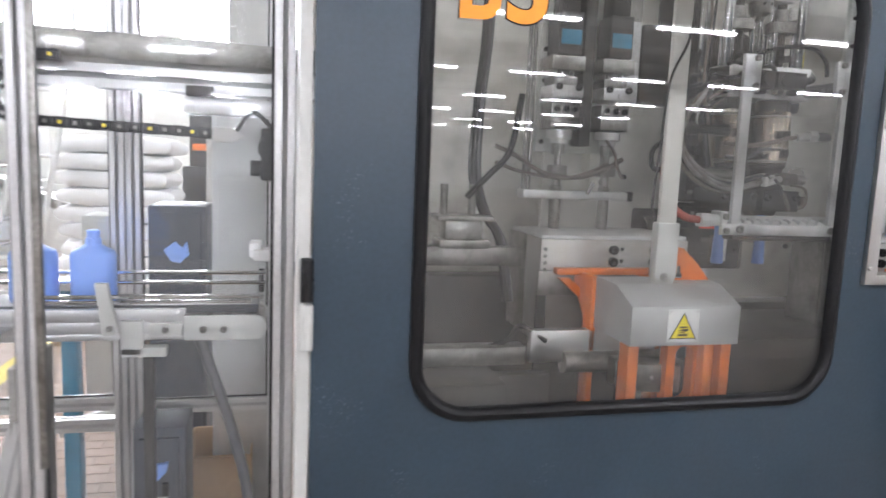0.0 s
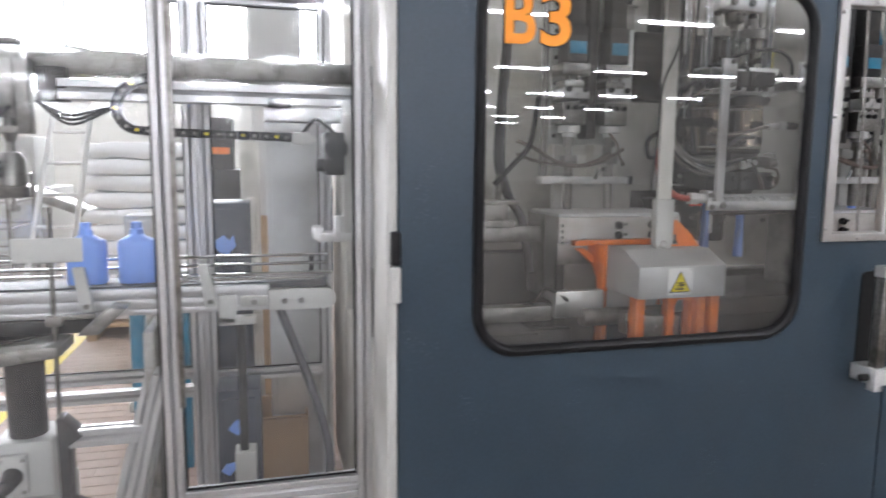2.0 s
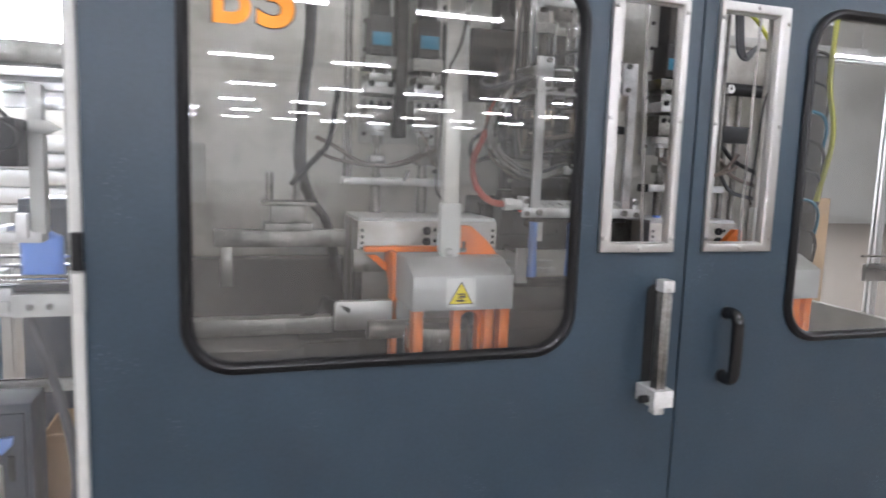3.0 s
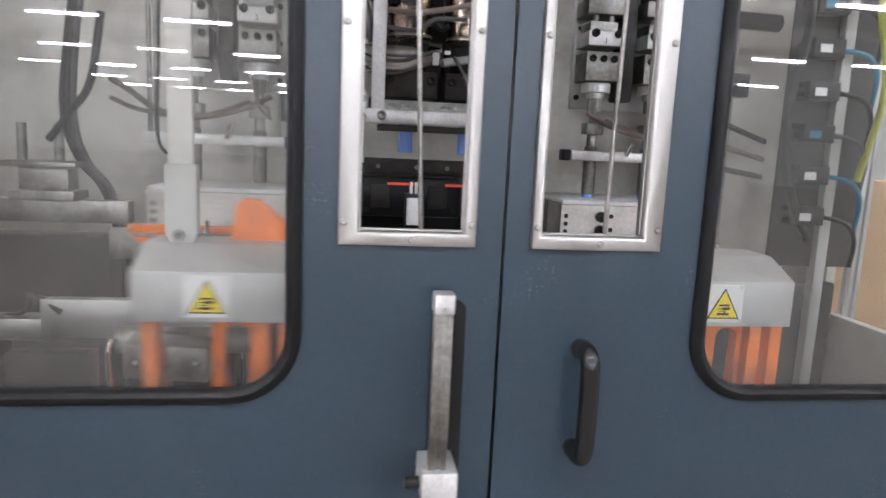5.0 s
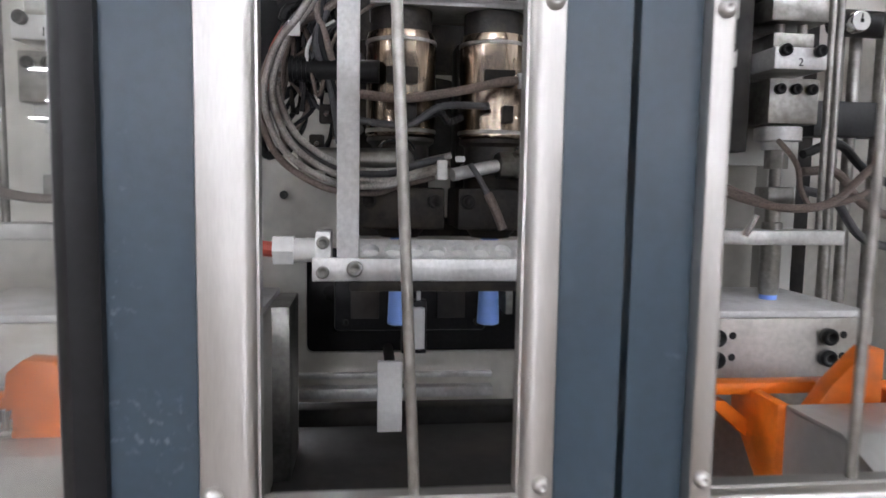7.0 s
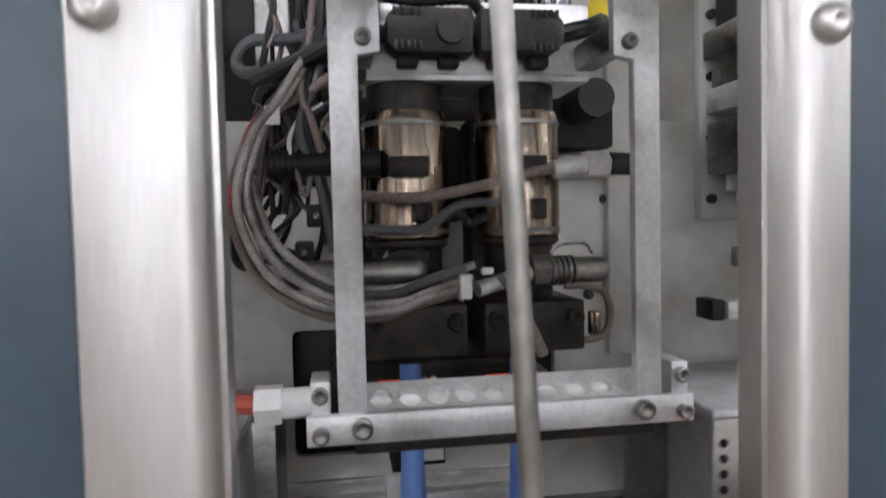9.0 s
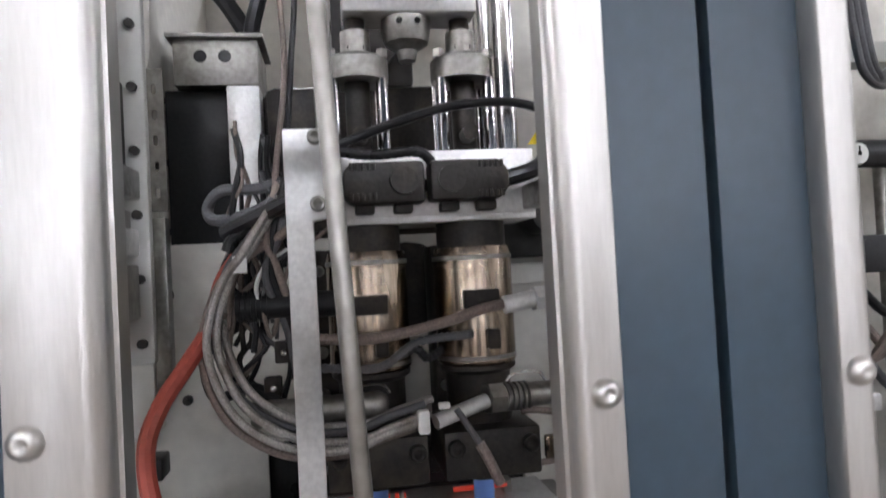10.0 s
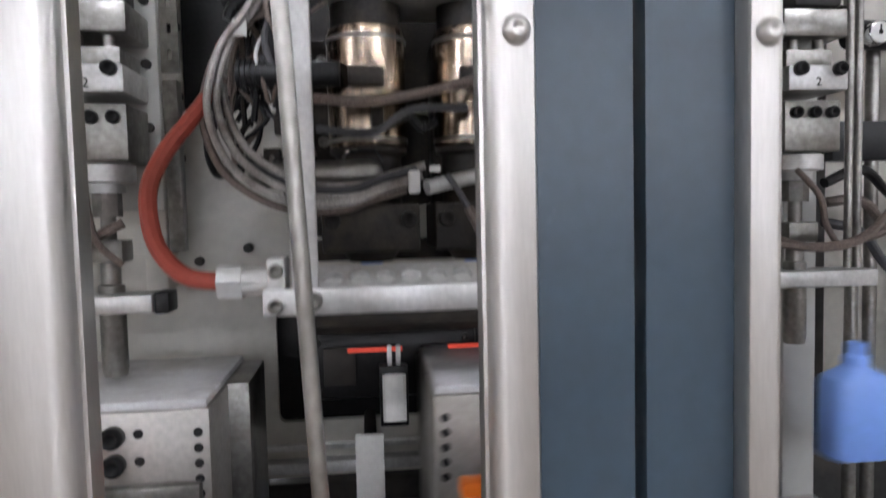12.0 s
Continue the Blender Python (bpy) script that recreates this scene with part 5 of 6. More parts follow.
def right_gear():
    g = thing("air_manifold", "pressure gauge, guide columns and hoses beside the blow unit", "machine")
    for x in (0.70, 0.735, 0.79):
        bm = bm_new()
        rod(bm, (x, 0.78, 1.08), (x, 0.78, 1.87), 0.011)
        part("column", bm, DULL, g)
    bm = bm_new()
    box(bm, 0.64, 0.83, 0.75, 0.80, 1.68, 1.745, 0.003)
    part("dark_plate", bm, BLACK, g)
    bm = bm_new()
    rod(bm, (0.682, 0.70, 1.879), (0.682, 0.72, 1.879), 0.019, seg=24, bev=0.002)
    ga = part("gauge", bm, CHROME, g, "small round pressure gauge")
    bm = bm_new()
    rod(bm, (0.682, 0.6985, 1.879), (0.682, 0.701, 1.879), 0.0165, seg=24)
    part("dial", bm, WHITE, ga)
    bm = bm_new()
    box(bm, 0.681, 0.683, 0.697, 0.6985, 1.879, 1.891)
    box(bm, 0.679, 0.685, 0.697, 0.6985, 1.876, 1.882)
    part("needle", bm, INK, ga)
    bm = bm_new()
    rod(bm, (0.66, 0.74, 1.885), (0.90, 0.76, 1.885), 0.024)
    rod(bm, (0.65, 0.74, 1.88), (0.65, 0.74, 1.93), 0.008)
    rod(bm, (0.64, 0.74, 1.93), (0.66, 0.74, 1.93), 0.012, seg=8)
    part("regulator", bm, BLACK, g)
    bm = bm_new()
    box(bm, 0.5, 1.45, 0.80, 0.85, 2.06, 2.10, 0.004)
    part("beam", bm, POST, g)
    for k in range(4):
        cable("air_line", [(0.60 + 0.02 * k, 0.74, 2.12), (0.615 + 0.02 * k, 0.74, 2.06), (0.622 + 0.018 * k, 0.73, 2.01), (0.61 + 0.016 * k, 0.72, 1.95)], 0.006, TEAL, g, "blue air line")
        bm = bm_new()
        rod(bm, (0.61 + 0.016 * k, 0.72, 1.955), (0.608 + 0.016 * k, 0.72, 1.925), 0.007, seg=8)
        part("fitting", bm, DULL, g)
    cable("yellow_hose", [(0.52, 0.68, 2.185), (0.635, 0.70, 2.181), (0.709, 0.70, 2.172), (0.80, 0.72, 2.135), (0.9, 0.74, 2.05)], 0.0075, YHOSE, g, "yellow and green striped hose")
    for k in range(3):
        cable("hose", [(0.69 + 0.01 * k, 0.74, 2.4), (0.693 + 0.012 * k, 0.72, 2.2), (0.70 + 0.012 * k, 0.71, 2.06), (0.715 + 0.012 * k, 0.71, 2.01), (0.77, 0.73, 2.0 + 0.01 * k), (0.84, 0.76, 2.06)], 0.007, HOSE, g, "grey air hose")
    for k in range(3):
        cable("hose", [(0.56, 0.66, 1.64 - 0.03 * k), (0.64, 0.68, 1.66 - 0.05 * k), (0.72, 0.70, 1.61 - 0.06 * k), (0.9, 0.76, 1.56 - 0.05 * k)], 0.008, (BLACK, BRAID, HOSE)[k], g)
    cable("hose", [(0.55, 0.72, 2.0), (0.575, 0.70, 2.06), (0.61, 0.70, 2.10), (0.59, 0.72, 2.16), (0.55, 0.74, 2.17)], 0.008, HOSE, g)
    bm = bm_new()
    box(bm, 0.56, 0.62, 0.76, 0.80, 1.08, 2.2, 0.004)
    part("upright", bm, POST, g)
    return g


def valve_rack():
    """Valves and hoses on a dark plate by the far side of the cabin."""
    v = thing("valve_rack", "dark steel plate with black air valves and hoses", "valve rack")
    bm = bm_new()
    box(bm, 1.14, 1.46, 0.97, 0.985, 1.10, 2.22, 0.003)
    part("plate", bm, OIL, v)
    bm = bm_new()
    box(bm, 1.30, 1.34, 0.94, 0.98, 0.62, 2.30, 0.004)
    part("upright", bm, POST, v)
    for k in range(7):
        z = 1.25 + 0.135 * k
        bm = bm_new()
        box(bm, 1.17, 1.28, 0.90, 0.97, z, z + 0.06, 0.004)
        rod(bm, (1.17, 0.935, z + 0.03), (1.145, 0.935, z + 0.03), 0.016, seg=12)
        valve = part("valve", bm, BLACK, v)
        bm = bm_new()
        box(bm, 1.19, 1.23, 0.897, 0.90, z + 0.015, z + 0.04)
        part("valve_label", bm, (WHITE, RAILALU, TEAL)[k % 3], valve)
        cable("air_line", [(1.28, 0.93, z + 0.03), (1.36, 0.90, z + 0.01), (1.40, 0.90, z - 0.05), (1.42, 0.93, z - 0.14)], 0.008, (BLACK, TEAL, HOSE)[k % 3], v)
    cable("hose", [(1.10, 0.90, 2.25), (1.13, 0.88, 1.9), (1.09, 0.88, 1.6), (1.15, 0.90, 1.35), (1.25, 0.93, 1.2)], 0.014, BLACK, v)
    cable("hose", [(1.40, 0.90, 2.25), (1.37, 0.88, 1.95), (1.42, 0.88, 1.7), (1.38, 0.90, 1.4)], 0.012, YHOSE, v)


valve_rack()
sized(right_gear(), 1.12, (-0.19, -0.35, 1.60), -0.04)


def left_gear():
    g = thing("take_out_slide", "steel take-out slide with valve box behind the window", "machine")
    bm = bm_new()
    box(bm, -0.945, -0.46, 0.40, 0.43, 1.0, 1.09, 0.003)
    part("slide_cover", bm, STEEL, g)
    bm = bm_new()
    box(bm, -1.40, -0.95, 0.42, 0.48, 0.99, 1.04, 0.003)
    part("arm_bar", bm, DULL, g)
    bm = bm_new()
    prism(bm, [(-0.735, 1.03), (-0.565, 1.02), (-0.565, 0.945), (-0.735, 0.955)], "y", 0.27, 0.36, 0.004)
    b = part("valve_box", bm, DULL, g)
    for x in (-0.71, -0.65, -0.59):
        screw(b, x, 0.27, 0.99, 0.006)
    bm = bm_new()
    box(bm, -1.42, -1.05, 0.28, 0.50, 0.624, 0.985, 0.006)
    box(bm, -1.05, -0.86, 0.45, 0.50, 0.624, 0.95, 0.006)
    part("pedestal", bm, OIL, g)
    cable("cable", [(-0.90, 0.40, 1.06), (-0.97, 0.42, 1.10), (-1.0, 0.45, 1.05), (-1.1, 0.46, 1.02)], 0.007, BLACK, g)
    cable("cable", [(-0.755, 0.27, 1.04), (-0.76, 0.26, 1.0), (-0.755, 0.27, 0.9)], 0.005, CHROME, g)
    b = thing("junction_box", "pale grey steel junction box on the cabin wall", "box")
    bm = bm_new()
    box(bm, -1.50, -1.33, 0.80, 0.93, 1.36, 1.56, 0.006)
    part("box_body", bm, POST, b)
    bm = bm_new()
    box(bm, -1.49, -1.34, 0.793, 0.80, 1.37, 1.55, 0.004)
    part("box_lid", bm, POST, b)
    bm = bm_new()
    box(bm, -1.507, -1.44, 0.84, 0.88, 1.15, 1.361, 0.003)
    box(bm, -1.507, -1.42, 0.84, 1.12, 1.12, 1.16, 0.003)
    part("box_bracket", bm, POST, b)
    h = thing("hanging_hose", "dark green hose bundle hanging inside the cabin", "hose")
    for k in range(3):
        cable("hose", [(-1.0 + 0.012 * k, 0.85, 2.4), (-0.99 + 0.012 * k, 0.83, 2.0), (-1.02 + 0.012 * k, 0.80, 1.7), (-1.03 + 0.014 * k, 0.78, 1.5), (-0.99 + 0.01 * k, 0.77, 1.38), (-0.93 + 0.01 * k, 0.78, 1.29), (-0.89 + 0.012 * k, 0.80, 1.09)], 0.008, (BLACK, OIL, HOSE)[k], h)
    r = thing("support_bar", "grey steel support bar with stepped brackets", "machine")
    bm = bm_new()
    box(bm, -1.30, -0.86, 0.74, 0.79, 1.215, 1.275, 0.003)
    box(bm, -1.14, -0.98, 0.70, 0.80, 1.275, 1.30, 0.003)
    box(bm, -1.12, -1.0, 0.72, 0.79, 1.30, 1.36, 0.003)
    box(bm, -1.15, -0.97, 0.69, 0.80, 1.36, 1.375, 0.003)
    for x in (-1.12, -1.03):
        rod(bm, (x, 0.75, 1.375), (x, 0.75, 1.47), 0.012)
    box(bm, -1.28, -1.24, 0.74, 0.85, 1.08, 1.215, 0.003)
    part("bar", bm, DULL, r)
    cable("cable", [(-1.05, 0.74, 1.43), (-0.99, 0.72, 1.50), (-0.93, 0.70, 1.58), (-0.90, 0.70, 1.75)], 0.010, BLACK, r, "thick black hose")


left_gear()


def guard_bar():
    b = thing("guard_bar", "dull grey flat guard bar in front of the moulds", "bar")
    bm = bm_new()
    box(bm, -0.86, -0.36, 0.585, 0.604, 1.15, 1.225, 0.003)
    part("flat", bm, DULL, b)
    for x in (-0.86, -0.39):
        bm = bm_new()
        box(bm, x, x + 0.03, 0.587, 0.602, 1.081 if x > -0.6 else 0.62, 1.15, 0.002)
        part("foot", bm, OIL, b)


guard_bar()


# ---- conveyor cell ----
def profile(bm, a, b, w=0.045):
    """A slotted aluminium bar from a to b, w wide, with a groove along each side."""
    a, b = Vector(a), Vector(b)
    d = b - a
    h, g, k = w / 2, w * 0.13, w * 0.225
    quarter = [(g, -h), (h - 0.002, -h), (h, -h + 0.002), (h, -g), (h - 0.004, -g), (k, -g)]
    out = []
    for n in range(4):
        for x, y in quarter:
            for _ in range(n):
                x, y = -y, x
            out.append((x, y))
    fresh = len(bm.verts)
    prism(bm, out, "z", 0.0, d.length)
    bm.verts.ensure_lookup_table()
    m = Matrix.Translation(a) @ Vector((0, 0, 1)).rotation_difference(d.normalized()).to_matrix().to_4x4()
    bmesh.ops.transform(bm, matrix=m, verts=bm.verts[fresh:])
    return bm


def cell_frame():
    f = thing("safety_guard", "slotted aluminium guard frame with clear acrylic panels", "guard")
    bars = [((-1.602, 0.26, 0.0), (-1.602, 0.26, 2.3)), ((-2.118, 0.26, 0.0), (-2.118, 0.26, 2.3)), ((-3.30, 0.26, 0.0), (-3.30, 0.26, 2.3)),
            ((-2.095, 0.26, 0.585), (-1.625, 0.26, 0.585)), ((-2.095, 0.26, 0.538), (-1.625, 0.26, 0.538)), ((-3.277, 0.26, 0.45), (-2.141, 0.26, 0.45)),
            ((-2.14, 1.17, 0.0), (-2.14, 1.17, 2.3)), ((-2.09, 1.17, 0.0), (-2.09, 1.17, 2.3)), ((-1.63, 1.17, 0.0), (-1.63, 1.17, 2.3)), ((-3.30, 1.17, 0.0), (-3.30, 1.17, 2.3)),
            ((-2.067, 1.17, 0.645), (-1.653, 1.17, 0.645)), ((-3.277, 1.17, 0.665), (-2.163, 1.17, 0.665)), ((-3.277, 1.17, 0.59), (-2.163, 1.17, 0.59)),
            ((-3.277, 1.17, 2.12), (-1.653, 1.17, 2.12)), ((-3.277, 0.26, 2.27), (-1.625, 0.26, 2.27)),
            ((-2.15, 0.33, 0.92), (-2.30, 0.36, 0.30)), ((-2.18, 0.40, 0.92), (-2.34, 0.42, 0.30))]
    for a, b in bars:
        part("aluminium_bar", profile(bm_new(), a, b), ALU, f)
    bm = bm_new()
    box(bm, -2.099, -2.084, 0.228, 0.236, 0.855, 2.25, 0.001)
    part("door_strip", bm, DULL, f)
    for k, (x0, x1, z0, z1, y) in enumerate(((-2.095, -1.625, 0.608, 2.247, 0.26), (-3.277, -2.141, 0.473, 2.247, 0.26), (-2.067, -1.653, 0.668, 2.097, 1.17), (-3.277, -2.163, 0.688, 2.097, 1.17))):
        bm = bm_new()
        box(bm, x0, x1, y - 0.002, y + 0.002, z0, z1)
        p = part("acrylic_panel", bm, ACRYL, f, "clear scuffed acrylic panel", smooth=False)
        p.visible_shadow = False
        for xa, xb, za, zb in ((x0, x0 + 0.006, z0, z1), (x1 - 0.006, x1, z0, z1), (x0 + 0.006, x1 - 0.006, z0, z0 + 0.006), (x0 + 0.006, x1 - 0.006, z1 - 0.006, z1)):
            bm = bm_new()
            box(bm, xa, xb, y - 0.007, y - 0.0025, za, zb, 0.001)
            part("panel_seal", bm, RUBBER, f, "black rubber seal")
    bm = bm_new()
    rod(bm, (-2.70, 0.256, 0.30), (-2.70, 0.256, 1.10), 0.0012, seg=6)
    part("panel_seam", bm, INK, f)


cell_frame()


def conveyor():
    c = thing("conveyor", "slim aluminium belt conveyor with guide rods carrying blue bottles", "conveyor")
    bm = bm_new()
    prism(bm, [(0.645, 1.095), (0.645, 1.118), (0.80, 1.118), (0.80, 1.095)], "x", -3.6, -1.67)
    part("belt", bm, BELT, c, "dark grey conveyor belt")
    for y in (0.62, 0.803):
        bm = bm_new()
        box(bm, -3.6, -1.86, y, y + 0.022, 1.078, 1.112, 0.002)
        box(bm, -3.6, -1.86, y + 0.004, y + 0.02, 1.045, 1.078, 0.002)
        box(bm, -3.6, -1.86, y, y + 0.022, 1.028, 1.046, 0.002)
        part("side_rail", bm, ALU, c)
        bm = bm_new()
        out = [(-1.862, 1.026), (-1.862, 1.094)] + [(-1.678 + 0.034 * math.cos(radians(90 - 15 * i)), 1.060 + 0.034 * math.sin(radians(90 - 15 * i))) for i in range(13)]
        prism(bm, out, "y", y - 0.008, y + 0.006, 0.002)
        e = part("end_plate", bm, POST, c, "pale grey rounded end plate")
        for x in (-1.812, -1.759):
            screw(e, x, y - 0.008, 1.057, 0.010, name="end_bolt", material=DULL, hexed=True)
    bm = bm_new()
    rod(bm, (-1.676, 0.645, 1.06), (-1.676, 0.80, 1.06), 0.030)
    part("end_roller", bm, DULL, c)
    bm = bm_new()
    box(bm, -1.95, -1.865, 0.606, 0.622, 1.042, 1.076, 0.003)
    box(bm, -2.02, -1.965, 0.60, 0.63, 0.99, 1.085, 0.004)
    box(bm, -2.02, -1.905, 0.60, 0.64, 0.985, 1.012, 0.004)
    e = part("leg_bracket", bm, POST, c)
    screw(e, -1.908, 0.606, 1.059, 0.009, name="end_bolt", material=DULL, hexed=True)
    bm = bm_new()
    box(bm, -1.966, -1.938, 0.60, 0.63, 0.45, 0.985, 0.003)
    part("leg", bm, OIL, c, "dark steel support leg")
    bm = bm_new()
    box(bm, -1.982, -1.916, 0.58, 0.66, 0.40, 0.56, 0.004)
    box(bm, -2.0, -1.9, 0.56, 0.68, 0.0, 0.40, 0.006)
    part("foot", bm, POST, c)
    for y, z in ((0.60, 1.150), (0.60, 1.136), (0.815, 1.15), (0.815, 1.18)):
        bm = bm_new()
        rod(bm, (-3.5 if y > 0.7 else -2.20, y, z), (-1.655 - (0.03 if z == 1.136 else 0), y, z), 0.006, seg=10)
        part("guide_rod", bm, CHROME, c)
    bm = bm_new()
    rod(bm, (-2.80, 0.60, 1.16), (-2.46, 0.60, 1.16), 0.006, seg=10)
    rod(bm, (-3.4, 0.60, 1.205), (-2.74, 0.60, 1.205), 0.009, seg=10)
    rod(bm, (-3.4, 0.60, 1.24), (-2.73, 0.60, 1.24), 0.009, seg=10)
    part("guide_rod", bm, CHROME, c)
    for x in (-2.055, -2.41):
        bm = bm_new()
        prism(bm, [(x - 0.02, 1.19), (x + 0.012, 1.19), (x + 0.035, 1.055), (x + 0.0, 1.05)], "y", 0.575, 0.598, 0.003)
        a = part("rod_clamp", bm, POST, c)
        screw(a, x + 0.016, 0.575, 1.072, 0.008, material=DULL, hexed=True, name="end_bolt")
    # photo-eye bracket with the reflector plate and its rod
    bm = bm_new()
    rod(bm, (-2.475, 0.52, 0.42), (-2.466, 0.52, 1.36), 0.007, seg=12)
    part("sensor_rod", bm, DULL, c)
    bm = bm_new()
    box(bm, -2.565, -2.38, 0.505, 0.512, 1.218, 1.288, 0.003)
    part("reflector_plate", bm, POST, c)
    bm = bm_new()
    box(bm, -2.49, -2.445, 0.505, 0.535, 1.03, 1.06, 0.003)
    box(bm, -2.46, -2.36, 0.52, 0.545, 1.045, 1.06, 0.003)
    prism(bm, [(-2.41, 1.0), (-2.35, 1.0), (-2.27, 1.075), (-2.32, 1.08)], "y", 0.50, 0.60, 0.004)
    part("sensor_bracket", bm, DULL, c)
    bm = bm_new()
    box(bm, -3.6, -2.38, 0.60, 0.79, 0.985, 1.027, 0.004)
    part("belt_pan", bm, OIL, c)
    bm = bm_new()
    box(bm, -2.775, -2.73, 0.575, 0.60, 0.985, 1.095, 0.003)
    box(bm, -2.725, -2.69, 0.58, 0.60, 1.04, 1.09, 0.003)
    part("side_clamp", bm, POST, c)
    bm = bm_new()
    lathe(bm, [(0.055, 0.66), (0.055, 0.945), (0.10, 0.95), (0.10, 0.985)], (-2.60, 0.66, 0), 28)
    part("column", bm, OIL, c, "dark steel column")
    bm = bm_new()
    prism(bm, [(-3.2, 0.86), (-2.44, 0.955), (-2.44, 0.985), (-2.5, 0.985), (-3.2, 0.915)], "y", 0.44, 0.60, 0.004)
    part("pan_arm", bm, DULL, c)
    bm = bm_new()
    box(bm, -2.685, -2.515, 0.58, 0.76, 0.48, 0.66, 0.012)
    box(bm, -2.66, -2.58, 0.555, 0.58, 0.50, 0.63, 0.008)
    box(bm, -2.76, -2.50, 0.54, 0.80, 0.0, 0.48, 0.015)
    g = part("gearbox", bm, POST, c, "grey cast gearbox with a shaft")
    bm = bm_new()
    rod(bm, (-2.62, 0.555, 0.565), (-2.62, 0.50, 0.558), 0.03, 0.022)
    rod(bm, (-2.62, 0.50, 0.558), (-2.62, 0.45, 0.55), 0.015)
    part("shaft", bm, OIL, g)
    for x, z in ((-2.65, 0.515), (-2.59, 0.515), (-2.65, 0.615), (-2.59, 0.615)):
        screw(g, x, 0.555, z, 0.006, material=DULL, hexed=True, name="end_bolt")
    bm = bm_new()
    profile(bm, (-2.41, 0.40, 0.735), (-2.19, 0.40, 0.735), 0.05)
    part("stub_bar", bm, ALU, c)
    bm = bm_new()
    prism(bm, [(-2.44, 0.80), (-2.425, 0.80), (-2.375, 0.745), (-2.41, 0.72), (-2.415, 0.55), (-2.34, 0.52), (-2.43, 0.45), (-2.44, 0.45)], "y", 0.37, 0.43, 0.003)
    part("hand_bracket", bm, OIL, c)
    bm = bm_new()
    box(bm, -2.21, -2.18, 0.38, 0.60, 0.0, 1.03, 0.004)
    part("stand", bm, DULL, c)


conveyor()

belt_bottles = [bottle("blue plastic bottle standing on the conveyor belt", "bottles on the belt") for _ in range(4)]
new_bottle = bottle("blue plastic bottle carried onto the conveyor belt", "bottles on the belt")


def robot():
    r = thing("take_out_robot", "overhead linear robot with drag chain and hanging gripper motor", "robot")
    bm = bm_new()
    prism(bm, [(-2.54, 1.765), (-2.54, 1.835), (-2.42, 1.85), (-2.35, 1.838), (-1.45, 1.825), (-1.45, 1.765)], "y", 0.66, 0.78, 0.004)
    part("beam_cover", bm, DULL, r)
    bm = bm_new()
    profile(bm, (-2.44, 0.62, 1.715), (-1.45, 0.62, 1.715), 0.06)
    part("linear_rail", bm, ALU, r)
    bm = bm_new()
    box(bm, -1.86, -1.45, 0.61, 0.68, 1.635, 1.678, 0.003)
    part("lower_rail", bm, ALU, r)
    bm = bm_new()
    box(bm, -2.50, -2.42, 0.60, 0.66, 1.68, 1.78, 0.004)
    box(bm, -1.85, -1.78, 0.585, 0.64, 1.678, 1.705, 0.004)
    part("carriage_block", bm, OIL, r)
    bm = bm_new()
    box(bm, -2.555, -2.52, 0.60, 0.66, 1.585, 1.80, 0.004)
    box(bm, -2.605, -2.557, 0.60, 0.65, 1.63, 1.80, 0.004)
    rod(bm, (-2.58, 0.625, 1.60), (-2.58, 0.625, 1.80), 0.018)
    box(bm, -2.615, -2.55, 0.59, 0.66, 1.585, 1.605, 0.003)
    rod(bm, (-2.58, 0.625, 1.585), (-2.58, 0.625, 1.56), 0.02, 0.012)
    box(bm, -2.62, -2.54, 0.60, 0.66, 1.84, 1.855, 0.003)
    box(bm, -2.60, -2.55, 0.62, 0.70, 1.79, 1.842, 0.003)
    part("lift_actuator", bm, DULL, r)
    bm = bm_new()
    lathe(bm, [(0.0, 1.40), (0.040, 1.40), (0.042, 1.405), (0.042, 1.43), (0.037, 1.435), (0.037, 1.51), (0.026, 1.53), (0.012, 1.532), (0.010, 1.565)], (-2.582, 0.625, 0), 28)
    part("gripper_motor", bm, DULL, r, "grey cup-shaped gripper head")
    bm = bm_new()
    rod(bm, (-2.582, 0.625, 1.40), (-2.582, 0.625, 1.375), 0.007)
    rod(bm, (-2.582, 0.625, 1.378), (-2.582, 0.625, 1.358), 0.012)
    part("suction_tip", bm, DULL, r)
    # drag chain: links on a bent path
    pts = [(-2.13, 1.752), (-2.202, 1.748), (-2.237, 1.727), (-2.268, 1.699), (-2.279, 1.664), (-2.268, 1.624), (-2.236, 1.60), (-2.189, 1.596), (-2.054, 1.591), (-1.891, 1.587), (-1.782, 1.583)]
    path = smooth_path([(x, 0.55, z) for x, z in pts], 24)
    acc, last = 0.0, path[0]
    chain = []
    for a, b in zip(path, path[1:]):
        acc += (b - a).length
        if acc > 0.0295:
            chain.append((last, b))
            last, acc = b, 0.0
    for k, (a, b) in enumerate(chain):
        bm = bm_new()
        d = (b - a).normalized()
        mid = (a + b) / 2
        m = Matrix.Translation(mid) @ Vector((1, 0, 0)).rotation_difference(d).to_matrix().to_4x4()
        box(bm, -0.0165, 0.0165, -0.02, 0.02, -0.0125 if k % 2 else -0.0135, 0.0125 if k % 2 else 0.0135, 0.003, m)
        lk = part("chain_link", bm, BLACK, r)
        bm = bm_new()
        rod(bm, mid + Vector((0, -0.0205, 0)), mid + Vector((0, -0.0185, 0)), 0.005, seg=10)
        part("link_pin", bm, YELLOW if k % 3 == 0 else DULL, lk)
    bm = bm_new()
    prism(bm, [(-1.782, 1.60), (-1.735, 1.60), (-1.70, 1.578), (-1.735, 1.56), (-1.782, 1.565)], "y", 0.535, 0.565, 0.002)
    part("chain_bracket", bm, POST, r)
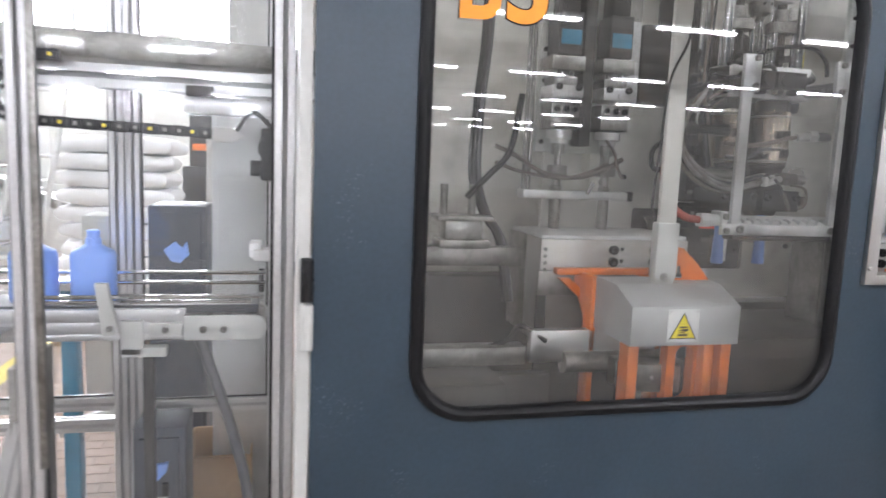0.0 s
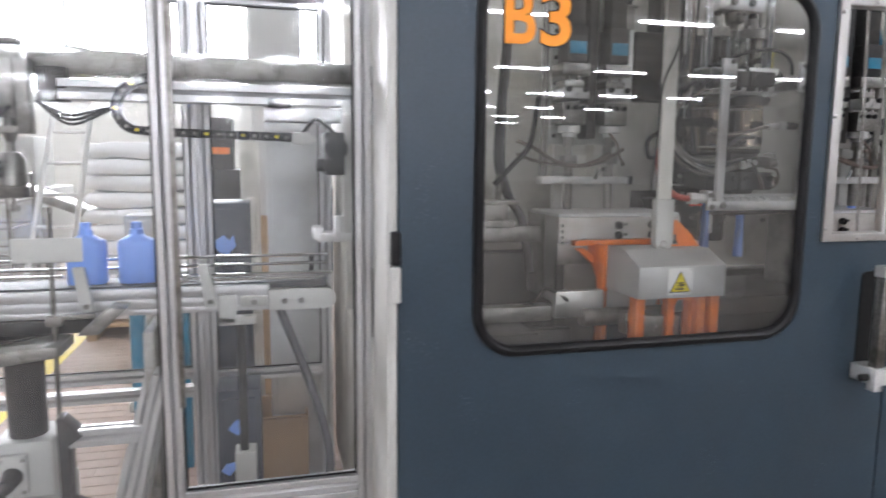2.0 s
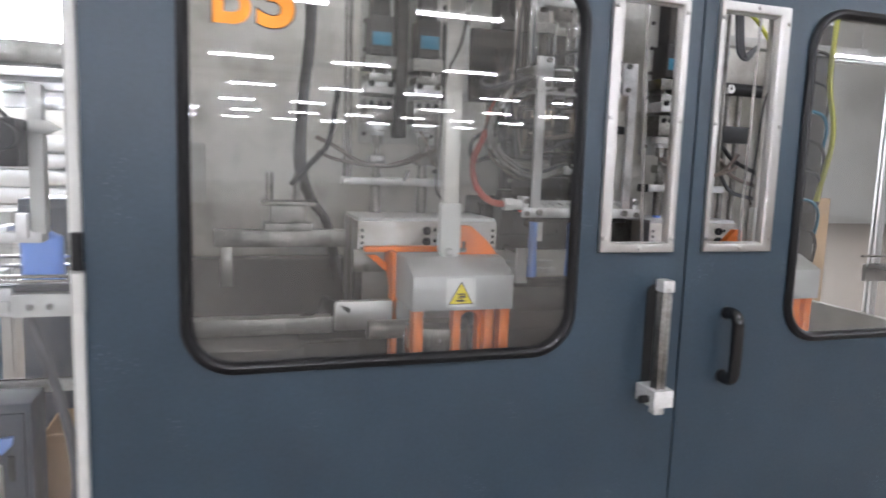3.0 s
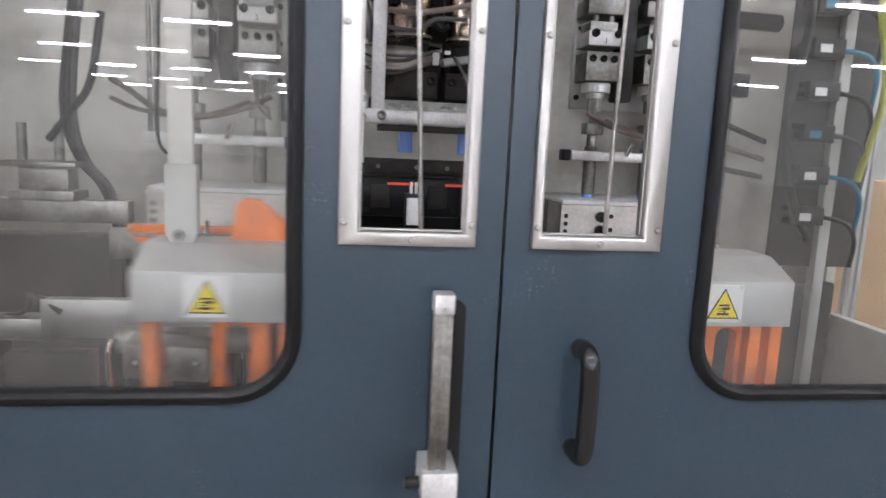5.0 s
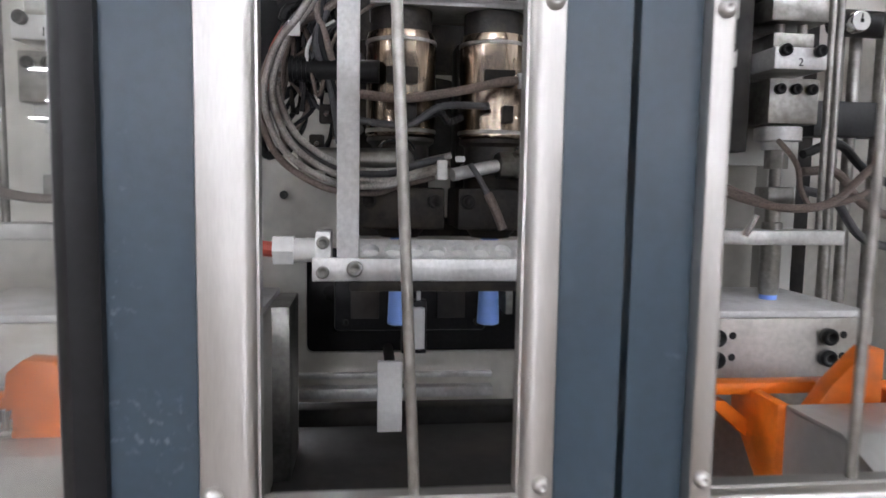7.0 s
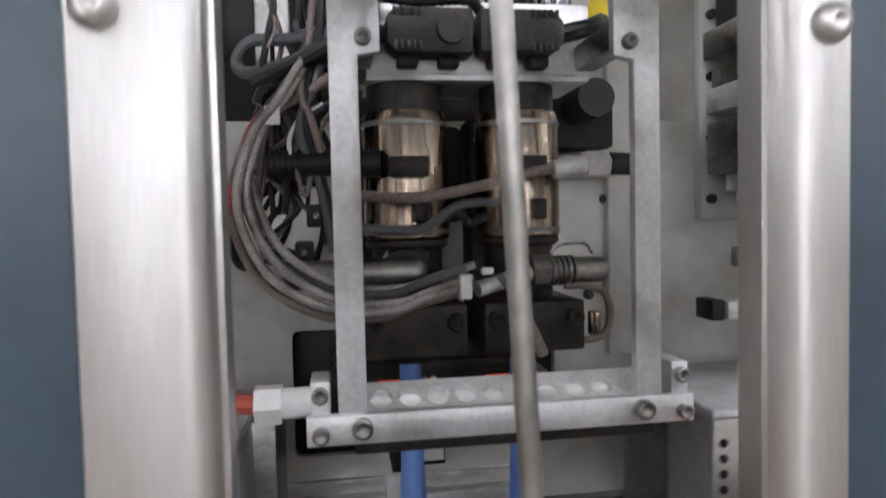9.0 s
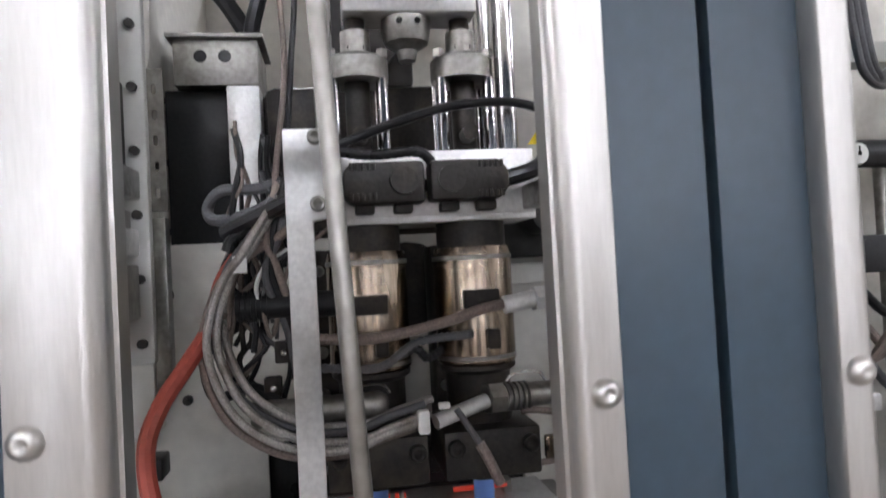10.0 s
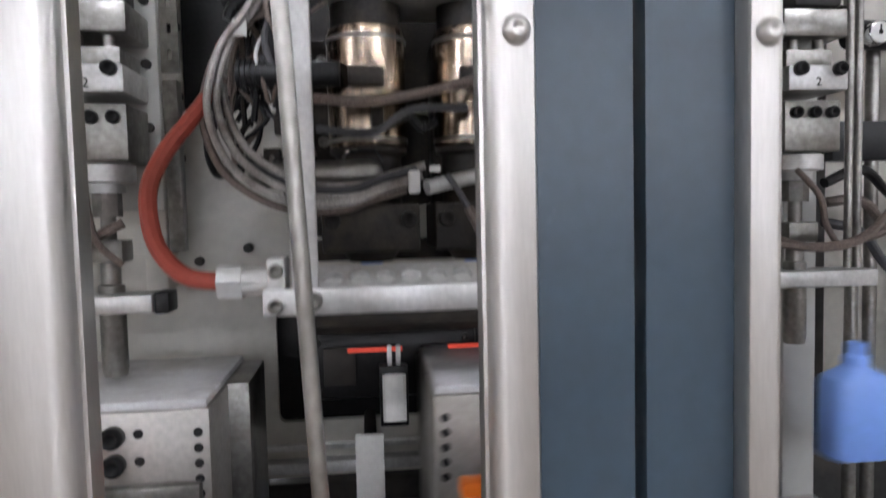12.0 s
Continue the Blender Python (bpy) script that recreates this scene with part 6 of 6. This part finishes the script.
    for k in range(5):
        cable("robot_hose", [(-2.62, 0.62 + 0.01 * k, 1.80 - 0.012 * k), (-2.75, 0.60, 1.77 - 0.02 * k), (-2.9, 0.58, 1.68 - 0.025 * k), (-3.2, 0.55, 1.58 - 0.03 * k)], 0.008, (TEAL, OIL, TEAL, BLACK, TEAL)[k], r, "bundled blue and black hose")
    for k in range(3):
        cable("robot_hose", [(-2.50, 0.60, 1.68), (-2.42, 0.58, 1.64 - 0.012 * k), (-2.36, 0.60, 1.65 - 0.01 * k), (-2.28, 0.64, 1.68)], 0.0045, BLACK, r)
        cable("robot_hose", [(-2.64 + 0.01 * k, 0.6, 1.76), (-2.66, 0.57, 1.69 - 0.02 * k), (-2.61, 0.56, 1.645 - 0.012 * k), (-2.56, 0.58, 1.66)], 0.005, BLACK, r)
        cable("robot_hose", [(-2.60, 0.59, 1.50 - 0.02 * k), (-2.66, 0.57, 1.54 - 0.015 * k), (-2.76, 0.56, 1.545 - 0.03 * k), (-2.9, 0.55, 1.56 - 0.01 * k)], 0.005, BLACK, r)
    # brackets that hold the beam on the posts
    bm = bm_new()
    box(bm, -1.66, -1.60, 0.78, 1.15, 1.78, 1.82, 0.004)
    box(bm, -2.16, -2.10, 0.78, 1.15, 1.78, 1.82, 0.004)
    part("beam_bracket", bm, ALU, r)
    bm = bm_new()
    box(bm, -1.74, -1.735, 0.615, 0.617, 1.735, 1.74)
    part("indicator", bm, glow_mat("green_lamp_glow", (0.05, 0.9, 0.5), 2.0), r)


robot()


def gripper():
    """The sliding gripper that brings bottles out of the machine; its space starts at its own middle."""
    g = thing("bottle_gripper", "dark gripper head on a pale sliding plate", "gripper")
    bm = bm_new()
    box(bm, -0.03, 0.03, 0.46, 0.60, 1.47, 1.60, 0.008)
    rod(bm, (0, 0.46, 1.55), (0, 0.42, 1.55), 0.035)
    rod(bm, (-0.03, 0.50, 1.50), (-0.055, 0.50, 1.50), 0.02)
    part("drive", bm, BLACK, g)
    bm = bm_new()
    box(bm, 0.031, 0.07, 0.55, 0.60, 1.28, 1.70, 0.004)
    part("slide_plate", bm, POST, g)
    bm = bm_new()
    box(bm, -0.05, 0.06, 0.545, 0.62, 1.255, 1.285, 0.004)
    box(bm, -0.06, -0.03, 0.56, 0.66, 1.262, 1.30, 0.004)
    box(bm, 0.0, 0.03, 0.52, 0.55, 1.27, 1.34, 0.004)
    part("finger", bm, RAILALU, g)
    cable("cable", [(0.0, 0.50, 1.60), (-0.05, 0.52, 1.64), (-0.09, 0.58, 1.60), (-0.1, 0.66, 1.60)], 0.006, BLACK, g)
    return g


grip = gripper()


# ---- behind the cell ----
def sack_stack():
    rng = random.Random(5)
    for k in range(11):
        bm = bm_new()
        r = bmesh.ops.create_cube(bm, size=1.0)
        bmesh.ops.subdivide_edges(bm, edges=bm.edges, cuts=6, use_grid_fill=True)
        for v in bm.verts:
            x, y, z = v.co * 2
            v.co = Vector((0.43 * x * (1 - 0.06 * z * z), 0.36 * y * (1 - 0.06 * z * z), 0.075 * z * (1 - 0.25 * x ** 4) * (1 - 0.2 * y ** 4)))
            v.co += noise.noise_vector(v.co * 6 + Vector((k * 3.1, 0, 0))) * 0.018
        bmesh.ops.transform(bm, matrix=pose(-2.88 + rng.uniform(-0.03, 0.03), 4.8, 0.22 + 0.135 * k, 0, 0, rng.uniform(-4, 4)), verts=bm.verts)
        solid("sack", bm, SACK, "plump white sack on a stacked pallet", "sack", group="stacked white sacks")
    p = thing("pallet", "wooden pallet under white sacks", "pallet", (-2.84, 4.8, 0))
    for k in range(6):
        bm = bm_new()
        box(bm, -0.5, 0.5, -0.42 + 0.15 * k, -0.32 + 0.15 * k, 0.11, 0.14, 0.003)
        part("board", bm, CARD, p)
    for x in (-0.45, 0.0, 0.45):
        bm = bm_new()
        box(bm, x - 0.04, x + 0.04, -0.42, 0.43, 0.0, 0.11, 0.003)
        part("runner", bm, CARD, p)


def ladder():
    l = thing("ladder", "leaning white aluminium ladder behind the cell", "ladder")
    a, b = Vector((-3.75, 4.0, 0)), Vector((-3.40, 4.4, 2.2))
    for dx in (0.0, 0.32):
        bm = bm_new()
        rod(bm, a + Vector((dx, 0, 0)), b + Vector((dx * 0.8, 0, 0)), 0.022, seg=8)
        part("stile", bm, WHITE, l)
    for k in range(1, 9):
        bm = bm_new()
        p = a.lerp(b, k / 9)
        rod(bm, p, p + Vector((0.32 - 0.064 * k / 9, 0, 0)), 0.014, seg=8)
        part("rung", bm, WHITE, l)


def cabinets():
    def cab(name, x0, x1, y0, y1, z1, m, label):
        c = thing(name, label, "cabinet")
        bm = bm_new()
        box(bm, x0, x1, y0, y1, 0.0, z1, 0.006)
        part("body", bm, m, c)
        bm = bm_new()
        box(bm, x0 + 0.02, x1 - 0.02, y0 - 0.016, y0 - 0.001, 0.06, z1 - 0.03, 0.004)
        d = part("door", bm, m, c)
        bm = bm_new()
        box(bm, x1 - 0.07, x1 - 0.05, y0 - 0.03, y0 - 0.017, z1 * 0.6, z1 * 0.6 + 0.09, 0.003)
        part("latch", bm, BLACK, d)
        return c
    cab("control_cabinet", -2.20, -1.95, 2.0, 2.35, 1.29, GREYCAB, "dark grey control cabinet with a blue scrap of film on it")
    cab("control_cabinet", -2.74, -2.50, 3.0, 3.3, 1.15, POST, "pale grey control cabinet behind the conveyor")
    cab("panel_cabinet", -1.86, -1.62, 1.35, 1.7, 1.70, HOODSTEEL, "tall brushed steel panel cabinet beside the machine")
    cab("scrap_bin", -2.06, -1.90, 0.92, 1.10, 0.66, GREYCAB, "dark bin with blue scraps under the conveyor")
    bm = bm_new()
    prism(bm, [(-2.13, 1.09), (-2.08, 1.13), (-2.05, 1.10), (-2.03, 1.13), (-2.02, 1.07), (-2.06, 1.03), (-2.10, 1.04)], "y", 1.965, 1.984, 0.002)
    solid("film_scrap", bm, BLUE, "crumpled pale blue plastic scrap on the cabinet", "scrap")
    for x, z, s in ((-1.985, 0.52, 1.0), (-2.02, 0.36, 0.8)):
        bm = bm_new()
        prism(bm, [(x - 0.035 * s, z), (x - 0.01, z + 0.03 * s), (x + 0.035 * s, z + 0.035 * s), (x + 0.03 * s, z + 0.005), (x, z - 0.025 * s)], "y", 0.885, 0.905, 0.003)
        solid("film_scrap", bm, BLUE, "pale blue plastic flash caught on the dark bin", "scrap")
    c = thing("feed_column", "pale green painted column with pipe fittings", "column")
    bm = bm_new()
    box(bm, -2.01, -1.90, 2.6, 2.7, 0.0, 1.62, 0.006)
    rod(bm, (-1.955, 2.56, 0.9), (-1.955, 2.56, 1.25), 0.035)
    rod(bm, (-1.955, 2.6, 1.1), (-1.955, 2.5, 1.1), 0.025)
    rod(bm, (-1.98, 2.57, 1.24), (-1.93, 2.57, 1.24), 0.05)
    part("column_body", bm, CREAM, c)
    e = thing("fire_extinguisher", "red fire extinguisher hanging on a pillar", "fire extinguisher")
    bm = bm_new()
    lathe(bm, [(0.06, 0.98), (0.068, 1.0), (0.068, 1.36), (0.04, 1.42), (0.02, 1.44), (0.02, 1.47)], (-1.745, 3.3, 0), 20)
    part("bottle", bm, RED, e)
    bm = bm_new()
    box(bm, -1.80, -1.70, 3.28, 3.32, 1.47, 1.50, 0.004)
    part("valve", bm, BLACK, e)
    bm = bm_new()
    box(bm, -1.775, -1.72, 3.225, 3.24, 1.22, 1.3, 0.002)
    part("label_plate", bm, WHITE, e)
    bm = bm_new()
    box(bm, -1.95, -1.60, 3.37, 3.6, 0.0, 6.5, 0.01)
    solid("pillar", bm, HALLWALL, "pale painted hall pillar", "pillar", "structure")
    bm = bm_new()
    hose(bm, [(-1.76, 3.3, 1.46), (-1.82, 3.26, 1.4), (-1.83, 3.26, 1.2), (-1.81, 3.26, 1.05)], 0.01, 8)
    part("discharge_hose", bm, BLACK, e)


def carton(x, y, w, d, h, label, flap=True):
    c = thing("carton", label, "box", (x, y, 0), "cartons")
    t = 0.006
    for name, args in (("side", (0, t, 0, d, 0, h)), ("side", (w - t, w, 0, d, 0, h)), ("front", (t, w - t, 0, t, 0, h)), ("back", (t, w - t, d - t, d, 0, h)), ("bottom", (t, w - t, t, d - t, 0, t))):
        bm = bm_new()
        box(bm, *args)
        part(name, bm, CARD, c)
    if flap:
        for y0, tilt in ((0.0, 65), (d, -70)):
            bm = bm_new()
            box(bm, 0.01, w - 0.01, -0.09 if y0 == 0 else 0, 0 if y0 == 0 else 0.09, -0.003, 0.003, 0, Matrix.Translation((0, y0, h)) @ pose(0, 0, 0, -tilt * 0.4 if y0 == 0 else tilt * 0.5))
            part("flap", bm, CARD, c)
    return c


def stand():
    s = thing("blue_stand", "blue painted steel stand behind the conveyor", "stand")
    for x in (-2.50, -2.30):
        bm = bm_new()
        box(bm, x, x + 0.06, 1.75, 1.83, 0.0, 0.95, 0.004)
        part("leg", bm, TEAL, s)
    bm = bm_new()
    prism(bm, [(-2.52, 0.30), (-2.22, 0.42), (-2.22, 0.47), (-2.52, 0.35)], "y", 1.76, 1.82, 0.004)
    part("brace", bm, POST, s)
    bm = bm_new()
    box(bm, -2.54, -2.2, 1.72, 1.86, 0.95, 0.985, 0.004)
    part("top", bm, POST, s)
    w = thing("wire_cage", "grey wire cage trolley far behind the conveyor", "cage")
    for x in (-4.9, -4.1):
        for y in (5.2, 5.9):
            bm = bm_new()
            rod(bm, (x, y, 0), (x, y, 1.35), 0.02, seg=8)
            part("post", bm, DULL, w)
    for k in range(6):
        bm = bm_new()
        z = 0.15 + 0.24 * k
        for a, b in (((-4.9, 5.2, z), (-4.1, 5.2, z)), ((-4.9, 5.9, z), (-4.1, 5.9, z)), ((-4.9, 5.2, z), (-4.9, 5.9, z)), ((-4.1, 5.2, z), (-4.1, 5.9, z))):
            rod(bm, a, b, 0.01, seg=6)
        part("wire_ring", bm, DULL, w)
    m = thing("far_conveyor", "grey inclined conveyor far behind the cell", "conveyor")
    bm = bm_new()
    prism(bm, [(-4.3, 1.15), (-3.3, 0.75), (-3.3, 0.85), (-4.3, 1.25)], "y", 6.0, 6.4, 0.01)
    for x in (-4.1, -3.4):
        box(bm, x, x + 0.06, 6.1, 6.2, 0.0, 1.0, 0.004)
    part("trough", bm, DULL, m)
    for x0, x1, y, z1, mm, lab in ((-1.9, -0.9, 7.5, 1.9, GREYCAB, "dark machine with an orange panel across the hall"), (-6.5, -4.8, 9.0, 1.8, POST, "pale machine across the hall"), (-3.2, -2.2, 10.5, 2.2, OIL, "dark grey machine across the hall")):
        t = thing("far_machine", lab, "machine")
        bm = bm_new()
        box(bm, x0, x1, y, y + 1.2, 0.0, z1 * 0.6, 0.02)
        box(bm, x0 + 0.1, x1 - 0.2, y + 0.1, y + 1.0, z1 * 0.6, z1, 0.02)
        part("machine_body", bm, mm, t)
        bm = bm_new()
        box(bm, x0 + 0.15, x1 - 0.25, y + 0.08, y + 0.1, z1 * 0.72, z1 * 0.77, 0.002)
        part("machine_panel", bm, ORANGE if mm is not POST else POST, t)


sack_stack()
ladder()
cabinets()
carton(-1.95, 1.22, 0.24, 0.30, 0.42, "open brown cardboard carton on the floor")
carton(-1.72, 1.75, 0.16, 0.30, 0.95, "tall brown cardboard carton", False)
carton(-1.95, 2.75, 0.3, 0.3, 1.14, "stacked brown cardboard carton", False)
stand()


def drip_hose():
    h = thing("drain_hose", "dark rubber hose hanging from the conveyor end", "hose")
    bm = bm_new()
    hose(bm, [(-1.835, 0.66, 1.04), (-1.80, 0.64, 0.95), (-1.735, 0.58, 0.78), (-1.69, 0.52, 0.62), (-1.685, 0.48, 0.50), (-1.73, 0.44, 0.35), (-1.80, 0.44, 0.05)], 0.015, 12)
    part("hose_body", bm, HOSE, h)


drip_hose()


def floor_marks():
    bm = bm_new()
    prism(bm, [(-3.50, 1.2), (-3.36, 1.2), (-3.36, 8.0), (-3.50, 8.0)], "z", 0.004, 0.008)
    solid("floor_line", bm, LINE, "worn yellow walkway line painted on the floor", "marking", "structure")


floor_marks()




# ---- beyond the far door ----
def right_cell():
    c = thing("outfeed_conveyor", "aluminium outfeed conveyor beside the machine", "conveyor")
    bm = bm_new()
    box(bm, 1.62, 3.6, 0.645, 0.80, 1.095, 1.118, 0.003)
    part("belt", bm, BELT, c)
    for y in (0.62, 0.803):
        bm = bm_new()
        box(bm, 1.62, 3.6, y, y + 0.022, 1.03, 1.112, 0.003)
        part("side_rail", bm, ALU, c)
    for y, z in ((0.60, 1.15), (0.60, 1.18), (0.815, 1.15)):
        bm = bm_new()
        rod(bm, (1.60, y, z), (3.6, y, z), 0.006, seg=10)
        part("guide_rod", bm, CHROME, c)
    for x in (1.9, 3.2):
        bm = bm_new()
        box(bm, x, x + 0.05, 0.66, 0.76, 0.0, 1.03, 0.004)
        part("leg", bm, POST, c)
    f = thing("guard_post", "slotted aluminium guard posts beside the outfeed", "guard")
    for x, y in ((1.63, 0.03), (1.63, 1.17), (2.1, 1.17), (3.3, 1.17)):
        part("aluminium_bar", profile(bm_new(), (x, y, 0), (x, y, 2.3)), ALU, f)
    for z in (0.65, 2.12):
        part("aluminium_bar", profile(bm_new(), (1.653, 1.17, z), (3.277, 1.17, z)), ALU, f)
    carton(1.95, 2.2, 0.5, 0.5, 0.95, "brown cardboard carton stacked near the outfeed", False)
    carton(2.7, 2.6, 0.6, 0.5, 1.35, "tall brown cardboard carton near the outfeed", False)
    t = thing("parts_table", "pale work table with white trays near the outfeed", "table")
    bm = bm_new()
    box(bm, 1.3, 2.3, 3.0, 3.7, 1.0, 1.04, 0.005)
    part("tabletop", bm, WHITE, t)
    for x in (1.34, 2.22):
        for y in (3.04, 3.62):
            bm = bm_new()
            box(bm, x, x + 0.04, y, y + 0.04, 0.0, 1.0, 0.003)
            part("leg", bm, POST, t)
    for x in (1.4, 1.85):
        bm = bm_new()
        box(bm, x, x + 0.36, 3.1, 3.5, 1.04, 1.2, 0.02)
        solid("tray", bm, WHITE, "white plastic tray on the work table", "tray")
    m = thing("far_machine", "pale machine with an orange panel beyond the outfeed", "machine")
    bm = bm_new()
    box(bm, 2.0, 4.2, 5.2, 6.4, 0.0, 1.5, 0.02)
    box(bm, 2.3, 3.6, 5.4, 6.2, 1.5, 2.3, 0.02)
    part("machine_body", bm, POST, m)
    bm = bm_new()
    box(bm, 2.4, 3.0, 5.38, 5.40, 1.6, 2.0, 0.002)
    part("machine_panel", bm, ORANGE, m)


right_cell()


def floor_bricks():
    """Paving bricks near the cell are pieces of their own; the rest is joined."""
    fl = bpy.data.objects["floor"]
    me = bpy.data.meshes.new("brick")
    bm = bm_new()
    box(bm, -0.097, 0.097, -0.047, 0.047, -0.02, 0.003, 0.003)
    bm.to_mesh(me)
    bm.free()
    me.materials.append(FLOORBRICK)
    rest = bm_new()
    n = 0
    for j in range(-2, 42):
        for i in range(-26, 2):
            x, y = -1.2 + 0.2 * i + (0.1 if j % 2 else 0), 1.4 + 0.1 * j
            if not (-6 < x < -1.2):
                continue
            if n < 300 and -3.4 < x < -1.5 and y < 4.6:
                ob = new("brick", me)
                ob.location = (x, y, 0)
                ob.parent = fl
                n += 1
            else:
                box(rest, x - 0.097, x + 0.097, y - 0.047, y + 0.047, -0.02, 0.003)
    tagged(part("brick_field", rest, FLOORBRICK, fl, "", False), "rows of reddish paving bricks", kind="stuff")


floor_bricks()


# ---- motion ----
def motions():
    ox, oy, oz = HEAD_AT
    rises = ((0, -0.04), (3.5, -0.045), (3.9, -0.045), (4.3, -0.045), (4.7, 0.13), (5.0, 0.125), (5.5, 0.085), (6.0, 0.061), (6.5, 0.032), (8.5, -0.041), (9.0, -0.048), (9.5, -0.059), (10.5, -0.052), (11.0, -0.048), (11.5, -0.010), (11.8, 0.035), (12.0, 0.060))
    walk(head, [(t, pose(ox, oy, oz + up)) for t, up in rises])
    # the soft tubes grow, are cut, and grow again
    ends = ((0, 1.223), (1.0, 1.165), (2.0, 1.130), (3.6, 1.07), (4.3, 1.06), (4.7, 1.44), (5.5, 1.404), (6.0, 1.360), (6.5, 1.316), (8.5, 1.188), (9.0, 1.15), (10.9, 1.04), (11.2, 1.04), (11.45, 1.399), (12.0, 1.399))
    for p, x in zip(parisons, HEADS):
        walk(p, [(t, pose(ox + HEAD_SIZE * x, oy + HEAD_SIZE * YP, z)) for t, z in ends])
    walk(carriage_l, [(t, pose(LEFT + dx, 0, 0)) for t, dx in ((0, 0), (2.9, 0), (3.05, 0.02), (3.3, 0.20), (3.5, 0.46), (3.6, 0.54), (3.75, 0.60), (3.9, 0.627), (4.4, 0.627), (4.6, 0.55), (5.0, 0.07), (5.2, 0.0), (12, 0))])
    walk(carriage_r, [(t, pose(RIGHT + dx, 0, 0)) for t, dx in ((0, 0), (8.75, 0), (9.0, -0.03), (9.4, -0.3), (9.7, -0.50), (9.9, -0.525), (11.55, -0.525), (11.75, -0.48), (12.0, -0.335))])
    walk(unit_l, [(t, pose(x, UNIT_Y, UNIT_Z)) for t, x in ((0, -0.674), (3.8, -0.674), (5.0, -0.605), (12, -0.595))])
    # bottles come down off the pins and leave with the take-out
    for k, b in enumerate(hung_l):
        x = -0.758 + 0.168 * k
        walk(b, [(t, pose(xx, 0.74, z)) for t, xx, z in ((0, x, 1.125), (3.1, x, 1.125), (3.5, x - 0.01, 1.105), (3.7, x - 0.05, 1.10), (4.2, x - 0.42, 1.10), (5.1, x - 0.82, 1.12), (12, x - 0.9, 1.12))])
    for k, b in enumerate(hung_r):
        x = 0.401 + 0.168 * k
        walk(b, [(t, pose(xx, 0.74, z)) for t, xx, z in ((0, x, 1.145), (9.3, x, 1.145), (10.5, x - 0.02, 1.05), (11.3, x - 0.03, 1.10), (11.6, x - 0.02, 1.135), (11.7, x + 0.02, 1.14), (11.8, x + 0.081, 1.14), (11.9, x + 0.166, 1.14), (12, x + 0.28, 1.14))])
    # belt bottles drift along the belt; a new one is set down at its end
    for k, b in enumerate(belt_bottles):
        x = (-2.108, -2.257, -2.68, -2.83)[k]
        walk(b, [(t, pose(x + dx, 0.72, 1.118)) for t, dx in ((0, 0), (0.5, -0.078), (1.0, -0.125), (1.5, -0.148), (2.0, -0.162), (3.0, -0.2), (12, -0.32))])
    walk(new_bottle, [(t, pose(x, 0.72, z)) for t, x, z in ((0, -1.43, 1.16), (2.1, -1.43, 1.16), (2.5, -1.60, 1.125), (2.6, -1.665, 1.118), (2.8, -1.76, 1.118), (3.5, -1.82, 1.118), (12, -2.0, 1.118))])
    walk(grip, [(t, pose(x, 0, 0)) for t, x in ((0, -1.63), (1.7, -1.63), (2.2, -1.70), (2.5, -1.80), (2.7, -1.86), (3.2, -1.75), (3.6, -1.63), (12, -1.63))])


motions()
